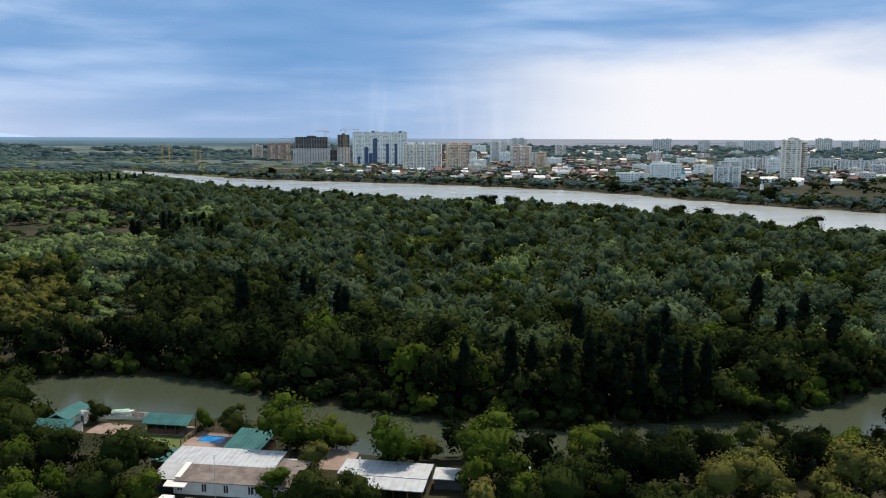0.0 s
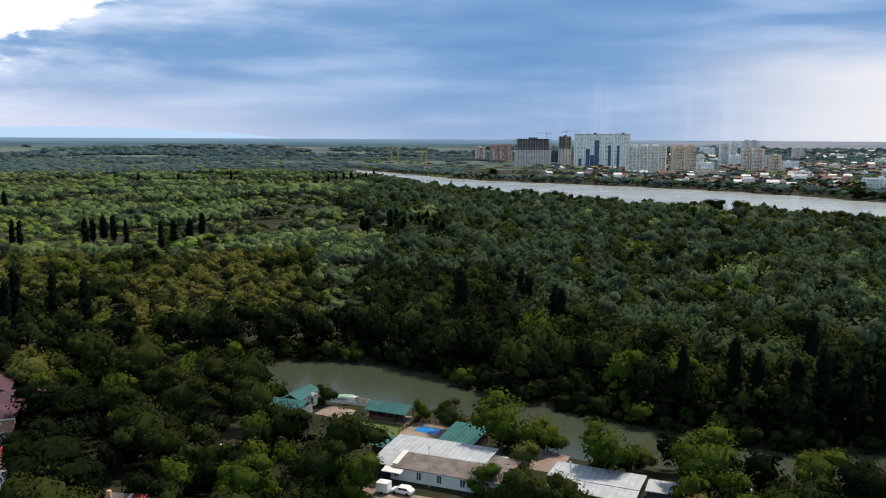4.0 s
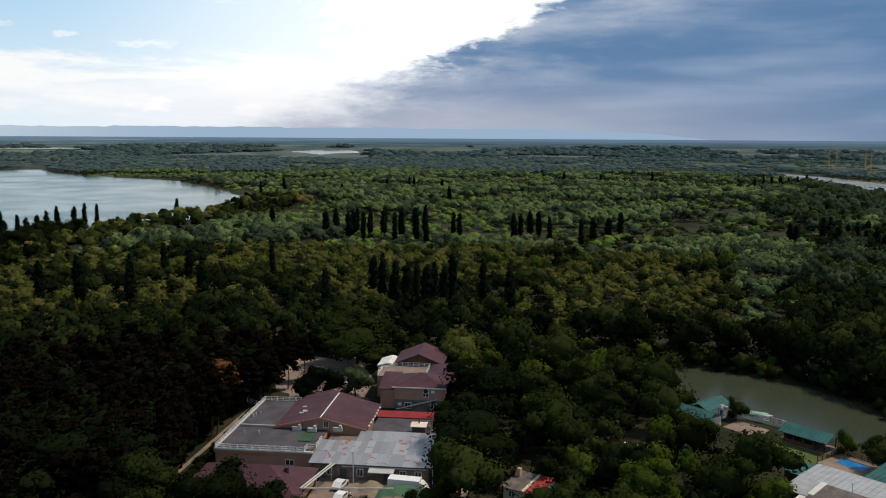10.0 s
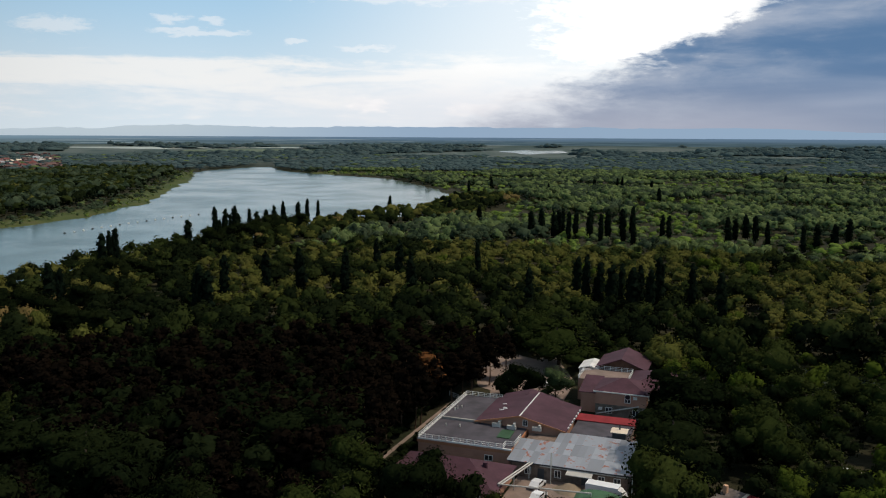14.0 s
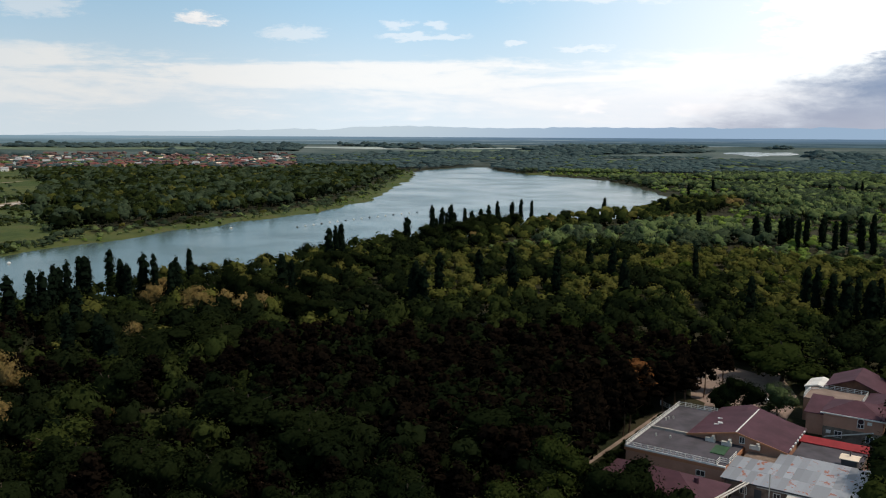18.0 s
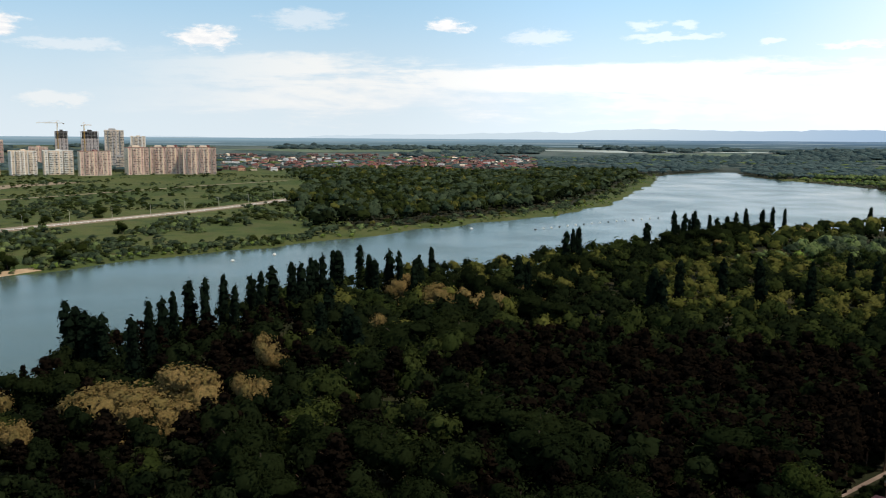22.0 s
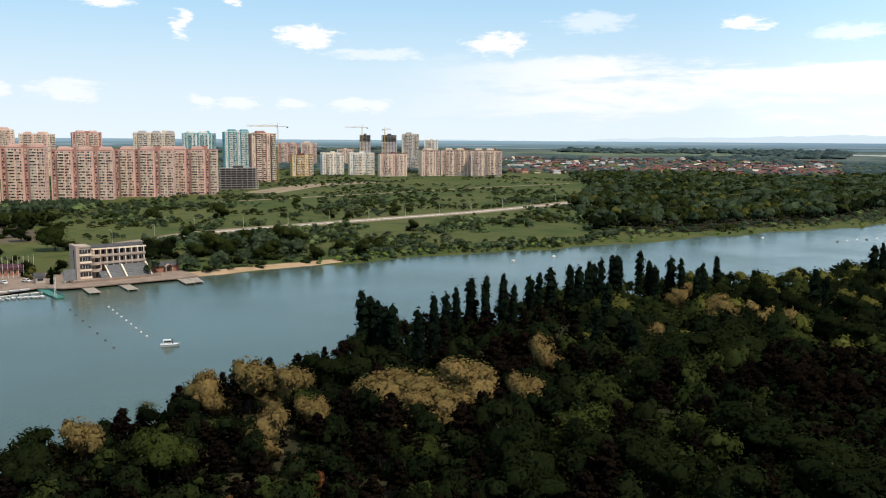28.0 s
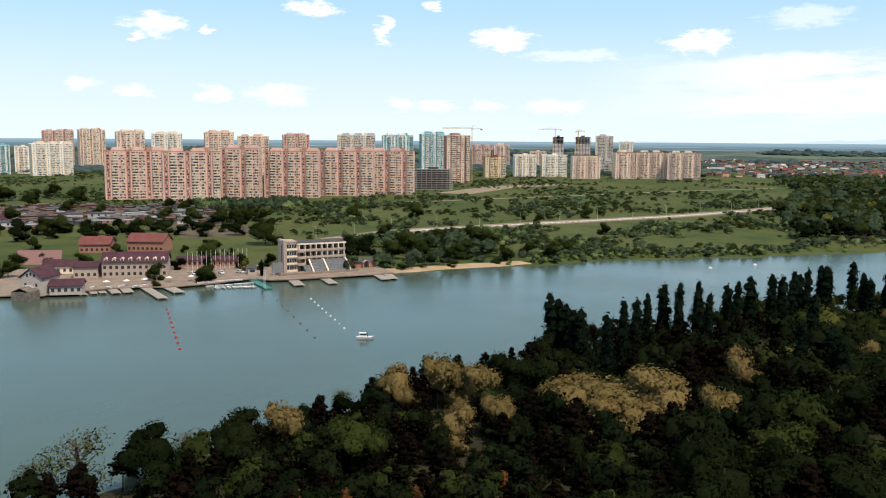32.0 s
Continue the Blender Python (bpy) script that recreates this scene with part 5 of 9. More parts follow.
# ---- shapes for buildings ----
class Shape:
    """Collects boxes, prisms and roofs into one mesh."""

    def __init__(self):
        self.v, self.f = [], []

    def add(self, verts, faces):
        n = len(self.v)
        self.v += verts
        self.f += [tuple(i + n for i in q) for q in faces]
        return self

    def box(self, x0, x1, y0, y1, z0, z1):
        return self.add([(x0, y0, z0), (x1, y0, z0), (x1, y1, z0), (x0, y1, z0), (x0, y0, z1), (x1, y0, z1), (x1, y1, z1), (x0, y1, z1)],
                        [(3, 2, 1, 0), (4, 5, 6, 7), (0, 1, 5, 4), (1, 2, 6, 5), (2, 3, 7, 6), (3, 0, 4, 7)])

    def panel(self, x0, x1, y0, y1, z0, z1):
        """A box with neither back nor underside, for what sits on a wall that faces -y."""
        return self.add([(x0, y0, z0), (x1, y0, z0), (x1, y1, z0), (x0, y1, z0), (x0, y0, z1), (x1, y0, z1), (x1, y1, z1), (x0, y1, z1)],
                        [(4, 5, 6, 7), (0, 1, 5, 4), (1, 2, 6, 5), (3, 0, 4, 7)])

    def gable(self, x0, x1, y0, y1, z0, rise_, over=0.4, thick=0.18, along="x"):
        """A gabled roof slab; the ridge runs along x or y."""
        x0, x1, y0, y1 = x0 - over, x1 + over, y0 - over, y1 + over
        if along == "x":
            m = (y0 + y1) / 2
            sec = [(y0, z0), (m, z0 + rise_), (y1, z0), (y1, z0 + thick), (m, z0 + rise_ + thick), (y0, z0 + thick)]
            pts = [(x, a, b) for x in (x0, x1) for a, b in sec]
        else:
            m = (x0 + x1) / 2
            sec = [(x0, z0), (m, z0 + rise_), (x1, z0), (x1, z0 + thick), (m, z0 + rise_ + thick), (x0, z0 + thick)]
            pts = [(a, y, b) for y in (y1, y0) for a, b in sec]
        f = [(0, 1, 4, 5), (1, 2, 3, 4), (11, 10, 7, 6), (10, 9, 8, 7), (0, 6, 7, 1), (1, 7, 8, 2), (2, 8, 9, 3), (3, 9, 10, 4), (4, 10, 11, 5), (5, 11, 6, 0)]
        return self.add(pts, f)

    def gable_wall(self, x0, x1, y0, y1, z0, rise_, along="x", t=0.2):
        """The two triangular wall tops under a gabled roof."""
        if along == "x":
            for x in (x0, x1 - t):
                self.add([(x, y0, z0), (x, y1, z0), (x, (y0 + y1) / 2, z0 + rise_), (x + t, y0, z0), (x + t, y1, z0), (x + t, (y0 + y1) / 2, z0 + rise_)],
                         [(0, 2, 1), (3, 4, 5), (0, 1, 4, 3), (1, 2, 5, 4), (2, 0, 3, 5)])
        else:
            for y in (y0, y1 - t):
                self.add([(x0, y, z0), (x1, y, z0), ((x0 + x1) / 2, y, z0 + rise_), (x0, y + t, z0), (x1, y + t, z0), ((x0 + x1) / 2, y + t, z0 + rise_)],
                         [(0, 1, 2), (3, 5, 4), (0, 3, 4, 1), (1, 4, 5, 2), (2, 5, 3, 0)])
        return self

    def hip(self, x0, x1, y0, y1, z0, rise_, over=0.5):
        x0, x1, y0, y1 = x0 - over, x1 + over, y0 - over, y1 + over
        if x1 - x0 >= y1 - y0:
            s = (y1 - y0) / 2
            a, b = (x0 + s, (y0 + y1) / 2, z0 + rise_), (x1 - s, (y0 + y1) / 2, z0 + rise_)
            f = [(0, 1, 5, 4), (1, 2, 5), (2, 3, 4, 5), (3, 0, 4), (3, 2, 1, 0)]
        else:
            s = (x1 - x0) / 2
            a, b = ((x0 + x1) / 2, y0 + s, z0 + rise_), ((x0 + x1) / 2, y1 - s, z0 + rise_)
            f = [(0, 1, 4), (1, 2, 5, 4), (2, 3, 5), (3, 0, 4, 5), (3, 2, 1, 0)]
        return self.add([(x0, y0, z0), (x1, y0, z0), (x1, y1, z0), (x0, y1, z0), a, b], f)

    def tube(self, p, q, r, sides=6, r2=None):
        p, q = Vector(p), Vector(q)
        d = (q - p).normalized()
        u = d.orthogonal().normalized()
        w = d.cross(u)
        r2 = r if r2 is None else r2
        pts = [tuple(c + (u * math.cos(2 * math.pi * i / sides) + w * math.sin(2 * math.pi * i / sides)) * s) for c, s in ((p, r), (q, r2)) for i in range(sides)]
        f = [(i, (i + 1) % sides, sides + (i + 1) % sides, sides + i) for i in range(sides)] + [tuple(range(sides))[::-1], tuple(range(sides, 2 * sides))]
        return self.add(pts, f)

    def mesh(self, name, material):
        return mesh_of(name, self.v, self.f, material)


def part(name, shape, material, parent, label="", at=None):
    ob = new(name, shape.mesh(name, material) if isinstance(shape, Shape) else shape)
    ob.parent = parent
    if at:
        ob.location = at
    return tagged(ob, label)


def thing(name, m, label, category, group=""):
    ob = new(name)
    ob.matrix_basis = m
    return tagged(ob, label, category, group)


def at_polar(az, r, z=None, turn=0):
    x, y = polar(az, r)
    if z is None:
        z = float(ground_z(np.array([x]), np.array([y]))[0])
    return pose(x, y, z, 0, 0, az + turn)


def wall(name, color, **k):
    return surface(name, color, **{**dict(rough=0.85, vary=0.10, scale=0.08, fine=0.6), **k})


W_PINK = wall("pink_plaster", (0.70, 0.47, 0.40))
W_BROWN = wall("brown_brick", (0.44, 0.235, 0.19))
W_CREAM = wall("cream_plaster", (0.80, 0.67, 0.53))
W_WHITE = wall("white_panels", (0.84, 0.83, 0.80))
W_YELLOW = wall("yellow_plaster", (0.68, 0.46, 0.20))
W_ORANGE = wall("orange_brick", (0.66, 0.40, 0.26))
W_GREY = wall("grey_panels", (0.50, 0.48, 0.48))
W_TEAL = wall("teal_cladding", (0.16, 0.42, 0.46))
W_BLUE = wall("dark_blue_glazing", (0.05, 0.09, 0.17), rough=0.3)
R_RED = surface("red_roof", (0.17, 0.056, 0.050), 0.8, vary=0.2, scale=0.4, fine=3.0)
R_SHED = surface("dull_grey_roofing", (0.13, 0.125, 0.12), 0.85, vary=0.25, scale=0.1, fine=0.6, by="island", rnd=0.5)
R_TILE = surface("weathered_tile_roofs", (0.175, 0.098, 0.084), 0.8, vary=0.25, scale=0.02, fine=0.2, by="island", rnd=0.45)
R_MAROON = surface("maroon_metal_roof", (0.074, 0.032, 0.044), 0.75, vary=0.22, scale=0.25, fine=2.5, spec=0.2)
R_GREY = surface("grey_sheet_roof", (0.34, 0.35, 0.36), 0.55, vary=0.22, scale=0.3, fine=2.0, spec=0.5)
R_DARK = surface("dark_roofing", (0.075, 0.075, 0.08), 0.9, vary=0.25, scale=0.3, fine=2.0)
W_FRAME = wall("raw_concrete", (0.40, 0.37, 0.36), vary=0.25)
W_PANEL = wall("pale_blockwork", (0.72, 0.64, 0.61), vary=0.2)
STEEL = surface("painted_steel", (0.52, 0.50, 0.46), 0.5, vary=0.15)
YELLOW_STEEL = surface("yellow_steel", (0.60, 0.36, 0.05), 0.5, vary=0.15)


facade = random.Random(77)
PALE_GLAZE = surface("pale_glazing", (0.72, 0.63, 0.55), 0.35, vary=0.2, scale=0.3, fine=1.0, spec=0.5, by="island", rnd=0.5)


def apartment(label, az, r, w, floors, wall_m, accent, turn=0.0, d=17.0, bay=7.2, balconies=True, top=None, name="apartment_block"):
    """A slab block: stepped bays, a row of windows and of balconies on every storey, lift houses on the roof."""
    H3 = 3.0
    h = floors * H3 + 1.2
    b = thing(name, at_polar(az, r, None, turn), label, "building", "apartment blocks")
    n = max(2, round(w / bay))
    bw = w / n
    body, win, bal, par = Shape(), Shape(), Shape(), Shape()
    outline = []
    for i in range(n):
        x0 = -w / 2 + i * bw
        y0 = 0.0 if i % 3 else 1.6
        outline += [(x0, y0), (x0 + bw, y0)]
        par.box(x0, x0 + bw, y0 - 0.15, y0 + 0.25, h, h + 0.9)
        if i % 3 == 0 and n > 3:
            part("stair_strip", Shape().box(x0 + 1.5, x0 + bw - 1.5, y0 - 0.12, y0 + 0.2, 0.5, h + 1.6), accent, b)
            for s in (0.42, 0.58):
                win.panel(x0 + bw * s - 0.6, x0 + bw * s + 0.6, y0 - 0.18, y0 + 0.1, 0.9, 2.3)
        elif balconies and i % 3 == 1:
            # open galleries: a pale parapet and a dark glazed band along the whole bay
            bal.box(x0 + 0.25, x0 + bw - 0.25, y0 - 1.1, y0 - 0.02, 0.0, 1.15)
            for s in range(4):
                win.panel(x0 + 0.3 + s * (bw - 0.6) / 4, x0 + 0.15 + (s + 1) * (bw - 0.6) / 4, y0 - 0.12 - 0.7 * ((s + i) % 3 == 0), y0 + 0.1, 1.2, 2.55)
        else:
            win.panel(x0 + 0.7, x0 + 2.3, y0 - 0.06, y0 + 0.1, 0.9, 2.4)
            win.panel(x0 + bw - 1.9, x0 + bw - 0.5, y0 - 0.06, y0 + 0.1, 0.9, 2.4)
            if balconies:
                win.panel(x0 + 2.8, x0 + bw - 2.2, y0 - 0.1, y0 + 0.1, 1.0, 2.7)
                bal.box(x0 + 2.6, x0 + bw - 2.0, y0 - 1.2, y0 - 0.02, 0.0, 1.05)
            else:
                win.panel(x0 + 2.9, x0 + 4.4, y0 - 0.06, y0 + 0.1, 0.9, 2.4)
    for s in range(3):
        y = 2.5 + s * (d - 5) / 2.4
        win.box(-w / 2 - 0.06, -w / 2 + 0.1, y, y + 1.5, 0.9, 2.4)
        win.box(w / 2 - 0.1, w / 2 + 0.06, y, y + 1.5, 0.9, 2.4)
    par.box(-w / 2, w / 2, d - 0.25, d + 0.15, h, h + 0.9)
    outline = [p for k, p in enumerate(outline) if k == 0 or p != outline[k - 1]] + [(w / 2, d), (-w / 2, d)]
    q = len(outline)
    body.add([(*p, 0) for p in outline] + [(*p, h) for p in outline], [tuple(range(q, 2 * q))] + [(k, (k + 1) % q, q + (k + 1) % q, q + k) for k in range(q)])
    part("wall", body, wall_m, b)
    part("parapet", par, top or accent, b)
    if floors > 14 and n > 4:
        for i in range(1, n - 1, 3):
            x0 = -w / 2 + i * bw
            part("attic", Shape().box(x0 + 0.4, x0 + 2 * bw - 0.4, 1.2, d - 2, h - 0.1, h + 2.9).box(x0 + 1.8, x0 + 2 * bw - 1.8, 2.4, d - 4, h + 2.9, h + 4.3), wall_m, b)
    for i in range(max(1, n // 4)):
        x = -w / 2 + (i + 0.5) * w / max(1, n // 4)
        part("lift_house", Shape().box(x - 3.6, x + 3.6, d * 0.2, d * 0.2 + 6, h - 0.2, h + 3.2 + 1.6 * (i % 2)), top or accent, b)
    for piece, source, material, first_floor in (("window_grid", win, GLASS, 0), ("balcony_grid", bal, W_CREAM if wall_m is accent or accent is W_BROWN else accent, 1)):
        if source.v:
            stack, closed = Shape(), Shape()
            size = 8
            for f in range(first_floor, floors):
                for k in range(len(source.v) // size):
                    cell = source.v[k * size:(k + 1) * size]
                    faces = [q for q in source.f if k * size <= q[0] < (k + 1) * size]
                    pick = closed if piece == "window_grid" and facade.random() < (0.62 if wall_m in (W_WHITE, W_CREAM) else 0.42) else stack
                    pick.add([(x, y, z + 0.6 + f * H3) for x, y, z in cell], [tuple(i - k * size for i in q) for q in faces])
            tagged(part(piece, stack, material, b), kind="stuff")
            if closed.v:
                tagged(part("glazed_loggia_grid", closed, PALE_GLAZE, b, "pale closed loggia glazing"), kind="stuff")
    return b


def frame_block(label, az, r, w, floors, d=18.0, turn=0.0, infill=0.5):
    """A concrete frame still being built: slabs, columns, a core and blockwork up to part of its height."""
    b = thing("unfinished_building", at_polar(az, r, None, turn), label, "building", "unfinished buildings")
    slab = Shape().box(-w / 2, w / 2, 0, d, 0, 0.5).mesh("floor_slab", W_FRAME)
    fill = Shape()
    h = floors * 3.0
    bays = max(3, int(w // 6))
    col = Shape().box(-0.4, 0.4, 0, 0.6, 0, h).mesh("column", W_FRAME)
    for i in range(bays):
        x = -w / 2 + 0.4 + i * (w - 0.8) / (bays - 1)
        part("column", col, None, b, at=(x, 0.3, 0))
        part("column", col, None, b, at=(x, d - 0.9, 0))
        if i < bays - 1:
            x1 = x + (w - 0.8) / (bays - 1)
            for f in range(int(floors * infill)):
                fill.box(x + 0.3, x1 - 0.3, 0.5, 0.9, f * 3.0 + 0.4, f * 3.0 + 1.4)
                fill.box(x + 0.3, x + (x1 - x) * 0.36, 0.5, 0.9, f * 3.0 + 1.4, f * 3.0 + 3.0).box(x + (x1 - x) * 0.7, x1 - 0.3, 0.5, 0.9, f * 3.0 + 1.4, f * 3.0 + 3.0)
    for f in range(floors + 1):
        part("floor_slab", slab, None, b, at=(0, 0, f * 3.0))
    # core coloured dark to stand in for the shade inside the open storeys
    part("core", Shape().box(-0.44 * w, 0.44 * w, d * 0.4, d * 0.75, 0, h + 0.2).box(-w / 8, w / 8, d * 0.35, d * 0.7, h, h + 3.5), R_DARK, b)
    if fill.v:
        tagged(part("blockwork", fill, W_PANEL, b), kind="stuff")
    return b


def crane(az, r, h, jib, swing, color=YELLOW_STEEL):
    b = thing("tower_crane", at_polar(az, r, None, swing), "tall lattice tower crane over a building site", "crane", "tower cranes")
    m = Shape()
    for x in (-0.8, 0.8):
        for y in (-0.8, 0.8):
            m.tube((x, y, 0), (x, y, h), 0.22, 4)
    for i in range(int(h // 4)):
        s = 1 if i % 2 else -1
        m.tube((-0.8 * s, -0.8, i * 4), (0.8 * s, -0.8, i * 4 + 4), 0.13, 4)
        m.tube((-0.8, -0.8 * s, i * 4), (-0.8, 0.8 * s, i * 4 + 4), 0.13, 4)
    part("mast", m, color, b)
    j = Shape().tube((0, 0, h + 1.5), (jib, 0, h + 1.5), 0.28, 4).tube((0, 0, h), (jib, 0.5, h), 0.25, 4).tube((0, 0, h), (jib, -0.5, h), 0.25, 4)
    for i in range(int(jib // 4)):
        j.tube((i * 4, 0.4, h), (i * 4 + 2, 0, h + 1.5), 0.12, 4).tube((i * 4 + 2, 0, h + 1.5), (i * 4 + 4, -0.4, h), 0.12, 4)
    part("jib", j, color, b)
    part("counter_jib", Shape().tube((0, 0, h), (-jib * 0.3, 0, h), 0.4, 4).box(-jib * 0.3 - 2, -jib * 0.3 + 1, -0.8, 0.8, h - 2.2, h), CONCRETE, b)
    part("tower_head", Shape().tube((0, 0, h), (0, 0, h + 6), 0.5, 4, 0.15).tube((0, 0, h + 6), (jib * 0.6, 0, h + 1.5), 0.1, 4).tube((0, 0, h + 6), (-jib * 0.28, 0, h), 0.1, 4), color, b)
    part("cab", Shape().box(-0.2, 1.6, -1.9, -0.6, h - 1.2, h + 0.8), W_WHITE, b)
    return b


PINK_L, WHITE_L = "long pink and brown brick apartment block with stacked balconies", "white apartment block with rows of balconies"
# the long pink blocks across the lake
apartment(PINK_L, 136.6, 985, 62, 17, W_PINK, W_BROWN, turn=4)
apartment(PINK_L, 133.2, 934, 58, 17, W_PINK, W_BROWN, turn=4)
apartment(PINK_L, 130.2, 960, 42, 18, W_PINK, W_BROWN, turn=-14)
apartment(PINK_L, 126.9, 985, 62, 17, W_PINK, W_BROWN, turn=-10)
apartment(PINK_L, 123.3, 1016, 64, 17, W_PINK, W_BROWN, turn=-10)
apartment(PINK_L, 120.4, 1048, 58, 17, W_PINK, W_BROWN, turn=-8)
# towers behind them
apartment("white apartment tower with a turquoise edge", 144.0, 1700, 22, 17, W_WHITE, W_TEAL)
apartment(WHITE_L, 142.9, 1740, 30, 16, W_WHITE, W_CREAM)
apartment(WHITE_L, 141.3, 1640, 68, 18, W_CREAM, W_WHITE, turn=18)
apartment("tall brown and cream apartment tower", 141.0, 2000, 62, 26, W_PINK, W_BROWN, turn=-6)
apartment("tall cream apartment tower with brown stripes", 139.0, 1990, 54, 27, W_CREAM, W_BROWN, turn=20)
apartment("tall pink and cream apartment tower", 136.8, 1500, 44, 25, W_CREAM, W_PINK, turn=10)
apartment("tall cream apartment tower block", 134.7, 1500, 48, 24, W_CREAM, W_WHITE, turn=-8)
apartment("tall pink and cream apartment tower", 131.4, 1500, 48, 25, W_PINK, W_CREAM, turn=8)
apartment("tall pink apartment tower block", 129.3, 1600, 56, 23, W_PINK, W_CREAM)
apartment("tall pink and brown apartment tower", 126.5, 1600, 48, 24, W_PINK, W_BROWN, turn=9)
apartment("dark grey and cream apartment tower", 122.6, 1500, 66, 24, W_GREY, W_CREAM)
apartment("plain white apartment tower block", 119.8, 1520, 54, 24, W_WHITE, W_TEAL, turn=12)
apartment("apartment tower with turquoise glazed corners", 117.5, 1450, 40, 25, W_TEAL, W_WHITE, turn=14)
apartment("brown apartment tower with pale corner stripes", 115.8, 1330, 38, 24, W_BROWN, W_CREAM, turn=16)
frame_block("low unfinished building with open dark concrete storeys", 117.4, 1150, 50, 9, turn=10, infill=0.0)
apartment("yellow apartment block with a red roof edge", 113.3, 1540, 38, 12, W_YELLOW, W_CREAM, turn=14, top=R_RED)
apartment(WHITE_L, 111.3, 1575, 40, 13, W_WHITE, W_CREAM, turn=16)
apartment(WHITE_L, 109.4, 1590, 46, 13, W_CREAM, W_WHITE, turn=10)
apartment("cream apartment block with a red roof edge", 107.3, 1540, 50, 13, W_CREAM, W_PINK, turn=14, top=R_RED)
apartment("pink apartment tower block, far off", 114.2, 2100, 50, 17, W_PINK, W_BROWN)
apartment("pink and cream apartment tower", 112.9, 2090, 38, 18, W_CREAM, W_PINK)
apartment(WHITE_L, 110.5, 2100, 40, 13, W_CREAM, W_PINK)
frame_block("dark unfinished tower with open concrete storeys", 109.2, 2000, 26, 25, infill=0.8)
frame_block("dark unfinished tower with open concrete storeys", 107.6, 2000, 36, 25, infill=0.8)
apartment("tall grey apartment tower", 106.2, 1800, 36, 25, W_GREY, W_CREAM)
apartment(WHITE_L, 104.8, 2000, 32, 21, W_WHITE, W_CREAM)
apartment("white and pink apartment block with a red roof edge", 104.8, 1560, 36, 15, W_CREAM, W_PINK, turn=24, top=R_RED)
apartment("pink and cream apartment block with a red roof edge", 103.1, 1580, 56, 15, W_CREAM, W_PINK, turn=4, top=R_RED)
apartment("pink and cream apartment block with a red roof edge", 101.1, 1560, 56, 15, W_CREAM, W_PINK, turn=4, top=R_RED)
apartment("low dark grey apartment block", 105.9, 1700, 16, 9, W_GREY, W_GREY)
crane(114.9, 1320, 84, 46, 178)
crane(109.4, 1990, 92, 40, 170)
crane(107.9, 1990, 88, 30, 60)
# the city across the river
frame_block("wide unfinished block, open concrete storeys on top", 7.5, 2118, 90, 22, infill=0.62)
frame_block("narrow unfinished tower, open concrete storeys on top", 5.4, 2118, 32, 24, infill=0.62)
frame_block("low unfinished wing between two towers", 6.1, 2125, 22, 12, infill=0.3)
city_tower = apartment("broad white apartment tower with dark blue glazed panels", 3.0, 2000, 126, 25, W_WHITE, W_WHITE, balconies=False, top=R_DARK)
for gx0, gx1, gz in ((-52, -46, 22), (-36, -27, 44), (-16, -6, 64), (-26, -17, 30), (14, 21, 52), (34, 40, 52)):
    part("glazed_panel", Shape().box(gx0, gx1, -0.5, 0.4, 1, gz), W_BLUE, city_tower, "dark blue glazed panel over many storeys")
apartment("cream apartment block with rows of balconies", 0.2, 1737, 78, 17, W_WHITE, W_CREAM, turn=-6)
apartment("orange-brown apartment block with balconies", -2.2, 1722, 46, 17, W_ORANGE, W_CREAM, turn=8)
apartment("orange brick apartment tower", -6.4, 1966, 48, 15, W_ORANGE, W_WHITE)
apartment("orange brick apartment block", -7.7, 1903, 26, 11, W_ORANGE, W_CREAM)
apartment("white and grey office tower", -4.9, 2303, 46, 18, W_GREY, W_WHITE, balconies=False)
apartment(WHITE_L, -6.2, 2600, 50, 20, W_GREY, W_WHITE)
apartment("pink brick apartment block", 11.0, 2566, 32, 13, W_BROWN, W_CREAM)
apartment("red-brown brick apartment block", 9.6, 2413, 64, 15, W_BROWN, W_BROWN)
apartment("pink and white apartment block", -9.0, 2781, 36, 13, W_PINK, W_WHITE)
apartment("white institutional building with a flat roof", -15.8, 1322, 46, 9, W_WHITE, W_WHITE, balconies=False)
apartment("low white wing with tall windows", -13.7, 1340, 50, 4, W_WHITE, W_WHITE, balconies=False)
apartment("grey-white panel block of nine storeys", -19.5, 1232, 34, 9, W_WHITE, W_GREY, turn=-12)
apartment("tall white apartment tower with a red brick corner", -23.3, 1455, 30, 21, W_WHITE, W_CREAM)
apartment("red brick corner of a tall tower", -24.05, 1458, 9, 20, W_ORANGE, W_WHITE)
for az, r, w, fl in ((-21.0, 1829, 38, 9), (-22.2, 1847, 36, 10), (-25.0, 1963, 52, 8), (-27.2, 1975, 88, 7), (-15.5, 3250, 68, 15), (-18.1, 3350, 44, 13),
                     (-21.4, 3300, 106, 13), (-25.1, 3400, 56, 15), (-27.6, 3400, 68, 14), (-23.4, 3380, 38, 16), (-26.4, 3360, 38, 12), (-19.8, 3400, 44, 11), (-29.0, 3380, 48, 14)):
    apartment("pale grey-white panel apartment block", az, r, w, fl, W_WHITE, W_GREY)
city_rng = random.Random(31)
for n in range(44):
    az, r = city_rng.uniform(-30, -3), city_rng.uniform(1480, 3100)
    m = city_rng.choice((W_WHITE, W_CREAM, W_WHITE, W_GREY, W_PINK))
    apartment("small pale city building of a few storeys", az, r, city_rng.uniform(18, 52), city_rng.choice((3, 4, 5, 5, 9)), m, W_WHITE, turn=city_rng.uniform(-25, 25), d=12, balconies=False)
crane(5.3, 2100, 84, 34, 10)
crane(6.6, 2140, 80, 26, 200)
crane(9.0, 2300, 62, 30, 180)
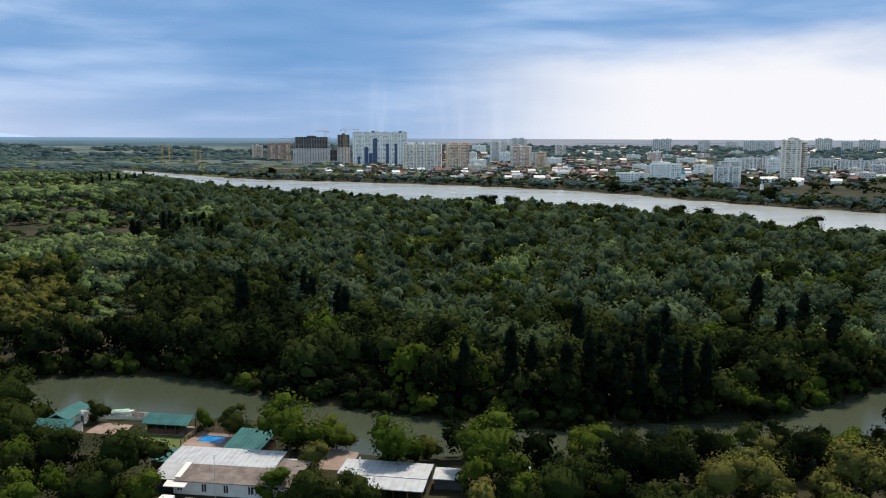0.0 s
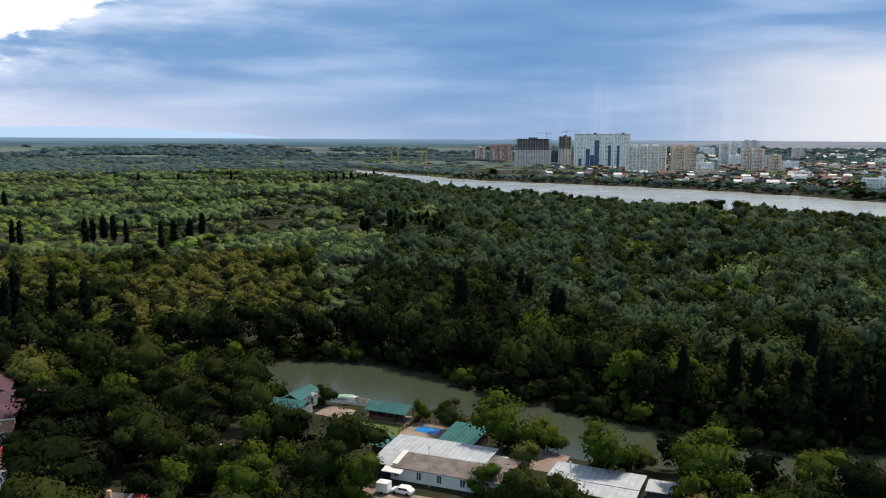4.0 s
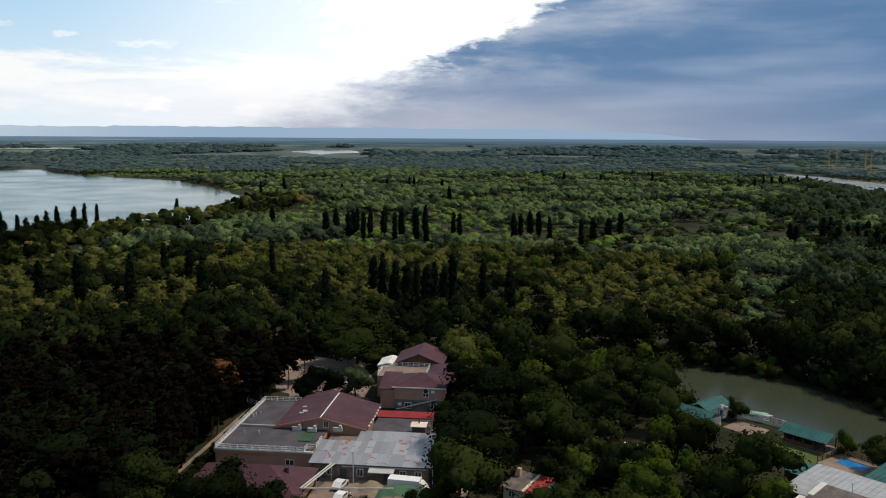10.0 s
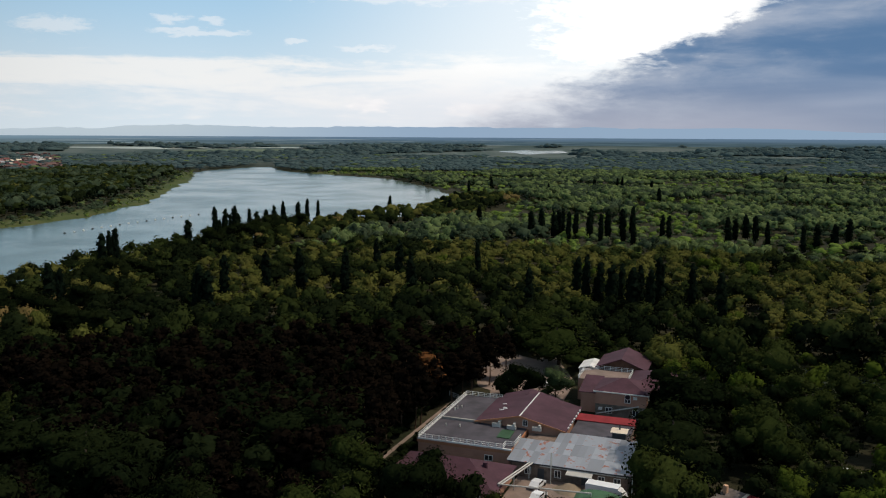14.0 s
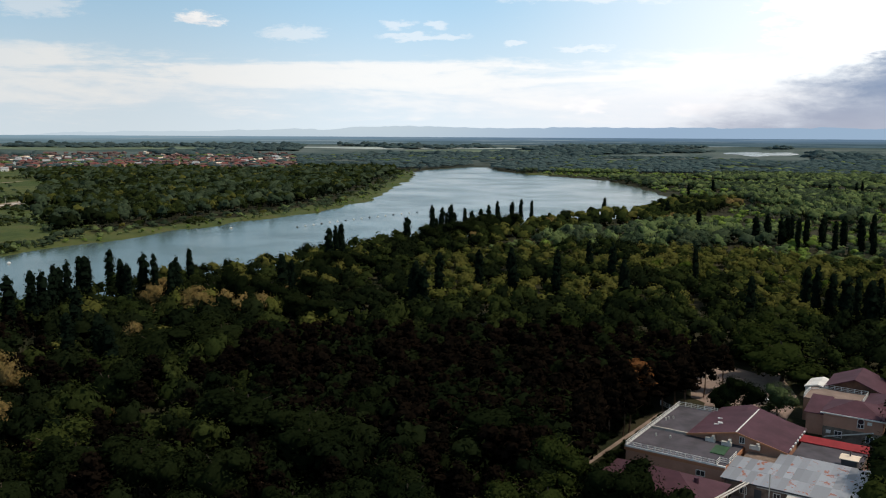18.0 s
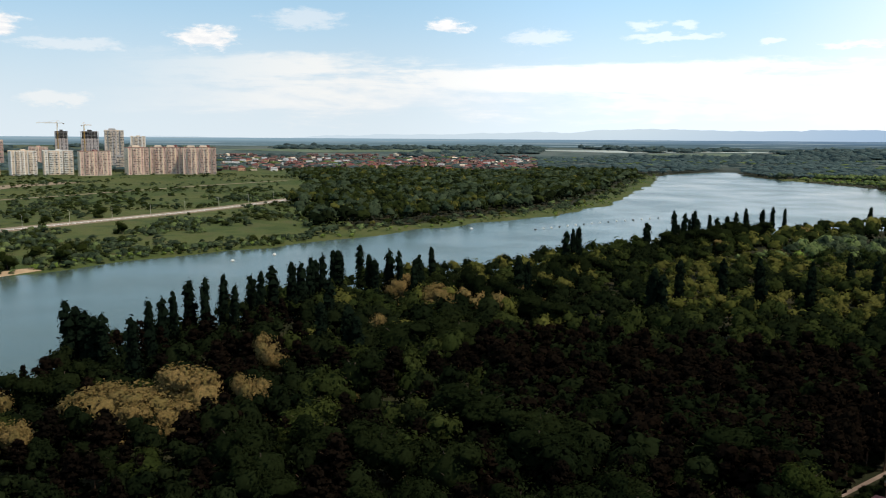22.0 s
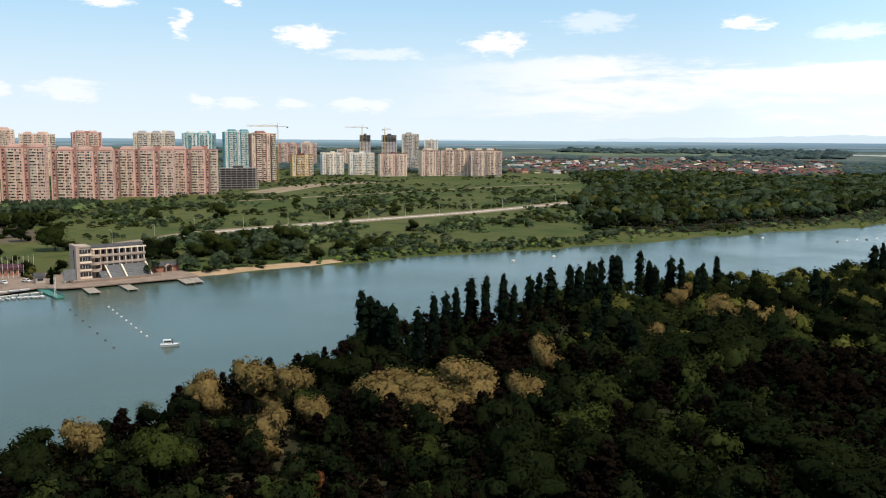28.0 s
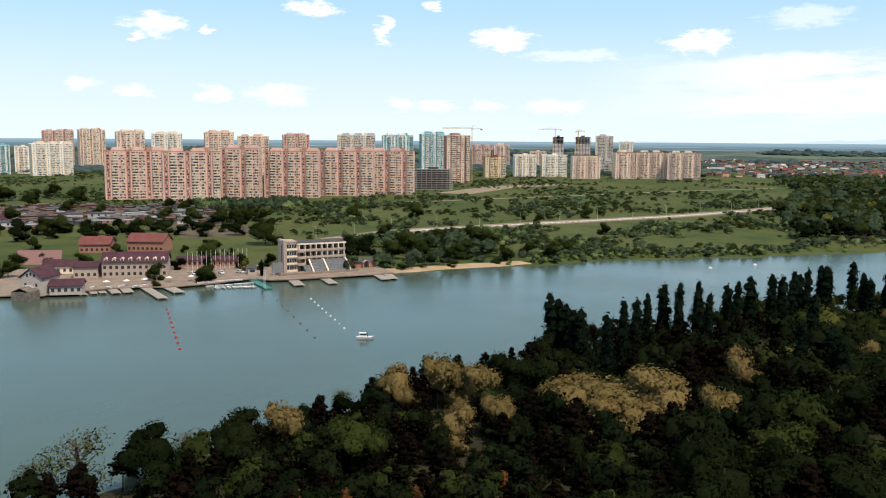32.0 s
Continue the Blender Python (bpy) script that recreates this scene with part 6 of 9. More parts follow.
for az in (16.5, 16.9, 14.6, 14.9):
    crane(az, 1900, 44 if az > 15.5 else 36, 22, 120)


# ---- small houses ----
def house_proto(w, d, h, roof_m, wall_m, kind_roof, label, category="house"):
    b = thing("house", Matrix.Translation((0, 0, -300)), label, category)
    rs = d * 0.32
    body = Shape().box(-w / 2, w / 2, -d / 2, d / 2, 0, h)
    if kind_roof == "gable":
        body.gable_wall(-w / 2, w / 2, -d / 2, d / 2, h, rs)
    part("wall", body, wall_m, b)
    if kind_roof == "flat":
        part("roof", Shape().box(-w / 2 - 0.3, w / 2 + 0.3, -d / 2 - 0.3, d / 2 + 0.3, h, h + 0.35), roof_m, b)
    elif kind_roof == "hip":
        part("roof", Shape().hip(-w / 2, w / 2, -d / 2, d / 2, h, rs), roof_m, b)
    else:
        part("roof", Shape().gable(-w / 2, w / 2, -d / 2, d / 2, h, rs), roof_m, b)
    pane = Shape().box(-0.6, 0.6, -d / 2 - 0.06, -d / 2 + 0.05, 1.0, 2.3).mesh("window", GLASS)
    for s in (-0.3, 0.0, 0.3):
        part("window", pane, None, b, at=(w * s, 0, 0))
    return b


HOUSES = [house_proto(11, 9, 3.2, R_RED, W_CREAM, "gable", "small house with a red gabled roof"),
          house_proto(12, 10, 5.6, R_RED, W_ORANGE, "hip", "two-storey brick house with a red hipped roof"),
          house_proto(10, 8, 3.0, R_MAROON, W_CREAM, "hip", "small house with a maroon hipped roof"),
          house_proto(13, 9, 5.4, R_GREY, W_WHITE, "gable", "house with a pale grey metal roof"),
          house_proto(14, 8, 2.8, R_DARK, W_GREY, "flat", "low garage with a flat dark roof"),
          house_proto(16, 6, 2.6, R_GREY, W_BROWN, "flat", "low shed with a flat sheet metal roof")]
started = set()


def houses(az0, az1, r0, r1, count, pick, group, seed):
    rng = random.Random(seed)
    n = 0
    while n < count:
        az, r = rng.uniform(az0, az1), math.sqrt(rng.uniform(r0 * r0, r1 * r1))
        x, y = polar(az, r)
        i = rng.choice(pick)
        m = at_polar(az, r, None, rng.choice((0, 90, 20, -25)) + rng.uniform(-8, 8)) @ Matrix.Diagonal((*[rng.uniform(0.85, 1.25)] * 3, 1))
        if i in started:
            ob = copy_thing(HOUSES[i], m)
        else:
            started.add(i)
            ob = HOUSES[i]
            ob.matrix_basis = m
        tagged(ob, group=group)
        n += 1


houses(80, 99.6, 1700, 2500, 150, (0, 0, 1, 1, 2, 3), "village houses", 2)
houses(133.5, 146, 690, 820, 45, (4, 4, 5, 5, 2, 5), "garages and sheds", 3)
houses(-12, 3, 1290, 1650, 40, (0, 3, 3, 5, 2), "houses by the river", 4)
houses(-29, -8, 1330, 1800, 50, (0, 3, 3, 2, 1), "city houses", 5)



def church():
    b = thing("church", at_polar(-16.9, 1262, None, 0), "small white church with a teal dome by the river", "church")
    part("nave", Shape().box(-7, 7, 0, 12, 0, 8), W_TEAL, b)
    part("roof", Shape().hip(-7, 7, 0, 12, 8, 3), R_GREY, b)
    part("drum", Shape().tube((0, 6, 9), (0, 6, 16), 3.4, 12), W_WHITE, b)
    part("dome", Shape().tube((0, 6, 16), (0, 6, 18), 3.6, 12).tube((0, 6, 18), (0, 6, 20), 2.6, 12).tube((0, 6, 20), (0, 6, 24), 0.7, 8), W_TEAL, b, "teal stepped dome")
    c = thing("chapel", at_polar(-21.7, 1078, None, 0), "slim white chapel tower on the river bank", "chapel")
    part("tower", Shape().box(-2.6, 2.6, 0, 5.2, 0, 8), W_WHITE, c)
    part("belfry", Shape().tube((0, 2.6, 8), (0, 2.6, 13), 1.8, 8), W_WHITE, c)
    part("spire", Shape().tube((0, 2.6, 13), (0, 2.6, 16), 1.1, 8).tube((0, 2.6, 16), (0, 2.6, 19), 0.4, 6), R_GREY, c)


church()
# ---- distance: rooftops, pond, fields, hills ----
def rooftops(az0, az1, r0, r1, count, seed, roof_m, label, size=1.0):
    """Many small far roofs as one object."""
    rng = random.Random(seed)
    s = Shape()
    for _ in range(count):
        az, r = rng.uniform(az0, az1), math.sqrt(rng.uniform(r0 * r0, r1 * r1))
        x, y = polar(az, r)
        z = float(rise(r)) + 1.0
        w, d, h = size * rng.uniform(9, 18), size * rng.uniform(7, 11), size * rng.uniform(3, 6)
        t = Shape().box(-w / 2, w / 2, -d / 2, d / 2, 0, h).gable(-w / 2, w / 2, -d / 2, d / 2, h, 2.4 * size * size)
        c, q = math.cos(rng.uniform(0, 6.28)), 0
        q = math.sqrt(1 - c * c)
        s.add([(x + a * c - b * q, y + a * q + b * c, z + e) for a, b, e in t.v], t.f)
    ob = new("rooftops", s.mesh("rooftops", roof_m))
    tagged(ob, label, "houses", kind="stuff")


rooftops(79, 101, 1720, 2900, 560, 11, R_TILE, "many small red roofs of a distant village")
rooftops(79, 101, 1720, 2900, 60, 14, W_CREAM, "pale houses among the red village roofs")
rooftops(-30, 5, 1300, 3500, 980, 12, R_TILE, "distant brownish city roofs")
rooftops(-30, 8, 1500, 3500, 260, 13, R_GREY, "distant pale grey city roofs")
rooftops(-30, 8, 1300, 3400, 420, 17, R_SHED, "distant dull grey city roofs")
rooftops(-30, 2, 2300, 3560, 110, 18, W_CREAM, "distant pale city blocks", 1.3)
rooftops(131.5, 146, 700, 900, 130, 15, R_TILE, "low brown roofs of sheds and garages", 0.6)
rooftops(131.5, 146, 700, 900, 130, 16, R_SHED, "low grey roofs of garages", 0.6)
PALE_FIELD = surface("pale_field", (0.36, 0.40, 0.36), 0.6, vary=0.2, scale=0.01, fine=0.05)
GREEN_FIELD = surface("green_field", (0.10, 0.135, 0.080), 0.9, vary=0.2, scale=0.01, fine=0.05)


def patch(name, az0, az1, r0, r1, material, label, category, lift=0.8, n=36):
    """A thin field that lies on the plain."""
    v, f = [], []
    for i in range(n + 1):
        s = i / n
        taper = math.sin(math.pi * s) ** 0.5
        mid, half = (r0 + r1) / 2 + 30 * math.sin(9 * s), (r1 - r0) / 2 * taper * (1 + 0.25 * math.sin(13 * s))
        for r in (mid - half - 1, mid + half + 1):
            x, y = polar(az0 + (az1 - az0) * s, r)
            v.append((x, y, float(rise(r)) + 1.2 + lift))
        if i:
            f.append((2 * i - 2, 2 * i - 1, 2 * i + 1, 2 * i))
    me = mesh_of(name, v, f, material)
    if me.polygons[0].normal.z < 0:
        me.flip_normals()
    return tagged(new(name, me), label, category, kind="structure")


patch("water_pond", 46.7, 51.2, 2960, 3230, WATER, "distant pale pond among the woods", "water")
patch("field_west", 60, 72, 2950, 3250, GREEN_FIELD, "distant green field", "field")
patch("field_south", 84, 100, 3150, 3400, GREEN_FIELD, "distant green field", "field")
patch("field_pale", 64, 81, 3280, 3420, PALE_FIELD, "distant pale field", "field")


def hills():
    """Far hills on the skyline, a plain backdrop with blue haze painted into its glow."""
    m = bpy.data.materials.new("hill_haze")
    m.use_nodes = True
    N = Nodes(m.node_tree)
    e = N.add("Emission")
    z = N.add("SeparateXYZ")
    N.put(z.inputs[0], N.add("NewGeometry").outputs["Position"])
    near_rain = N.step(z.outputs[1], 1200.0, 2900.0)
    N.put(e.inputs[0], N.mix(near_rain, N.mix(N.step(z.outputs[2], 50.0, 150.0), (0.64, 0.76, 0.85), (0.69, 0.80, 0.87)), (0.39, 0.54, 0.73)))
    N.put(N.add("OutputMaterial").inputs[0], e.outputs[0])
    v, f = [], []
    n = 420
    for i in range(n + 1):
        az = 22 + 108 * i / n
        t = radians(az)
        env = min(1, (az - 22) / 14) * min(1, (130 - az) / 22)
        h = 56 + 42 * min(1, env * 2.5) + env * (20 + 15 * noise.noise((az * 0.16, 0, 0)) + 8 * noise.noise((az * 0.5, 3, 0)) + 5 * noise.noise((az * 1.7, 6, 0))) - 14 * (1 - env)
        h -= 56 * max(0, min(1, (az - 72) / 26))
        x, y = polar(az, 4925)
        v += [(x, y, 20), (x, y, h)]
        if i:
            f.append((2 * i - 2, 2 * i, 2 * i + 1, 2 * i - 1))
    tagged(new("backdrop_hills", mesh_of("backdrop_hills", v, f, m)), "low hills in blue haze on the skyline", "hills", kind="structure")


hills()


def far_plain():
    """The hazy far plain below the hills: a plain backdrop all round the skyline, haze painted into its glow."""
    m = bpy.data.materials.new("far_haze")
    m.use_nodes = True
    N = Nodes(m.node_tree)
    pos = N.add("NewGeometry").outputs["Position"]
    sep = N.add("SeparateXYZ")
    N.put(sep.inputs[0], pos)
    mp = N.add("Mapping")
    mp.inputs["Scale"].default_value = (0.004, 0.004, 0.22)
    N.put(mp.inputs["Vector"], pos)
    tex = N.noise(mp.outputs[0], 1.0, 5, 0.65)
    # haze colours in the emission: paler upwards and towards the south
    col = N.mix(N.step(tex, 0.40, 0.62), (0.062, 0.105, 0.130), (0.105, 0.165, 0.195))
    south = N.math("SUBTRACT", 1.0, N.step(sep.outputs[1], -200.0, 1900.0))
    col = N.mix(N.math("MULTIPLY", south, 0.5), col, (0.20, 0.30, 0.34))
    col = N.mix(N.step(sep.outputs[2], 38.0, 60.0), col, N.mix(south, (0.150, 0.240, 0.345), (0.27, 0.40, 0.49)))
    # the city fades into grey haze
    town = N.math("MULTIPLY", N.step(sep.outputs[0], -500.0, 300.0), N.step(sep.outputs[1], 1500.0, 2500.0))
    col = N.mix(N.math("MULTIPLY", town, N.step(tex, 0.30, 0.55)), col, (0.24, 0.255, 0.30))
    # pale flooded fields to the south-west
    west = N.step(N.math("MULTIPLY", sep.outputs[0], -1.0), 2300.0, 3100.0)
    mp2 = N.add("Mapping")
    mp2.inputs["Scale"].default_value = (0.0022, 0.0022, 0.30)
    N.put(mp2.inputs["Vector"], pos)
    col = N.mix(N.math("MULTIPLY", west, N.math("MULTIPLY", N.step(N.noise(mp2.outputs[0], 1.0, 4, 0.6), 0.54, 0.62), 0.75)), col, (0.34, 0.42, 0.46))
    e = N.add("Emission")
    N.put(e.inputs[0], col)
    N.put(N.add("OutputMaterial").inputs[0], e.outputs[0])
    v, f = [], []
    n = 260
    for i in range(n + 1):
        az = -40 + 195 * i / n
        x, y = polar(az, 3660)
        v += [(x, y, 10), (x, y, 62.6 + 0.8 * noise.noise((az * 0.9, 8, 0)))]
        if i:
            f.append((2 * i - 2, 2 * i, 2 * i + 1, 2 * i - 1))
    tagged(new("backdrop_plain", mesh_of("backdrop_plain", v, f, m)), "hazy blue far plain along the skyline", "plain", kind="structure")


far_plain()


def drape(name, line, width, material, label, category, lift=0.06, cross=3, step=8.0):
    """A strip that follows the ground along a line."""
    pts = []
    for (ax, ay), (bx, by) in zip(line, line[1:]):
        k = max(1, int(math.hypot(bx - ax, by - ay) / step))
        pts += [(ax + (bx - ax) * i / k, ay + (by - ay) * i / k) for i in range(k)]
    pts.append(line[-1])
    v, f = [], []
    for i, (x, y) in enumerate(pts):
        ax, ay = pts[max(i - 1, 0)]
        bx, by = pts[min(i + 1, len(pts) - 1)]
        d = math.hypot(bx - ax, by - ay)
        nx, ny = -(by - ay) / d, (bx - ax) / d
        for j in range(cross):
            o = (j / (cross - 1) - 0.5) * width
            v.append((x + nx * o, y + ny * o))
    z = ground_z(np.array([p[0] for p in v]), np.array([p[1] for p in v])) + lift
    v = [(p[0], p[1], q) for p, q in zip(v, z)]
    for i in range(len(pts) - 1):
        for j in range(cross - 1):
            a = i * cross + j
            f.append((a, a + 1, a + cross + 1, a + cross))
    me = mesh_of(name, v, f, material, True)
    if me.polygons[0].normal.z < 0:
        me.flip_normals()
    return tagged(new(name, me), label, category, kind="structure")


SAND = surface("sand", (0.40, 0.29, 0.18), 0.95, vary=0.2, scale=0.1, fine=1.5)
DIRT = surface("dirt", (0.27, 0.21, 0.145), 0.95, vary=0.25, scale=0.1, fine=1.5)
SOIL = surface("brown_soil", (0.105, 0.085, 0.052), 0.95, vary=0.35, scale=0.04, fine=0.6)
ROAD_TOP = surface("worn_asphalt", (0.30, 0.25, 0.20), 0.9, vary=0.15, scale=0.1, fine=1.5)
ROAD_LINE = [(-462, -322), (-538, -311), (-638, -249), (-773, -161), (-860, -117), (-950, -78)]
drape("road_verge", ROAD_LINE, 24, DIRT, "bare tan verge along the road", "verge", 0.10)
drape("road", ROAD_LINE, 12, ROAD_TOP, "pale asphalt road through the meadow", "road", 0.18)
drape("sand_bank", [(-352, -240), (-374, -222), (-416, -190), (-440, -168)], 9, SAND, "strip of tan sand at the water's edge", "sand", 0.08, 5)
drape("track", [(-760, -470), (-1000, -330), (-1180, -230), (-1330, -130)], 8, DIRT, "pale dirt track across the meadow", "track", 0.12)
drape("building_site", [(-960, -470), (-1130, -480), (-1260, -430)], 46, DIRT, "bare tan ground of a building site", "site", 0.10)
drape("bare_earth", [(-452, -392), (-476, -424), (-500, -462), (-545, -520)], 62, SOIL, "dry brown grass and earth by the garages", "earth", 0.05, 9)
drape("causeway", [(-760, 1900), (-560, 1840), (-330, 1800), (-180, 1790)], 12, CONCRETE, "pale embankment road by the river", "embankment", 1.2)


def lamp_post(x, y, turn, h=9.0):
    b = thing("street_lamp", pose(x, y, 1.3, 0, 0, turn), "slim grey street lamp beside the road", "lamp", "street lamps")
    part("pole", Shape().tube((0, 0, 0), (0, 0, h), 0.13, 6, 0.07), STEEL, b)
    part("arm", Shape().tube((0, 0, h), (1.8, 0, h + 0.3), 0.06, 5), STEEL, b)
    part("lamp_head", Shape().box(1.5, 2.4, -0.18, 0.18, h + 0.2, h + 0.36), STEEL, b)
    return b


first = None
for i, ((ax, ay), (bx, by)) in enumerate(zip(ROAD_LINE, ROAD_LINE[1:])):
    k = max(2, int(math.hypot(bx - ax, by - ay) / 34))
    for j in range(k):
        s = j / k
        d = math.hypot(bx - ax, by - ay)
        x, y = ax + (bx - ax) * s - (by - ay) / d * 6, ay + (by - ay) * s + (bx - ax) / d * 6
        t = math.degrees(math.atan2(by - ay, bx - ax)) + 90
        if first is None:
            first = lamp_post(x, y, t)
        else:
            copy_thing(first, pose(x, y, 1.3, 0, 0, t))
# white barrier along the road
barrier = thing("road_barrier", Matrix.Identity(4), "long white roadside guard rail on short posts", "barrier")
for (ax, ay), (bx, by) in zip(ROAD_LINE, ROAD_LINE[1:]):
    d = math.hypot(bx - ax, by - ay)
    nx, ny = (by - ay) / d * 5.2, -(bx - ax) / d * 5.2
    rail = Shape().tube((ax + nx, ay + ny, 2.0), (bx + nx, by + ny, 2.0), 0.18, 4)
    for j in range(int(d / 6)):
        s = j * 6 / d
        x, y = ax + (bx - ax) * s + nx, ay + (by - ay) * s + ny
        rail.box(x - 0.5, x + 0.5, y - 0.5, y + 0.5, 1.2, 1.9)
    part("rail", rail, W_WHITE, barrier)

# ---- hotel yard in the park ----
W_PEACH = wall("peach_plaster", (0.44, 0.235, 0.165), scale=0.3, fine=3.0)
W_BAND = wall("orange_band", (0.42, 0.19, 0.10), scale=0.3, fine=3.0)
W_BRICK = surface("old_brick", (0.20, 0.145, 0.115), 0.9, vary=0.35, scale=0.8, fine=7.0, bump=0.02)
W_STONE = surface("rough_stone", (0.17, 0.145, 0.12), 0.9, vary=0.35, scale=0.8, fine=5.0, bump=0.03)
WHITE_TRIM = surface("white_paint", (0.70, 0.69, 0.66), 0.6, vary=0.12, scale=0.4, fine=5.0)
R_FELT = surface("grey_roofing_felt", (0.078, 0.071, 0.083), 0.85, vary=0.3, scale=0.25, fine=2.0, spec=0.2)
R_TEAL = surface("teal_metal_roof", (0.034, 0.118, 0.118), 0.75, vary=0.2, scale=0.4, fine=4.0, spec=0.15)
R_RUST_RED = surface("red_metal", (0.33, 0.035, 0.04), 0.5, vary=0.2, scale=0.5, fine=4.0)
R_ASBESTOS = surface("brown_slate_sheets", (0.15, 0.125, 0.115), 0.9, vary=0.35, scale=0.5, fine=3.0)
R_SILVER = surface("galvanised_sheet", (0.37, 0.39, 0.42), 0.65, metal=0.1, vary=0.15, scale=0.5, fine=2.0, by="object", rnd=0.25)
PAVING = surface("tan_paving", (0.235, 0.175, 0.145), 0.9, vary=0.2, scale=0.3, fine=3.0)
LAWN = surface("mown_lawn", (0.075, 0.10, 0.027), 0.95, vary=0.2, scale=0.3, fine=3.0)
LOG = surface("dark_logs", (0.12, 0.060, 0.038), 0.85, vary=0.3, scale=0.8, fine=6.0)
CAR_WHITE = surface("white_car_paint", (0.75, 0.75, 0.75), 0.25, vary=0.03, spec=0.6)
TYRE = surface("tyre_rubber", (0.02, 0.02, 0.02), 0.9)
POOL = surface("pool_lining", (0.02, 0.20, 0.52), 0.25, vary=0.1, spec=0.5)


def rusty_sheet():
    m = bpy.data.materials.new("rusting_sheet")
    m.use_nodes = True
    N = Nodes(m.node_tree)
    pos = N.add("NewGeometry").outputs["Position"]
    rnd = N.add("ObjectInfo").outputs["Random"]
    base = N.mix(rnd, (0.20, 0.21, 0.23), (0.33, 0.35, 0.39))
    base = N.mix(N.math("MULTIPLY", N.step(N.noise(pos, 1.6, 5, 0.6), 0.5, 0.8), 0.5), base, (0.20, 0.19, 0.19))
    spots = N.math("MULTIPLY", N.step(N.noise(pos, 0.55, 5, 0.7), 0.56, 0.60), N.step(rnd, 0.25, 0.45))
    base = N.mix(spots, base, (0.30, 0.10, 0.055))
    p = N.add("BsdfPrincipled")
    N.put(p.inputs["Base Color"], base)
    p.inputs["Roughness"].default_value = 0.5
    p.inputs["Metallic"].default_value = 0.15
    N.put(N.add("OutputMaterial").inputs[0], p.outputs[0])
    return m


R_SHEET = rusty_sheet()
YARD = pose(-144, 95, 1.2, 0, 0, 34.8)


def slope(s, x0, x1, y0, z0, y1, z1, t=0.14):
    """A sloping slab from (y0, z0) up to (y1, z1)."""
    return s.add([(x0, y0, z0), (x1, y0, z0), (x1, y1, z1), (x0, y1, z1), (x0, y0, z0 + t), (x1, y0, z0 + t), (x1, y1, z1 + t), (x0, y1, z1 + t)],
                 [(3, 2, 1, 0), (4, 5, 6, 7), (0, 1, 5, 4), (1, 2, 6, 5), (2, 3, 7, 6), (3, 0, 4, 7)])


def window_on(b, x, y, z, w, h, face="front", arched=False):
    """A window with a white frame, a bar and dark panes, set on a wall."""
    if face == "front":
        fr = Shape().box(x - w / 2 - 0.12, x + w / 2 + 0.12, y - 0.10, y + 0.02, z - 0.12, z).box(x - w / 2 - 0.12, x + w / 2 + 0.12, y - 0.10, y + 0.02, z + h, z + h + 0.12)
        fr.box(x - w / 2 - 0.12, x - w / 2, y - 0.10, y + 0.02, z, z + h).box(x + w / 2, x + w / 2 + 0.12, y - 0.10, y + 0.02, z, z + h).box(x - 0.05, x + 0.05, y - 0.09, y + 0.02, z, z + h)
        pane = Shape().box(x - w / 2, x + w / 2, y - 0.05, y + 0.02, z, z + h)
        if arched:
            fr.tube((x, y - 0.10, z + h), (x, y + 0.02, z + h), w / 2 + 0.12, 12)
            pane.tube((x, y - 0.12, z + h), (x, y - 0.02, z + h), w / 2, 12)
    else:
        fr = Shape().box(x - 0.02, x + 0.10, y - w / 2 - 0.12, y + w / 2 + 0.12, z - 0.12, z).box(x - 0.02, x + 0.10, y - w / 2 - 0.12, y + w / 2 + 0.12, z + h, z + h + 0.12)
        fr.box(x - 0.02, x + 0.10, y - w / 2 - 0.12, y - w / 2, z, z + h).box(x - 0.02, x + 0.10, y + w / 2, y + w / 2 + 0.12, z, z + h)
        pane = Shape().box(x - 0.02, x + 0.05, y - w / 2, y + w / 2, z, z + h)
    q = part("window", fr, WHITE_TRIM, b)
    part("pane", pane, GLASS, q)


def railing(b, pts, z, h=0.95, name="railing", m=None):
    """White rails on posts along a line."""
    for (ax, ay), (bx, by) in zip(pts, pts[1:]):
        s = Shape()
        d = math.hypot(bx - ax, by - ay)
        for k in (0.15, 0.55, 1.0):
            s.tube((ax, ay, z + h * k), (bx, by, z + h * k), 0.06, 4)
        n = max(1, int(d / 1.5))
        for i in range(n + 1):
            x, y = ax + (bx - ax) * i / n, ay + (by - ay) * i / n
            s.box(x - 0.08, x + 0.08, y - 0.08, y + 0.08, z, z + h + 0.05)
        part(name, s, m or WHITE_TRIM, b)


def yard_at(label, name="building", category="building"):
    return thing(name, YARD.copy(), label, category)


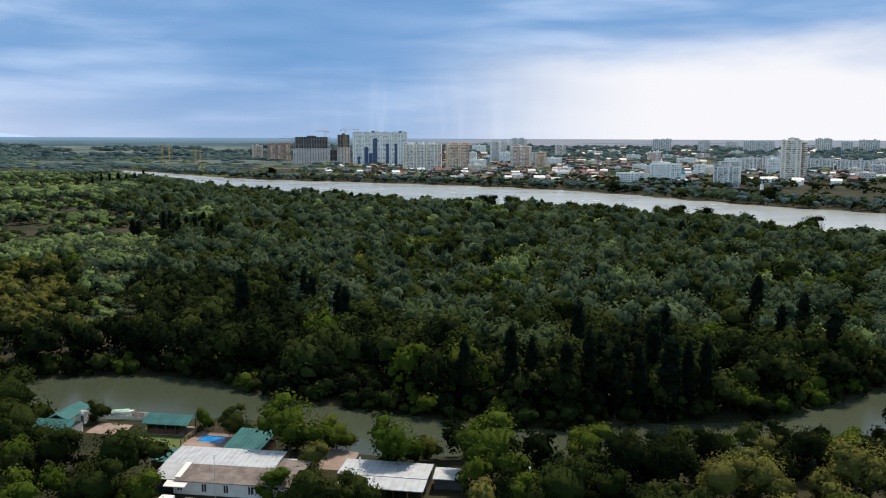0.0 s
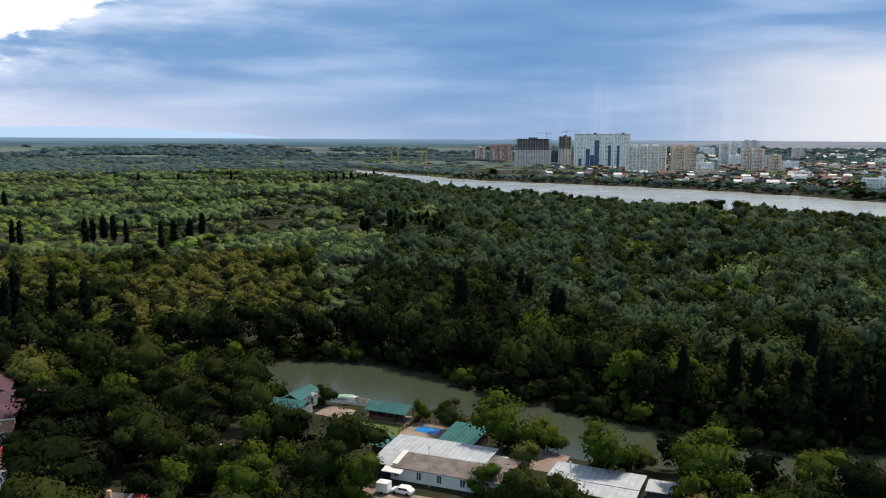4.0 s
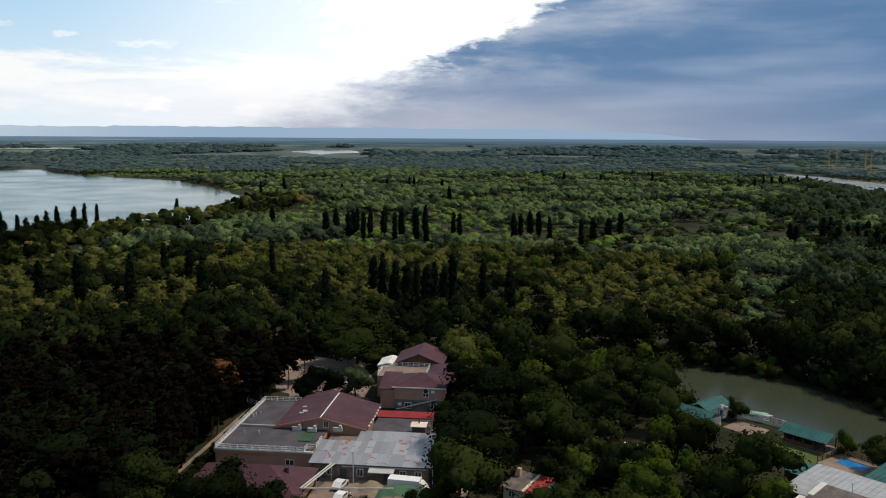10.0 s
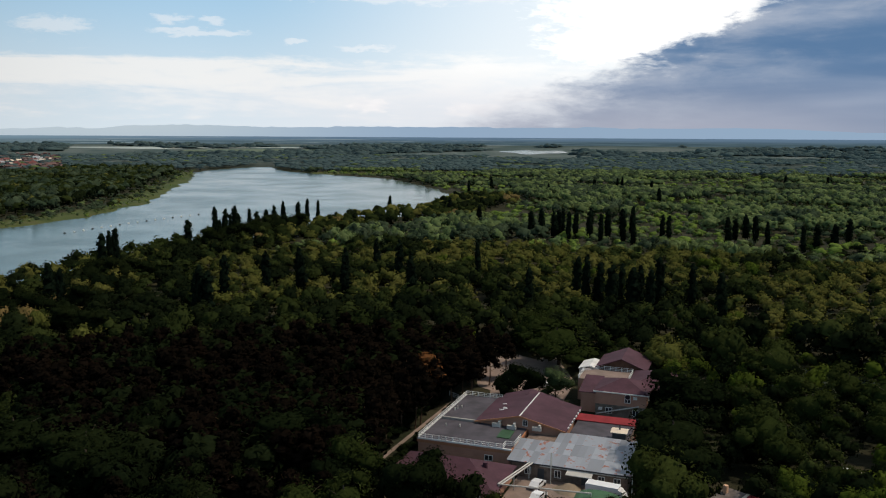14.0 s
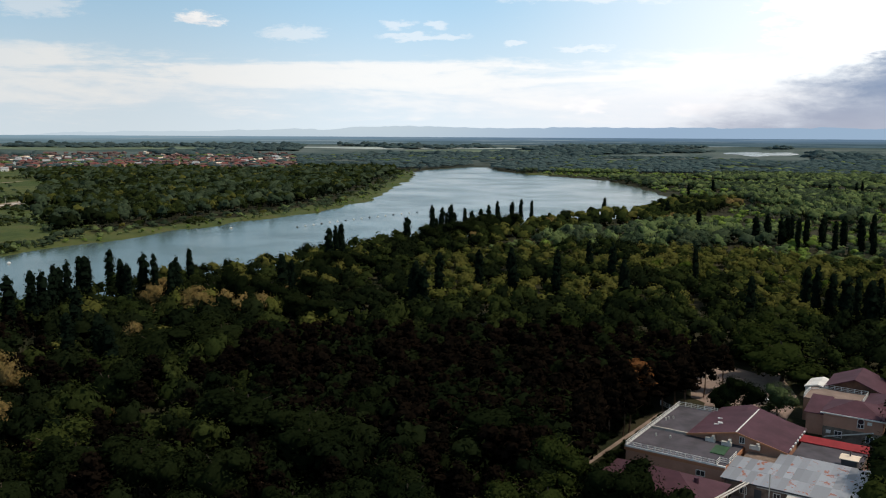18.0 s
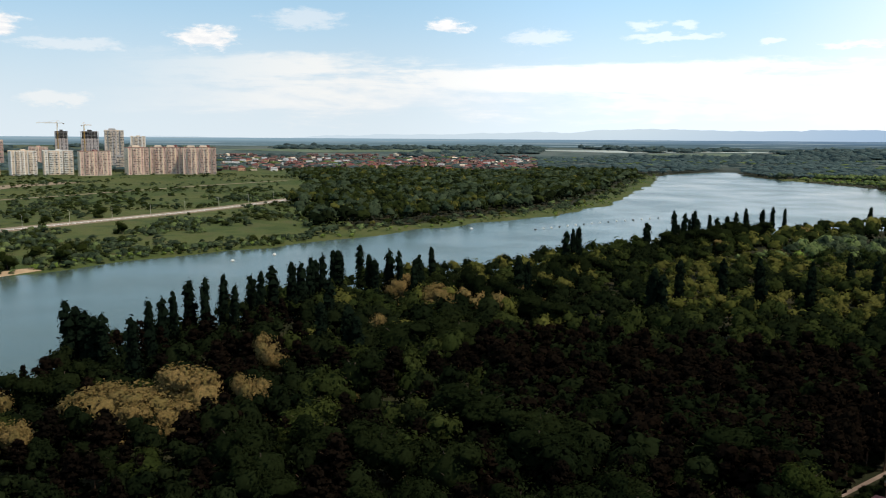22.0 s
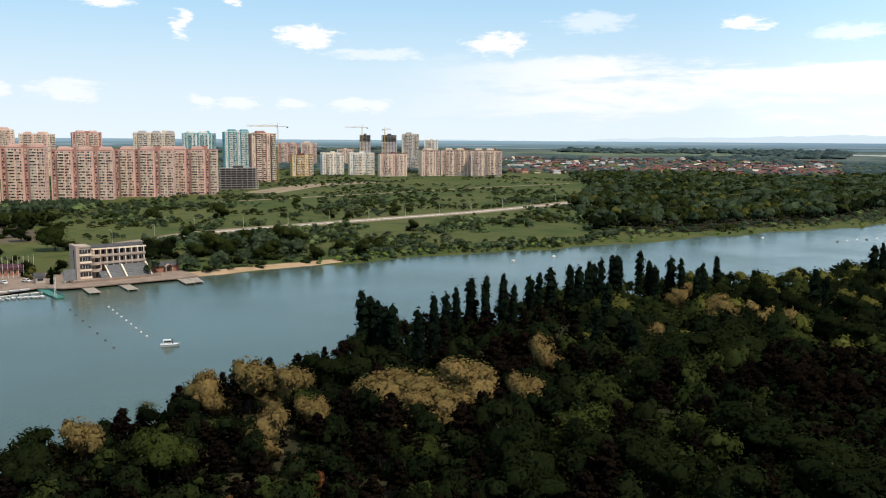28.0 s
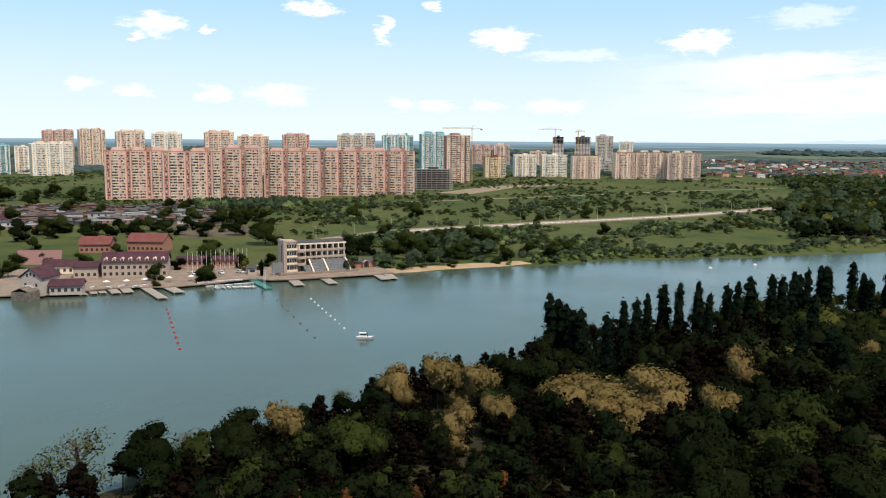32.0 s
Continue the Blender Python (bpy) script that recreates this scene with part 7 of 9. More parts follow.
def hotel():
    b = yard_at("low peach building, flat grey felt roof with white rails", "flat_roofed_building")
    part("wall", Shape().box(0, 20, 0, 32, -0.4, 3.2), W_PEACH, b)
    part("cornice", Shape().box(-0.25, 20.25, -0.25, 32.25, 3.2, 3.85), W_BAND, b)
    part("roof", Shape().box(0, 20, 0, 32, 3.85, 4.0), R_FELT, b)
    part("roof_step", Shape().box(0.4, 9, 13.2, 13.7, 4.0, 4.5), CONCRETE, b)
    part("roof_edge", Shape().box(-0.3, 0.1, -0.3, 32.3, 3.86, 4.15).box(-0.3, 20.3, -0.3, 0.1, 3.86, 4.15), WHITE_TRIM, b)
    railing(b, [(0, 32), (0, 0), (18.5, 0), (18.5, 2), (20.3, 2), (20.3, 7)], 4.0)
    railing(b, [(0, 32), (9, 32)], 4.0)
    window_on(b, 15.5, 0, 1.2, 1.6, 1.0)
    for x, y in ((3, 9), (6, 9.4), (1.2, 20), (1.4, 21.2), (2.2, 22)):
        part("vent", Shape().tube((x, y, 4.0), (x, y, 4.6), 0.18, 8), STEEL, b)
    h = yard_at("hall with a broad maroon metal gable roof and peach gable wall", "hall")
    part("wall", Shape().box(9, 28, 13.5, 30, -0.4, 4.4).gable_wall(9, 28, 13.5, 30, 4.4, 2.3, "y"), W_PEACH, h)
    part("roof", Shape().gable(9, 28, 13.5, 30, 4.35, 2.35, 0.7, 0.2, "y"), R_MAROON, h, "maroon metal sheets")
    part("rear_wing", Shape().box(9.4, 22, 31, 35, -0.4, 4.2).gable(9.4, 22, 30.9, 35, 4.2, 1.9, 0.4, 0.2, "y"), R_MAROON, h)
    part("ridge_cap", Shape().box(18.38, 18.62, 12.8, 30.7, 6.88, 6.98), WHITE_TRIM, h)
    trim = Shape()
    for s in (-1, 1):
        slope(trim, 8.3, 8.5, 12.72, 4.3, 12.78, 4.3)
        x1 = 18.5 + s * 10.2
        trim.add([(18.5, 12.74, 6.55), (18.5, 12.74, 6.95), (x1, 12.74, 4.65), (x1, 12.74, 4.25), (18.5, 12.62, 6.55), (18.5, 12.62, 6.95), (x1, 12.62, 4.65), (x1, 12.62, 4.25)],
                 [(0, 1, 2, 3), (7, 6, 5, 4), (0, 4, 5, 1), (1, 5, 6, 2), (2, 6, 7, 3), (3, 7, 4, 0)])
    part("barge_board", trim, W_BAND, h)
    window_on(h, 19.6, 13.5, 4.6, 0.9, 1.2)
    for x, y in ((12, 24), (13, 20.6), (13.3, 19.8), (12.6, 19.2)):
        z = 4.6 + 2.35 * (x - 9) / 9.5
        part("skylight", Shape().box(x - 0.5, x + 0.5, y - 0.15, y + 0.15, z, z + 0.25), WHITE_TRIM, h)
    for i in range(7):
        part("snow_guard", Shape().box(28.55, 28.85, 15 + 2.1 * i, 15.8 + 2.1 * i, 4.4, 4.75), WHITE_TRIM, h)
    w = yard_at("old brick workshop under a rusting sheet metal roof", "workshop")
    part("wall", Shape().box(21, 44, -3, 13, -0.4, 3.3), W_BRICK, w)
    part("eave", Shape().box(20.6, 44.4, -3.6, -3.2, 3.05, 3.3), R_DARK, w)
    sheet_m = slope(Shape(), 0, 1.44, 0, 0, 5.6, 0.33, 0.06).mesh("roof_sheet", R_SHEET)
    rr = random.Random(4)
    for j in range(3):
        for i in range(17):
            if j == 2 and i < 5:
                continue
            part("roof_sheet", sheet_m, None, w, at=(20.3 + i * 1.43, -3.7 + 5.58 * j, 3.31 + 0.33 * j + rr.uniform(0, 0.05)))
    for x in (24.5, 30.5, 39, 42):
        window_on(w, x, -3, 0.9, 1.1, 1.3)
    part("door", Shape().box(26.5, 27.8, -3.08, -2.98, 0, 2.2), R_DARK, w)
    part("door", Shape().box(35.2, 36.4, -3.08, -2.98, 0, 2.2), R_DARK, w)
    part("canopy", slope(Shape(), 32.5, 37.5, -5.4, 2.5, -3.0, 2.9), STEEL, w)
    g = yard_at("service block with a dark flat roof and red coping", "service_block")
    part("wall", Shape().box(28.9, 41.4, 13, 25.6, -0.4, 3.2), W_BRICK, g)
    part("roof", Shape().box(28.9, 41.5, 13.1, 24.7, 3.2, 3.4), R_FELT, g)
    part("coping", slope(Shape(), 27.4, 41.6, 24.6, 3.5, 26.2, 4.5, 0.15).box(27.4, 41.6, 25.9, 26.2, 0, 4.4), R_RUST_RED, g, "bright red metal coping")
    k = yard_at("small roof hut with a cream lid and a pipe", "roof_hut", "hut")
    part("wall", Shape().box(38.2, 41.0, 14.4, 17.0, 3.4, 5.2), R_DARK, k)
    part("lid", Shape().gable(38.2, 41.0, 14.4, 17.0, 5.2, 0.35, 0.35, 0.12), W_CREAM, k)
    part("pipe", Shape().tube((39.6, 15.6, 5.3), (39.6, 15.6, 6.6), 0.16, 8), R_DARK, k)
    for x, y, z in ((17.0, 11.8, 4.05), (22.5, 12.3, 4.25), (13.5, 12.4, 4.02)):
        a = thing("air_unit", YARD @ Matrix.Translation((x, y, z)), "grey roof air conditioning unit on the flat roof", "air conditioner", "roof units")
        part("case", Shape().box(-1.0, 1.0, -0.4, 0.4, 0.0, 0.8), STEEL, a)
        part("duct", Shape().box(0.3, 0.8, -0.4, 0.9, 0.8, 1.3), STEEL, a)
    gp = yard_at("two green roof hatches beside the duct", "roof_hatch", "hatch")
    part("lid", slope(Shape(), 15.4, 18.2, 5.8, 4.03, 10.0, 4.3), surface("green_paint", (0.035, 0.085, 0.04), 0.7), gp)
    f = yard_at("house with a maroon hipped roof at the yard", "yard_house", "house")
    part("wall", Shape().box(1, 22, -19, -5.5, -0.4, 2.8), W_PEACH, f)
    part("roof", Shape().hip(1, 22, -19, -5.5, 2.8, 3.3, 0.8), R_MAROON, f)
    part("vent_pipe", Shape().tube((18.5, -12.0, 3.6), (18.5, -12.0, 5.6), 0.45, 10), R_MAROON, f)
    for x in (5, 9, 15, 19):
        window_on(f, x, -19, 0.9, 1.2, 1.4)
    # the two-storey house behind
    t = yard_at("two-storey peach and stone house with maroon roof", "hotel", "house")
    t.matrix_basis = YARD @ Matrix.Translation((3.2, 0, 0))
    part("wall", Shape().box(27, 39, 40, 51, 3.0, 6.2).box(34, 44.5, 49, 61, 3.0, 6.2), W_PEACH, t)
    part("stone_base", Shape().box(26.95, 39.05, 39.95, 51, -0.4, 3.0).box(34, 44.55, 49, 61, -0.4, 3.0), W_STONE, t, "rough stone ground floor")
    part("roof", Shape().hip(27, 39, 40, 51, 6.2, 2.2, 0.6), R_MAROON, t)
    part("roof", Shape().hip(34, 44.5, 46, 61, 6.2, 2.1, 0.6), R_MAROON, t)
    part("eave", Shape().box(26.4, 39.6, 39.38, 39.6, 6.0, 6.25), WHITE_TRIM, t)
    window_on(t, 34.6, 40, 3.9, 1.2, 1.4, arched=True)
    window_on(t, 30.2, 39.95, 0.9, 1.4, 1.3)
    window_on(t, 36.6, 39.95, 0.9, 1.4, 1.3)
    window_on(t, 39.05, 44, 3.9, 1.1, 1.4, face="side")
    part("wall", Shape().box(23, 27, 42, 51, -0.4, 5.0), W_PEACH, t)
    part("roof", slope(Shape(), 22.5, 27.2, 41.6, 4.9, 51.3, 6.6), R_MAROON, t)
    part("terrace", Shape().box(20.5, 33, 51, 61, -0.4, 5.4), W_PEACH, t)
    part("terrace_floor", Shape().box(20.4, 33.1, 50.9, 61.1, 5.4, 5.6), PAVING, t)
    railing(t, [(33, 53), (33, 61), (24, 61.4), (20.6, 58.5), (20.6, 51)], 5.6)
    part("pipe", Shape().tube((27.4, 39.6, 0.6), (37.4, 38.8, 3.6), 0.16, 8), STEEL, t)
    for z, x in ((4.9, 36.4), (1.6, 28.2)):
        part("air_unit", Shape().box(x - 0.45, x + 0.45, 39.55, 39.95, z, z + 0.6), WHITE_TRIM, t)
    r = yard_at("pavilion with a maroon gable roof and dark gable", "pavilion", "house")
    part("wall", Shape().box(27, 39, 62, 74, -0.4, 6.0).gable_wall(27, 39, 62, 74, 6.0, 2.6, "y"), LOG, r)
    part("roof", Shape().gable(27, 39, 62, 74, 6.0, 2.7, 0.8, 0.2, "y"), R_MAROON, r)
    part("side_roof", Shape().gable(21.5, 27, 64, 72, 4.6, 0.9, 0.3, 0.15, "y").box(21.5, 27, 64, 72, -0.4, 4.6), WHITE_TRIM, r)


hotel()


def drop(name, pts, z, material, label, category):
    """A thin slab of paving or lawn in plan coordinates."""
    n = len(pts)
    area = sum(a[0] * b[1] - b[0] * a[1] for a, b in zip(pts, pts[1:] + pts[:1]))
    pts = pts if area > 0 else pts[::-1]
    s = Shape().add([(x, y, z - 0.5) for x, y in pts] + [(x, y, z) for x, y in pts],
                    [tuple(range(n, 2 * n))] + [(i, (i + 1) % n, n + (i + 1) % n, n + i) for i in range(n)])
    return tagged(new(name, s.mesh(name, material)), label, category, kind="structure")


def in_yard(*uv):
    return [tuple((YARD @ Vector((u, v, 0)))[:2]) for u, v in uv]


drop("pavement_yard", in_yard((22.5, -30), (52, -30), (52, -3), (22.5, -3)), 1.27, PAVING, "tan paved service yard", "paving")
drop("pavement_plaza", in_yard((2, 44), (10, 40), (21, 40), (20, 66), (12, 84), (8, 100), (5, 100), (5, 80), (-3, 66)), 1.27, PAVING, "pale tan paved plaza in the park", "paving")
drop("pavement_plaza_west", [(-166, 137), (-177, 136), (-197, 150), (-199, 166), (-186, 168), (-172, 153)], 1.262, PAVING, "pale tan paved corner of the park plaza", "paving")
drop("path_pines", in_yard((-7.0, -6), (-6, -6), (-5, 38), (-6.0, 38)), 1.27, PAVING, "pale path under the pines", "path")
# low dark shrubs added on both sides of the path in place of shaded ground
for i in range(30):
    (x, y), = in_yard((-10.2 + 1.2 * math.sin(4.0 * i), -27 + 2.2 * i))
    plant("dark", x, y, 3.6 + math.sin(2.3 * i), 1.5)
    (x, y), = in_yard((-2.6 + 0.6 * math.sin(3.1 * i), -27 + 2.2 * i))
    plant("dark", x, y, 2.2 + 0.5 * math.sin(1.7 * i), 1.4)


def car(m, label="white parked car on the paved yard"):
    b = thing("car", m, label, "car", "parked cars")
    prof = [(-2.15, 0.35), (2.15, 0.35), (2.2, 0.75), (1.25, 0.95), (0.65, 1.45), (-1.1, 1.5), (-1.9, 1.0), (-2.2, 0.9)]
    n = len(prof)
    s = Shape().add([(x, y, z) for y in (-0.88, 0.88) for x, z in prof], [tuple(range(n)), tuple(range(n, 2 * n))[::-1]] + [(i + n, (i + 1) % n + n, (i + 1) % n, i) for i in range(n)])
    part("body", s, CAR_WHITE, b)
    part("windscreen", Shape().add([(1.2, -0.75, 1.0), (1.2, 0.75, 1.0), (0.7, 0.7, 1.43), (0.7, -0.7, 1.43), (1.25, -0.75, 1.02), (1.25, 0.75, 1.02), (0.75, 0.7, 1.45), (0.75, -0.7, 1.45)],
                                   [(0, 3, 2, 1), (4, 5, 6, 7), (0, 1, 5, 4), (1, 2, 6, 5), (2, 3, 7, 6), (3, 0, 4, 7)]), GLASS, b)
    part("side_window", Shape().box(-1.3, 0.6, -0.9, 0.9, 1.02, 1.38), GLASS, b)
    for x in (-1.35, 1.35):
        for y in (-0.9, 0.9):
            part("wheel", Shape().tube((x, y - 0.1, 0.32), (x, y + 0.1, 0.32), 0.32, 12), TYRE, b)
    return b


car(YARD @ pose(27.5, -7, 0.08, 0, 0, 80))
car(YARD @ pose(29.0, -12.5, 0.08, 0, 0, 78))
car(YARD @ pose(14, 58, 0.08, 0, 0, 20), "dark-windowed parked car on the park plaza")
car(pose(-43, 148, 1.3, 0, 0, 170), "white parked car beside the long shed")
car(pose(-86, 160, 1.3, 0, 0, 60), "white car parked under the trees")


def heap():
    rng = random.Random(2)
    v, f = [(0, 0, 1.5)], []
    for i, (r, z) in enumerate(((1.2, 1.05), (2.4, 0.4), (3.3, -0.1))):
        v += [(r * math.cos(2 * math.pi * k / 14) * rng.uniform(0.85, 1.15), r * math.sin(2 * math.pi * k / 14) * rng.uniform(0.8, 1.1), z * rng.uniform(0.8, 1.15)) for k in range(14)]
    f += [(0, 1 + k, 1 + (k + 1) % 14) for k in range(14)]
    for i in range(2):
        f += [(1 + 14 * i + k, 15 + 14 * i + k, 15 + 14 * i + (k + 1) % 14, 1 + 14 * i + (k + 1) % 14) for k in range(14)]
    ob = new("gravel_mound", mesh_of("gravel_mound", v, f, DIRT, True))
    ob.matrix_basis = YARD @ Matrix.Translation((33.5, -6.5, 0.05))
    tagged(ob, "heap of grey-brown gravel in the yard", "gravel")


heap()
van = thing("delivery_van", YARD @ pose(40.5, -7.0, 0.07, 0, 0, -6), "white van with a long pale roof by the workshop", "van")
part("body", Shape().box(-3.6, 2.6, -1.2, 1.2, 0.4, 2.5), CAR_WHITE, van)
part("cab", Shape().add([(2.6, -1.1, 0.4), (4.0, -1.1, 0.4), (3.7, -1.0, 1.2), (3.0, -1.0, 2.0), (2.6, -1.0, 2.1), (2.6, 1.1, 0.4), (4.0, 1.1, 0.4), (3.7, 1.0, 1.2), (3.0, 1.0, 2.0), (2.6, 1.0, 2.1)],
                        [(0, 1, 2, 3, 4), (9, 8, 7, 6, 5), (1, 6, 7, 2), (2, 7, 8, 3), (3, 8, 9, 4), (0, 5, 6, 1)]), CAR_WHITE, van)
for x in (-2.4, 2.9):
    for y in (-1.15, 1.15):
        part("wheel", Shape().tube((x, y - 0.12, 0.4), (x, y + 0.12, 0.4), 0.4, 12), TYRE, van)
pipes = yard_at("pale heating pipes carried over the yard on posts", "pipe_gantry", "pipes")
for p, q in (((25, -3.6, 3.4), (22.2, -16, 3.4)), ((25.6, -3.6, 3.4), (22.8, -16, 3.4)), ((22.4, -16, 3.4), (39, -14, 3.4)), ((27, -3.4, 2.9), (44, -3.4, 2.9))):
    part("pipe", Shape().tube(p, q, 0.16, 8), STEEL, pipes)
for x, y in ((25, -3.9), (23.6, -10), (22.4, -16), (31, -15), (39, -14), (29.5, -4.6)):
    part("post", Shape().tube((x, y, 0), (x, y, 3.5 if x != 29.5 else 6.4), 0.12, 6), STEEL, pipes)
awning = yard_at("domed green fabric awning in the yard", "awning", "awning")
aw = Shape()
for i in range(8):
    a0, a1 = math.pi * i / 8, math.pi * (i + 1) / 8
    aw.add([(40 - 4.5 * math.cos(a0), -16, 1.2 + 1.6 * math.sin(a0)), (40 - 4.5 * math.cos(a1), -16, 1.2 + 1.6 * math.sin(a1)), (40 - 4.5 * math.cos(a1), -10.5, 1.2 + 1.6 * math.sin(a1)), (40 - 4.5 * math.cos(a0), -10.5, 1.2 + 1.6 * math.sin(a0))], [(0, 1, 2, 3)])
part("canopy", aw, surface("green_fabric", (0.05, 0.12, 0.06), 0.8), awning)
for x in (35.6, 44.4):
    for y in (-15.9, -10.6):
        part("pole", Shape().tube((x, y, 0), (x, y, 1.3), 0.06, 6), STEEL, awning)
# iron arch and railings of the park gate
gate = thing("park_gate", YARD @ pose(8, 86, 0.05, 0, 0, 10), "slim metal gate frame over a park path", "gate")
for x in (-2.5, 2.5):
    part("post", Shape().tube((x * 0.7, 0, 0), (x * 0.7, 0, 4.2), 0.12, 8), STEEL, gate)
part("beam", Shape().box(-1.9, 1.9, -0.1, 0.1, 4.0, 4.25), STEEL, gate)
fence = thing("park_fence", YARD @ pose(0, 38, 0.05), "pale low fence along the park plaza", "fence")
railing(fence, [(-8, 4), (-2, 0), (7, 0)], 0, 1.1)
railing(fence, [(2, 14), (4, 22), (5, 34)], 0, 1.1)

# ---- houses by the channel ----
def at_site(x, y, turn, name, label, category="house", z=1.2):
    return thing(name, pose(x, y, z, 0, 0, turn), label, category)


def ribbed(s, x0, x1, y0, z0, y1, z1, pitch=0.9):
    """Standing ribs on a sloping metal roof."""
    n = int((x1 - x0) / pitch)
    for i in range(n + 1):
        x = x0 + (x1 - x0) * i / n
        slope(s, x - 0.04, x + 0.04, y0, z0 + 0.14, y1, z1 + 0.14, 0.07)
    return s


def channel_side():
    b = at_site(-50.5, 155, -9, "long_shed", "long white house with grey metal and brown slate roofs")
    part("wall", Shape().box(3.2, 24, 0, 13, -0.4, 2.9), WHITE_TRIM, b, "white plaster wall")
    part("wall", Shape().box(-0.6, 3.2, 0.8, 13, -0.4, 2.6), surface("navy_boards", (0.03, 0.035, 0.06), 0.7), b, "dark blue boarded end")
    part("upper_roof", slope(slope(Shape(), -1.2, 21, 5.8, 3.5, 13.8, 3.9), -1.2, 3.6, -0.2, 2.7, 5.8, 3.5), R_SILVER, b, "grey sheet metal")
    ribs = ribbed(Shape(), -1.2, 21, 5.8, 3.5, 13.8, 3.9, 1.1)
    part("roof_ribs", ribs, R_SILVER, b)
    part("lower_roof", slope(slope(Shape(), 3.6, 26, -0.7, 2.7, 5.8, 3.55), 21, 27, 5.8, 3.5, 11, 3.3), R_ASBESTOS, b, "brown slate sheets")
    part("flashing", slope(Shape(), 3.3, 4.4, 0.5, 2.95, 5.9, 3.75), WHITE_TRIM, b)
    part("awning", slope(Shape(), 2.2, 6.4, -2.2, 2.2, -0.2, 2.6), WHITE_TRIM, b)
    for x in (4.5, 9.3, 13.6, 18.4, 22.2):
        window_on(b, x, 0, 0.7, 0.9, 1.5)
    s = at_site(-17.5, 153, -10.6, "open_shed", "open shed with a silver metal roof in two strips", "shed")
    part("roof", slope(Shape(), 0, 17.6, 4.1, 2.7, 11.2, 2.9), R_SILVER, s)
    part("roof", slope(Shape(), 1, 17.6, -0.4, 2.1, 4.0, 2.6), R_SILVER, s)
    part("roof_ribs", ribbed(ribbed(Shape(), 0, 17.6, 4.1, 2.7, 11.2, 2.9, 1.2), 1, 17.6, -0.4, 2.1, 4.0, 2.6, 1.2), R_SILVER, s)
    part("back_wall", Shape().box(0.3, 17.3, 4.2, 10.8, -0.4, 2.7), R_DARK, s)
    for i in range(7):
        part("post", Shape().box(1 + i * 2.7, 1.15 + i * 2.7, 0, 0.15, -0.2, 2.2), LOG, s)
    d = at_site(1.5, 154.5, -8, "dark_shelter", "dark shelter with a flat grey roof", "shed")
    part("roof", slope(Shape(), 0, 6, 0, 2.5, 5.4, 2.7), R_GREY, d)
    part("wall", Shape().box(0.3, 5.7, 1.5, 5.2, -0.4, 2.5), R_DARK, d)
    for x in (0.3, 5.6):
        part("post", Shape().box(x, x + 0.15, 0.2, 0.35, -0.3, 2.5), LOG, d)
    g = at_site(-63.5, 187, -10, "log_pavilion", "log pavilion with a teal metal gable roof", "pavilion")
    part("wall", Shape().box(0.6, 7.6, 0.6, 6, 0.1, 1.1).box(0.6, 7.6, 5.7, 6, 0.1, 2.5).box(0.6, 0.9, 0.6, 6, 0.1, 2.5), LOG, g)
    part("floor", Shape().box(0.2, 10.2, 0.2, 6.4, -0.4, 0.12), PAVING, g)
    for x in (0.7, 2.9, 5.1, 7.4, 9.8):
        part("post", Shape().box(x - 0.12, x + 0.12, 0.5, 0.74, 0, 2.5), LOG, g)
    part("post", Shape().box(9.7, 9.9, 5.6, 5.8, 0, 2.5), LOG, g)
    part("roof", Shape().gable(0.2, 10.2, 0.2, 6.4, 2.5, 1.3, 0.5, 0.14), R_TEAL, g)
    part("roof_ribs", ribbed(Shape(), -0.3, 10.7, -0.3, 2.5, 3.3, 3.8), R_TEAL, g)
    c = at_site(-88.0, 183.5, -8, "cabin", "cabin with two teal ribbed metal roofs")
    part("wall", Shape().box(0.5, 9.2, 0.5, 7, -0.4, 2.3).box(1, 5.5, 7, 16, -0.4, 2.4), W_CREAM, c)
    part("roof", Shape().gable(0.5, 9.2, 0.5, 7, 2.3, 1.4, 0.6, 0.14), R_TEAL, c)
    part("roof", Shape().gable(1, 5.5, 7, 16, 2.5, 1.2, 0.6, 0.14, "y"), R_TEAL, c)
    part("roof_ribs", ribbed(Shape(), -0.1, 9.8, -0.1, 2.3, 3.75, 3.72), R_TEAL, c)
    k = at_site(-80.6, 195.4, 0, "kiosk", "small white kiosk with a grey roof", "kiosk")
    part("wall", Shape().box(-1, 1, -1, 1, -0.3, 2.4), WHITE_TRIM, k)
    part("roof", Shape().hip(-1, 1, -1, 1, 2.4, 0.6, 0.25), R_GREY, k)
    part("door", Shape().box(0.15, 0.8, -1.05, -0.95, 0, 1.9), R_DARK, k)
    window_on(k, -0.5, -1, 0.9, 0.6, 0.9)
    p = at_site(-42.3, 172, -14, "pool_shelter", "shelter beside the pool with a sloping teal roof", "shelter")
    part("roof", slope(Shape(), 0, 8.3, -0.4, 2.0, 9.5, 3.4), R_TEAL, p)
    part("roof_ribs", ribbed(Shape(), 0, 8.3, -0.4, 2.0, 9.5, 3.4), R_TEAL, p)
    part("wall", Shape().box(0.3, 8, 0.2, 8.5, -0.4, 2.0), LOG, p)
    for x in (0.3, 4.1, 7.8):
        part("post", Shape().box(x, x + 0.18, 9.0, 9.18, -0.3, 3.3), LOG, p)
    t = at_site(-55.2, 165.5, -9, "lean_to", "small lean-to with a teal roof", "shed")
    part("roof", slope(Shape(), 0, 4, 0, 2.0, 5.6, 2.7), R_TEAL, t)
    part("wall", Shape().box(0.2, 3.8, 0.2, 5.4, -0.4, 2.0), LOG, t)
    sp = at_site(-51.0, 181.4, -14, "swimming_pool", "rectangular blue swimming pool set in a tan deck", "pool", 1.25)
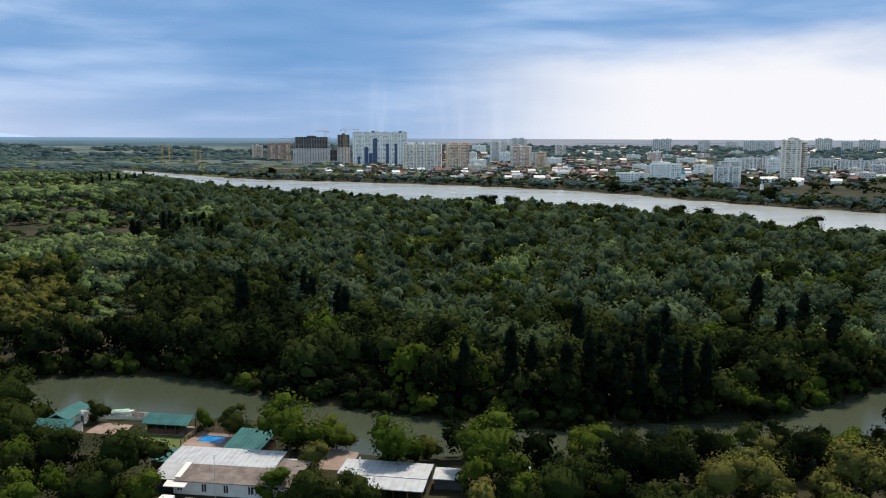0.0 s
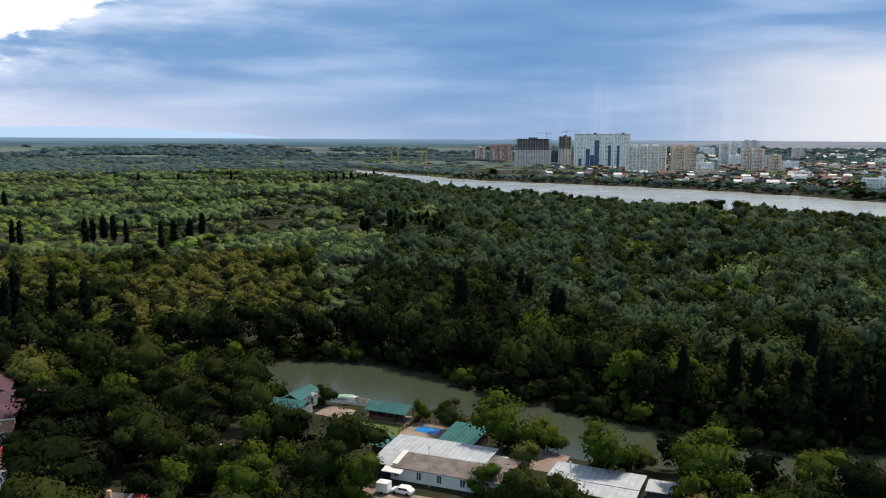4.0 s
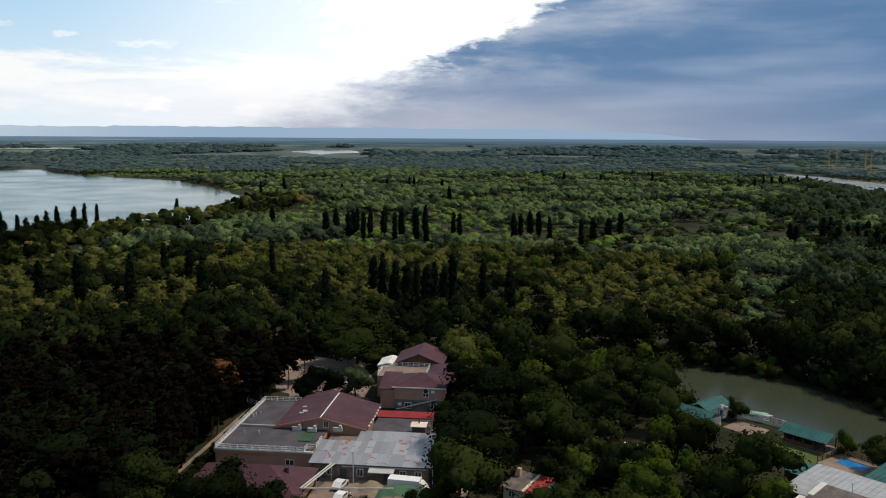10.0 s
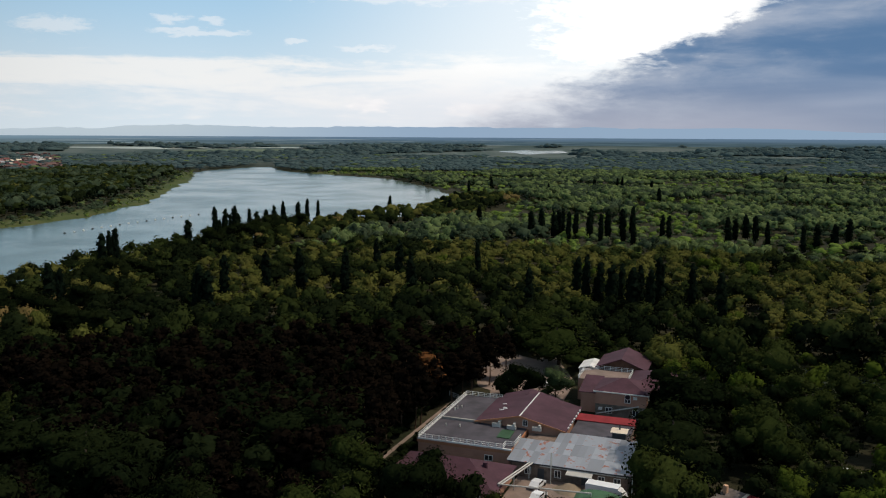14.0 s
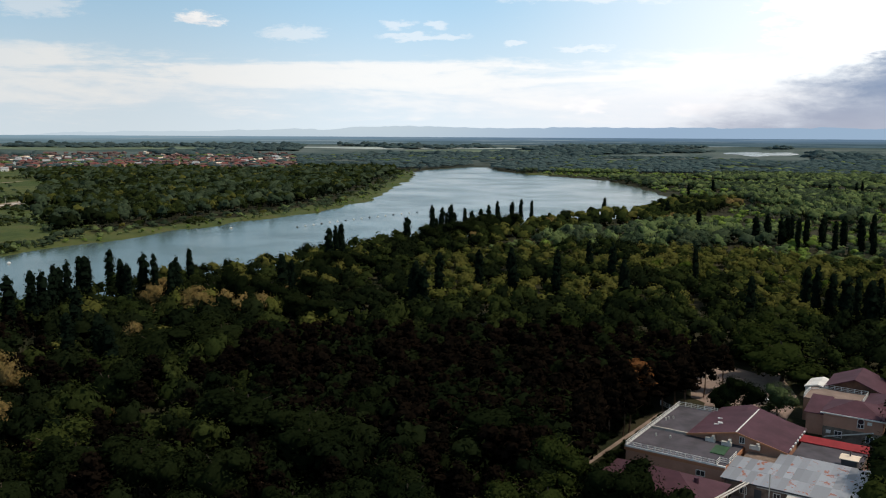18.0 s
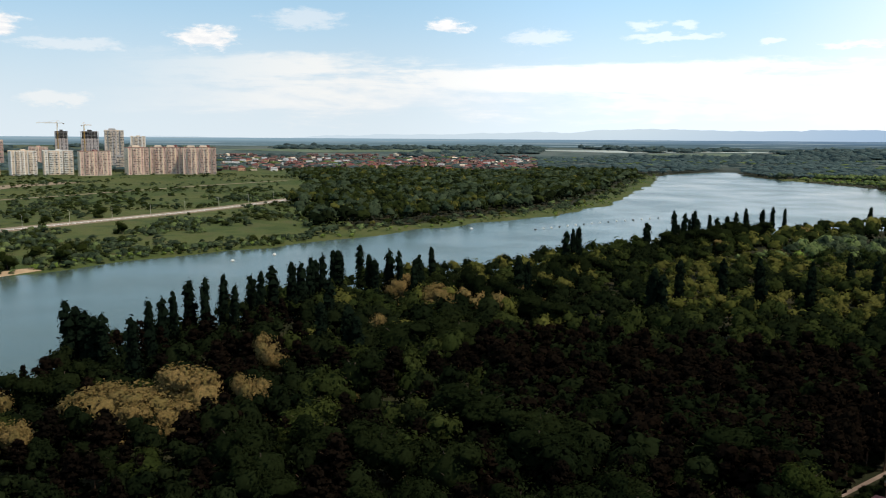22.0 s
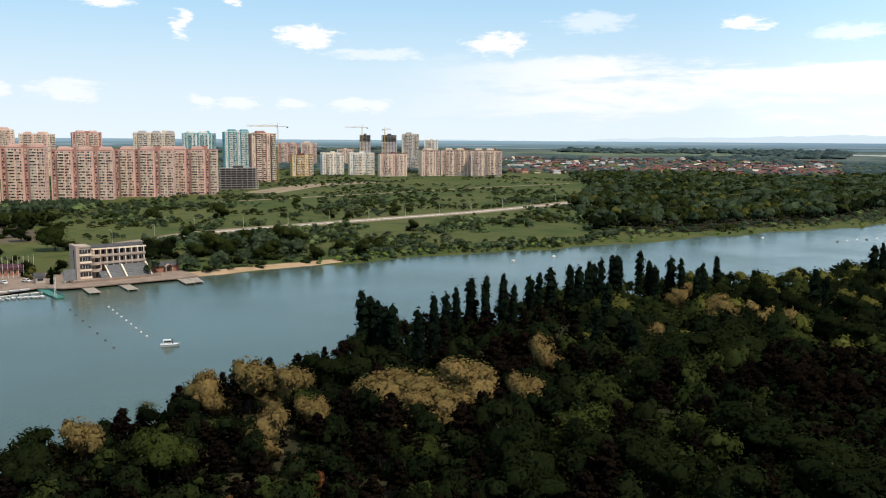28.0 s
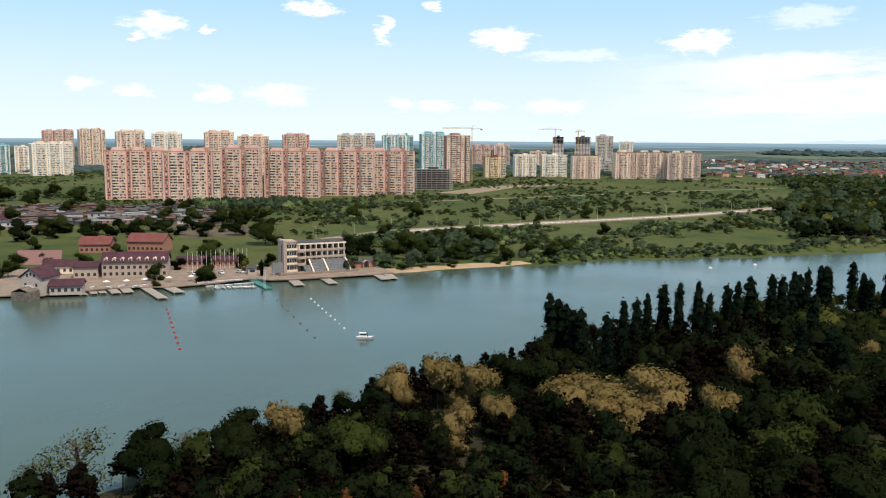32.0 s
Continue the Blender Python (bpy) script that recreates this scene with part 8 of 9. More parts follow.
    part("deck", Shape().box(-1.4, 8, -2.6, 0.5, -0.6, 0.25).box(-1.4, 8, 4.4, 6.4, -0.6, 0.25).box(-1.4, 0.6, 0.5, 4.4, -0.6, 0.25).box(6.4, 8, 0.5, 4.4, -0.6, 0.25), PAVING, sp)
    part("water", Shape().box(0.6, 6.4, 0.5, 4.4, -0.55, 0.12), POOL, sp, "clear blue pool water")
    railing(sp, [(-1.4, -2.5), (-1.4, 6.3), (7.8, 6.3)], 0.25, 1.1, "fence", LOG)
    h = at_site(-91.5, 121.5, 6, "patched_house", "small house with brown, red and grey roof sheets")
    part("wall", Shape().box(0.4, 10.6, 0.4, 6.4, -0.4, 2.3), W_CREAM, h)
    part("brown_roof", slope(Shape(), 0, 4.3, 0, 2.3, 6.8, 3.3), R_ASBESTOS, h)
    part("red_roof", slope(Shape(), 4.9, 8.0, 0, 2.35, 6.8, 3.35), R_RUST_RED, h, "bright red sheets")
    part("edge_strip", slope(Shape(), 4.3, 4.9, 0, 2.38, 6.8, 3.38), W_CREAM, h)
    part("grey_roof", slope(Shape(), 8.0, 11, 0, 2.3, 6.8, 3.3), R_SILVER, h)
    part("chimney", Shape().box(0.8, 1.5, 4.6, 5.3, 2.5, 4.6), W_ORANGE, h, "red brick chimney")
    window_on(h, 2.2, 0.4, 0.8, 1.0, 1.1)
    wh = at_site(-176, -34, 95, "hut", "pale hut half hidden among the trees", "hut")
    part("wall", Shape().box(-2.4, 2.4, -2.0, 2.0, -0.4, 2.7), W_CREAM, wh)
    part("roof", Shape().gable(-2.4, 2.4, -2.0, 2.0, 2.7, 0.9), R_ASBESTOS, wh)
    pair = at_site(-46.6, 147.6, -9, "white_box_trailer", "small white box trailer by the shed", "trailer")
    part("body", Shape().box(-1.2, 1.2, -1, 1, 0.5, 2.3), CAR_WHITE, pair)
    for y in (-1, 1):
        part("wheel", Shape().tube((0, y - 0.1, 0.35), (0, y + 0.1, 0.35), 0.35, 10), TYRE, pair)
    bt = thing("covered_boat", pose(-73, 200.5, 1.2, 0, 0, 12), "small boat with a pale green cover on the bank", "boat")
    part("hull", Shape().add([(-2.5, -0.9, 0.9), (1.5, -0.9, 0.9), (3.0, 0, 1.1), (1.5, 0.9, 0.9), (-2.5, 0.9, 0.9), (-2.3, -0.5, 0.1), (1.5, -0.4, 0.1), (2.3, 0, 0.3), (1.5, 0.4, 0.1), (-2.3, 0.5, 0.1)],
                             [(0, 1, 2, 3, 4), (9, 8, 7, 6, 5), (0, 5, 6, 1), (1, 6, 7, 2), (2, 7, 8, 3), (3, 8, 9, 4), (4, 9, 5, 0)]), CAR_WHITE, bt)
    part("cover", Shape().gable(-2.2, 1.6, -0.7, 0.7, 0.95, 0.5, 0.1, 0.05), surface("pale_green_cover", (0.35, 0.55, 0.42), 0.6), bt)


channel_side()
drop("pavement_shed", [(-58, 150), (-24, 146), (-22, 136), (-58, 138)], 1.27, PAVING, "tan concrete forecourt", "paving")
drop("pavement_shed_b", [(-19, 152), (8, 147), (8, 138), (-19, 140)], 1.27, PAVING, "worn brown forecourt", "paving")
drop("sand_court", [(-77, 188), (-68, 186), (-68, 193), (-76, 195)], 1.27, PAVING, "pale sandy court by the channel", "court")
drop("lawn", [(-65, 178), (-52, 176), (-51, 186), (-64, 196)], 1.265, LAWN, "mown green lawn round the pavilion", "lawn")
drop("pavement_landing", [(-22, 166), (-15, 165), (-14, 175), (-21, 178)], 1.27, PAVING, "small paved landing by the channel", "paving")
cf = thing("channel_fence", pose(0, 0, 1.2), "pale fence along the channel bank", "fence")
railing(cf, [(-76, 200), (-70, 199), (-64, 198)], 0, 1.2)
gt = thing("channel_gate", pose(-70, 199, 1.2, 0, 0, -8), "brown wooden gate leaf by the channel", "gate")
part("leaf", Shape().box(0.4, 3.2, -0.06, 0.06, 0.1, 1.3), W_ORANGE, gt)
LAMP_GLOW = surface("lamp_glass", (0.9, 0.9, 0.88), 0.3)
for x, y, h in ((-39, 152.4, 8.0), (-12, 152, 7.6), (19, 147, 7.6), (-100, 112, 7.6)):
    b = thing("yard_lamp", pose(x, y, 1.2), "tall slim lamp post with a white globe", "lamp", "yard lamps")
    part("pole", Shape().tube((0, 0, 0), (0, 0, h), 0.09, 6, 0.06), STEEL, b)
    part("globe", Shape().tube((0, 0, h), (0, 0, h + 0.35), 0.2, 8, 0.12), LAMP_GLOW, b)

# ---- rowing station and wharf on the far shore ----
BEIGE = wall("beige_plaster", (0.42, 0.34, 0.285), scale=0.3, fine=3.0)
CREAM_WALL = wall("aged_cream_wall", (0.46, 0.40, 0.36), scale=0.3, fine=3.0)
RED_BRICK = wall("red_brick_wall", (0.36, 0.17, 0.12), scale=0.4, fine=3.0)
QUAY = surface("quay_concrete", (0.26, 0.20, 0.16), 0.9, vary=0.2, scale=0.2, fine=2.0)
PLANK = surface("weathered_planks", (0.33, 0.29, 0.25), 0.9, vary=0.25, scale=0.6, fine=4.0)
RED_BUOY = surface("red_buoy", (0.40, 0.03, 0.025), 0.4)
WHITE_BUOY = surface("white_buoy", (0.75, 0.75, 0.73), 0.4)
GREEN_STEEL = surface("green_steel", (0.06, 0.20, 0.17), 0.6)
BLUE_SEAT = surface("grey_seats", (0.19, 0.20, 0.21), 0.7, vary=0.15)
drop("pavement_quay", [(-219, -344), (-236, -322), (-247, -309), (-254, -308), (-268, -301.5), (-276.5, -292.5), (-282.6, -282), (-292, -276), (-302, -270), (-318.5, -264.7),
                       (-321, -253.5), (-326.6, -247), (-340, -236), (-360, -219.5), (-369, -214), (-388, -238), (-372, -262), (-350, -300), (-322, -345), (-285, -385)],
     1.35, QUAY, "pale concrete quay along the shore", "quay")


def rowing_station():
    b = thing("rowing_station", pose(-339.4, -260.1, 1.35, 0, 0, 142), "beige three-storey rowing station with a corner tower and stands", "building")
    tower = part("tower", Shape().box(0, 1.6, 0, 11, 0, 16.3).box(1.6, 6.8, 0.8, 11, 0, 15.2).box(-0.2, 7.0, 0.5, 11.2, 15.2, 15.8), BEIGE, b)
    part("stair_slot", Shape().box(-0.05, 0.05, 3.2, 4.3, 2, 14), GLASS, tower)
    for i in range(4):
        part("window_band", Shape().box(1.8, 6.6, 0.66, 0.86, 1.6 + i * 3.6, 3.4 + i * 3.6), GLASS, tower)
        part("sill_band", Shape().box(1.5, 7.0, 0.2, 0.84, 0.5 + i * 3.6, 1.4 + i * 3.6), W_CREAM, tower)
        for k in range(3):
            x = 2.9 + 1.2 * k
            part("mullion", Shape().box(x, x + 0.12, 0.58, 0.7, 1.6 + i * 3.6, 3.4 + i * 3.6), W_CREAM, tower)
    part("link_wall", Shape().box(6.8, 9.0, 4.2, 12, 0, 12.8), BEIGE, b)
    for z in (3.2, 6.4, 9.8):
        ring = [(9.4 + 3.0 * math.cos(q), 4.2 - 3.0 * math.sin(q)) for q in [math.pi * k / 10 for k in range(11)]]
        n = len(ring)
        deck = Shape().add([(x, y, z) for x, y in ring] + [(x, y, z + 1.2) for x, y in ring], [tuple(range(n - 1, -1, -1)), tuple(range(n, 2 * n))] + [(i, i + 1, n + i + 1, n + i) for i in range(n - 1)])
        part("round_balcony", deck, BEIGE, b)
    part("main_wall", Shape().box(9, 33, 7.5, 17, 0, 13.4), BEIGE, b)
    for z in (6.2, 9.8):
        part("terrace_slab", Shape().box(9, 33.6, 4.0, 7.6, z, z + 0.5), BEIGE, b)
        part("balustrade", Shape().box(9, 33.6, 3.85, 4.1, z + 0.3, z + 1.35), BEIGE, b)
    part("roof", Shape().box(8.4, 34.2, 5.0, 17.6, 13.5, 13.9).gable(8.6, 34, 8, 17.4, 13.9, 0.9, 0.1, 0.2), R_DARK, b)
    part("roof_edge", Shape().box(8.3, 34.3, 4.7, 5.0, 13.3, 14.0), W_CREAM, b)
    for i in range(9):
        x = 9.3 + i * 2.95
        part("column", Shape().box(x - 0.22, x + 0.22, 4.15, 4.6, 0, 13.4), W_CREAM, b)
    for i in range(8):
        x = 9.9 + i * 2.95
        # dark full-bay panes stand in for the dim interior behind the open terrace
        part("terrace_door", Shape().box(x, x + 2.2, 7.36, 7.55, 10.4, 12.9), GLASS, b)
        part("window", Shape().box(x + 0.1, x + 0.9, 7.36, 7.55, 7.0, 9.1), GLASS, b)
        part("window", Shape().box(x + 1.2, x + 2.0, 7.36, 7.55, 7.0, 9.1), GLASS, b)
    for x0, x1, rows in ((10.4, 13.8, 5), (14.6, 21.4, 9), (22.2, 33.2, 9)):
        for i in range(rows):
            part("stand_step", Shape().box(x0, x1, -3.5 + i * 1.15, 4.1 if rows > 5 else 3.0, i * 0.62, (i + 1) * 0.62), BLUE_SEAT, b)
    for x in (13.85, 21.45, 33.25):
        part("stair_wall", slope(Shape(), x, x + 0.7, -4, 0.2, 5.4, 5.6, 0.8), W_CREAM, b)
    part("apron", Shape().box(-4, 37, -7, 0, -0.4, 0.5).box(-4, 37, -7.3, -7.0, -0.4, 1.0), QUAY, b)
    d = thing("score_board", pose(-333.5, -259.5, 1.35, 0, 0, 140), "grey-blue blank board on two posts by the water", "sign board")
    part("board", Shape().box(-2.6, 2.6, -0.2, 0.2, 1.2, 6.2), BLUE_SEAT, d)
    for x in (-2, 2):
        part("post", Shape().box(x - 0.2, x + 0.2, -0.15, 0.15, 0, 1.3), STEEL, d)
    k = thing("kiosk", pose(-330, -273, 1.35, 0, 0, 145), "small cream kiosk with a brown pitched roof on the quay", "kiosk")
    part("wall", Shape().box(-2, 2, -1.8, 1.8, -0.3, 3.0).gable_wall(-2, 2, -1.8, 1.8, 3.0, 1.4), CREAM_WALL, k)
    part("roof", Shape().gable(-2, 2, -1.8, 1.8, 3.0, 1.4, 0.5, 0.2), R_DARK, k)
    part("window", Shape().box(-1.3, 1.3, -1.88, -1.76, 1.1, 2.2), GLASS, k)
    h = thing("shore_hut", pose(-378, -238, 1.35, 0, 0, 146), "low brown hut with an arched porch beside the sand", "hut")
    part("wall", Shape().box(-6, 6, -3, 3, -0.4, 3.0).gable_wall(-6, 6, -3, 3, 3.0, 1.8), RED_BRICK, h)
    part("roof", Shape().gable(-6, 6, -3, 3, 3.0, 1.8, 0.7, 0.2), R_DARK, h)
    part("porch", Shape().box(-1.8, -1.4, -4.6, -3, -0.3, 2.6).box(1.4, 1.8, -4.6, -3, -0.3, 2.6).gable(-2.0, 2.0, -4.8, -2.8, 2.6, 1.2, 0.2, 0.2, "y"), BEIGE, h, "beige arched porch")
    part("door", Shape().box(-0.9, 0.9, -3.08, -2.96, 0, 2.2), GLASS, h)


rowing_station()


def dormered(name, label, x, y, turn, w, d, h, roof_rise, wall_m, storeys, dormers, category="building", roof_m=None):
    b = thing(name, pose(x, y, 1.35, 0, 0, turn), label, category)
    part("wall", Shape().box(0, w, 0, d, -0.4, h).gable_wall(0, w, 0, d, h, roof_rise), wall_m, b)
    part("roof", Shape().gable(0, w, 0, d, h, roof_rise, 0.7, 0.25), roof_m or R_MAROON, b)
    n = int(w / 2.6)
    for s in range(storeys):
        for i in range(n):
            xx = (i + 0.5) * w / n
            part("window", Shape().box(xx - 0.65, xx + 0.65, -0.06, 0.06, 1.0 + s * 3.1, 2.5 + s * 3.1), GLASS, b)
    for i in range(dormers):
        xx = (i + 0.5) * w / dormers
        q = part("dormer", Shape().box(xx - 0.8, xx + 0.8, 0.2, d * 0.4, h, h + 1.8).gable(xx - 0.8, xx + 0.8, 0.1, d * 0.4, h + 1.8, 0.5, 0.15, 0.1, "y"), W_CREAM, b)
        part("pane", Shape().box(xx - 0.5, xx + 0.5, 0.12, 0.22, h + 0.4, h + 1.5), GLASS, q)
    return b


dormered("wharf_hotel", "long beige building with maroon roof and dormers", -286, -327, 127, 30, 12, 7.2, 4.2, BEIGE, 2, 8)
dormered("wharf_wing", "low wing with a maroon roof and terrace", -278, -337, 127, 11, 9, 5.2, 2.2, BEIGE, 1, 0)
dormered("wharf_house", "house with a maroon roof behind the quay", -281, -362, 118, 15, 9, 3.6, 2.8, W_CREAM, 1, 0, "house")
dormered("brick_house", "brick house with a red-maroon gable roof", -343, -410, 125, 17, 16, 4.6, 4.0, RED_BRICK, 1, 0, "house", R_RED)
dormered("brick_house", "long brick house with red gable roofs", -362, -392, 112, 22, 14, 5.6, 4.4, RED_BRICK, 1, 0, "house", R_RED)
dormered("quay_shed", "long low maroon-roofed shed behind the flagpoles", -330, -322, 122, 34, 7, 3.4, 1.6, RED_BRICK, 1, 0, "shed")
bh = thing("boat_house", pose(-238.5, -322, 1.35, 0, 0, 104), "pale cream gabled boat house with a stone landing", "house")
part("wall", Shape().box(0, 10.5, 0, 12, -0.4, 7).gable_wall(0, 10.5, 0, 12, 7, 4.2, "y"), CREAM_WALL, bh)
part("roof", Shape().gable(0, 10.5, 0, 12, 7, 4.2, 0.6, 0.25, "y"), R_MAROON, bh)
for x, z in ((3.6, 7.6), (6.9, 7.6), (2.6, 3.6), (7.9, 3.6), (5.25, 8.2)):
    part("window", Shape().box(x - 0.5, x + 0.5, -0.06, 0.06, z, z + 1.4), GLASS, bh)
part("balcony", Shape().box(3.4, 7.1, -1.4, 0, 3.2, 3.5).box(3.4, 7.1, -1.4, -1.3, 3.5, 4.4), WHITE_TRIM, bh)
part("landing", Shape().box(1, 9.5, -7, -0.2, -1.6, 2.2).gable(1.4, 9, -6.6, -0.3, 2.2, 1.6, 0.2, 0.3, "y"), W_STONE, bh, "rough stone landing stage")
an = dormered("boat_store", "pale cream boat store with a maroon roof", -244, -311, 130, 13, 8, 3.4, 2.4, CREAM_WALL, 1, 0, "shed")
drop("court_tennis", [(-293, -400), (-306, -380), (-346, -428), (-333, -450)], 1.42, surface("pink_court", (0.24, 0.12, 0.105), 0.9, vary=0.1), "pink tennis court with a low fence", "court")
drop("pavement_lot", [(-250, -350), (-280, -400), (-262, -420), (-236, -370)], 1.40, QUAY, "pale parking area behind the boat house", "paving")
for i, (x, y) in enumerate(((-262, -372), (-266, -378), (-270, -384), (-258, -366))):
    car(pose(x, y, 1.45, 0, 0, 30 + 4 * i), "white car parked behind the boat house")
wb = thing("white_block", pose(-272, -428, 1.3, 0, 0, 140), "tall plain white building end", "building")
part("wall", Shape().box(-6, 6, -4, 6, -0.4, 20), W_WHITE, wb)
part("roof", Shape().box(-6.3, 6.3, -4.3, 6.3, 20, 20.6), R_DARK, wb)
for i in range(6):
    part("window_row", Shape().box(-4.5, -3, -4.08, -3.9, 1 + 3.1 * i, 2.5 + 3.1 * i).box(2, 3.5, -4.08, -3.9, 1 + 3.1 * i, 2.5 + 3.1 * i), GLASS, wb)


def jetty(x, y, turn, w, length):
    """A plank jetty on piles that reaches out from the quay."""
    b = thing("jetty", pose(x, y, 0, 0, 0, turn), "grey plank jetty reaching out from the quay", "jetty", "jetties")
    n = int(length / 1.2)
    plank = Shape().box(-w / 2, w / 2, -0.56, 0.56, 0, 0.14).mesh("plank", PLANK)
    for i in range(n):
        part("plank", plank, None, b, at=(0, -0.6 - i * 1.2, 0.72))
    part("beam", Shape().box(-w / 2 + 0.1, -w / 2 + 0.35, -length, 1.5, 0.42, 0.72).box(w / 2 - 0.35, w / 2 - 0.1, -length, 1.5, 0.42, 0.72), PLANK, b)
    for i in range(3):
        y_ = -1 - i * (length - 1.5) / 2
        part("pile", Shape().tube((-w / 2 + 0.2, y_, -2), (-w / 2 + 0.2, y_, 0.9), 0.14, 6).tube((w / 2 - 0.2, y_, -2), (w / 2 - 0.2, y_, 0.9), 0.14, 6), PLANK, b)


for x, y, ex, ey, w in ((-256, -306, -252.6, -300, 3), (-260, -303.5, -256.4, -298.2, 3), (-263, -301.5, -259.4, -296, 3), (-268, -300.5, -262, -291, 4), (-273, -298, -266, -288, 4.5),
                        (-279, -292, -263, -265, 4.2), (-285, -284, -276.7, -268.7, 5), (-327, -245, -317, -234, 5), (-338.5, -234.5, -329, -223.5, 4.6), (-361, -218.5, -351, -208, 4.5),
                        (-365.5, -215.5, -354.6, -205.8, 4.5)):
    jetty(x, y, math.degrees(math.atan2(ey - y, ex - x)) + 90, w, math.hypot(ex - x, ey - y))


def small_boat(m, label, long=4.2):
    b = thing("rowing_boat", m, label, "boat", "moored boats")
    k = long / 4.2
    pts = [(-2.0, -0.65), (1.0, -0.7), (2.2, 0), (1.0, 0.7), (-2.0, 0.65)]
    s = Shape().add([(x * k, y, 0.55) for x, y in pts] + [(x * k * 0.9, y * 0.6, -0.1) for x, y in pts] + [(x * k * 0.86, y * 0.8, 0.5) for x, y in pts] + [(x * k * 0.8, y * 0.55, 0.15) for x, y in pts],
                    [(i, 5 + i, 5 + (i + 1) % 5, (i + 1) % 5) for i in range(5)] + [(i, (i + 1) % 5, 10 + (i + 1) % 5, 10 + i) for i in range(5)]
                    + [(10 + i, 10 + (i + 1) % 5, 15 + (i + 1) % 5, 15 + i) for i in range(5)] + [(15, 16, 17, 18, 19), (9, 8, 7, 6, 5)])
    part("hull", s, CAR_WHITE, b)
    part("thwart", Shape().box(-0.9 * k, -0.6 * k, -0.5, 0.5, 0.35, 0.42).box(0.3 * k, 0.6 * k, -0.5, 0.5, 0.35, 0.42), PLANK, b)
    return b


moored = small_boat(pose(-297, -266, 0.05, 0, 0, 60), "small white boat moored at the pontoon")
br = random.Random(8)
for i in range(15):
    s = i / 14
    copy_thing(moored, pose(-294.5 - 12 * s + br.uniform(-1, 1), -264.5 + 13.5 * s + br.uniform(-1, 1), 0.05, 0, 0, 60 + br.uniform(-15, 15)))
for i in range(11):
    copy_thing(moored, pose(-297 - 3.6 * (i % 6), -270 + 2.4 * (i % 6) - 5.0 * (i // 6), 1.4 if i > 5 else 0.05, 0, 0, 150 + br.uniform(-10, 10)))
# boats laid up on the quay
for i in range(9):
    s = i / 8
    copy_thing(moored, pose(-250 - 34 * s + br.uniform(-2, 2), -318 + 30 * s + br.uniform(-2, 2), 1.46, 0, 0, 40 + br.uniform(-50, 50)))


def parasol(x, y):
    b = thing("parasol", pose(x, y, 1.38), "pale open parasol standing on the quay", "parasol", "parasols on the quay")
    part("pole", Shape().tube((0, 0, 0), (0, 0, 2.6), 0.05, 6), STEEL, b)
    ring = [(1.6 * math.cos(k * math.pi / 4), 1.6 * math.sin(k * math.pi / 4)) for k in range(8)]
    part("canopy", Shape().add([(px, py, 2.2) for px, py in ring] + [(0, 0, 2.9), (0, 0, 2.72)], [(k, (k + 1) % 8, 8) for k in range(8)] + [((k + 1) % 8, k, 9) for k in range(8)]), W_WHITE, b)


for x, y in ((-276, -300), (-283, -296), (-270, -306), (-292, -290), (-300, -284)):
    parasol(x, y)
for i, (x, y) in enumerate(((-318, -290), (-323, -286), (-314, -296), (-330, -280), (-262, -318))):
    car(pose(x, y, 1.4, 0, 0, 50 + 11 * i), "white car parked on the quay")
pontoon = thing("pontoon", pose(-312.4, -253, 0, 0, 0, 235), "green steel pontoon beside the moored boats", "pontoon")
part("deck", Shape().box(-13, 13, -1.8, 1.8, 0.1, 0.6), GREEN_STEEL, pontoon)
railing(pontoon, [(-13, -1.7), (13, -1.7), (13, 1.7)], 0.6, 1.1, "rail", GREEN_STEEL)
part("mast", Shape().tube((-11.5, 1.2, 0.6), (-11.5, 1.2, 9), 0.12, 6).tube((-9.6, 1.2, 0.6), (-9.6, 1.2, 9), 0.12, 6), WHITE_TRIM, pontoon)
for i in range(14):
    s = i / 13
    f = thing("flagpole", pose(-318 - 27 * s, -303 + 15 * s, 1.35), "tall white flagpole on the quay", "flagpole", "flagpoles")
    part("pole", Shape().tube((0, 0, 0), (0, 0, 10.5), 0.11, 6, 0.07), WHITE_TRIM, f)
    part("base", Shape().box(-0.35, 0.35, -0.35, 0.35, 0, 0.3), QUAY, f)


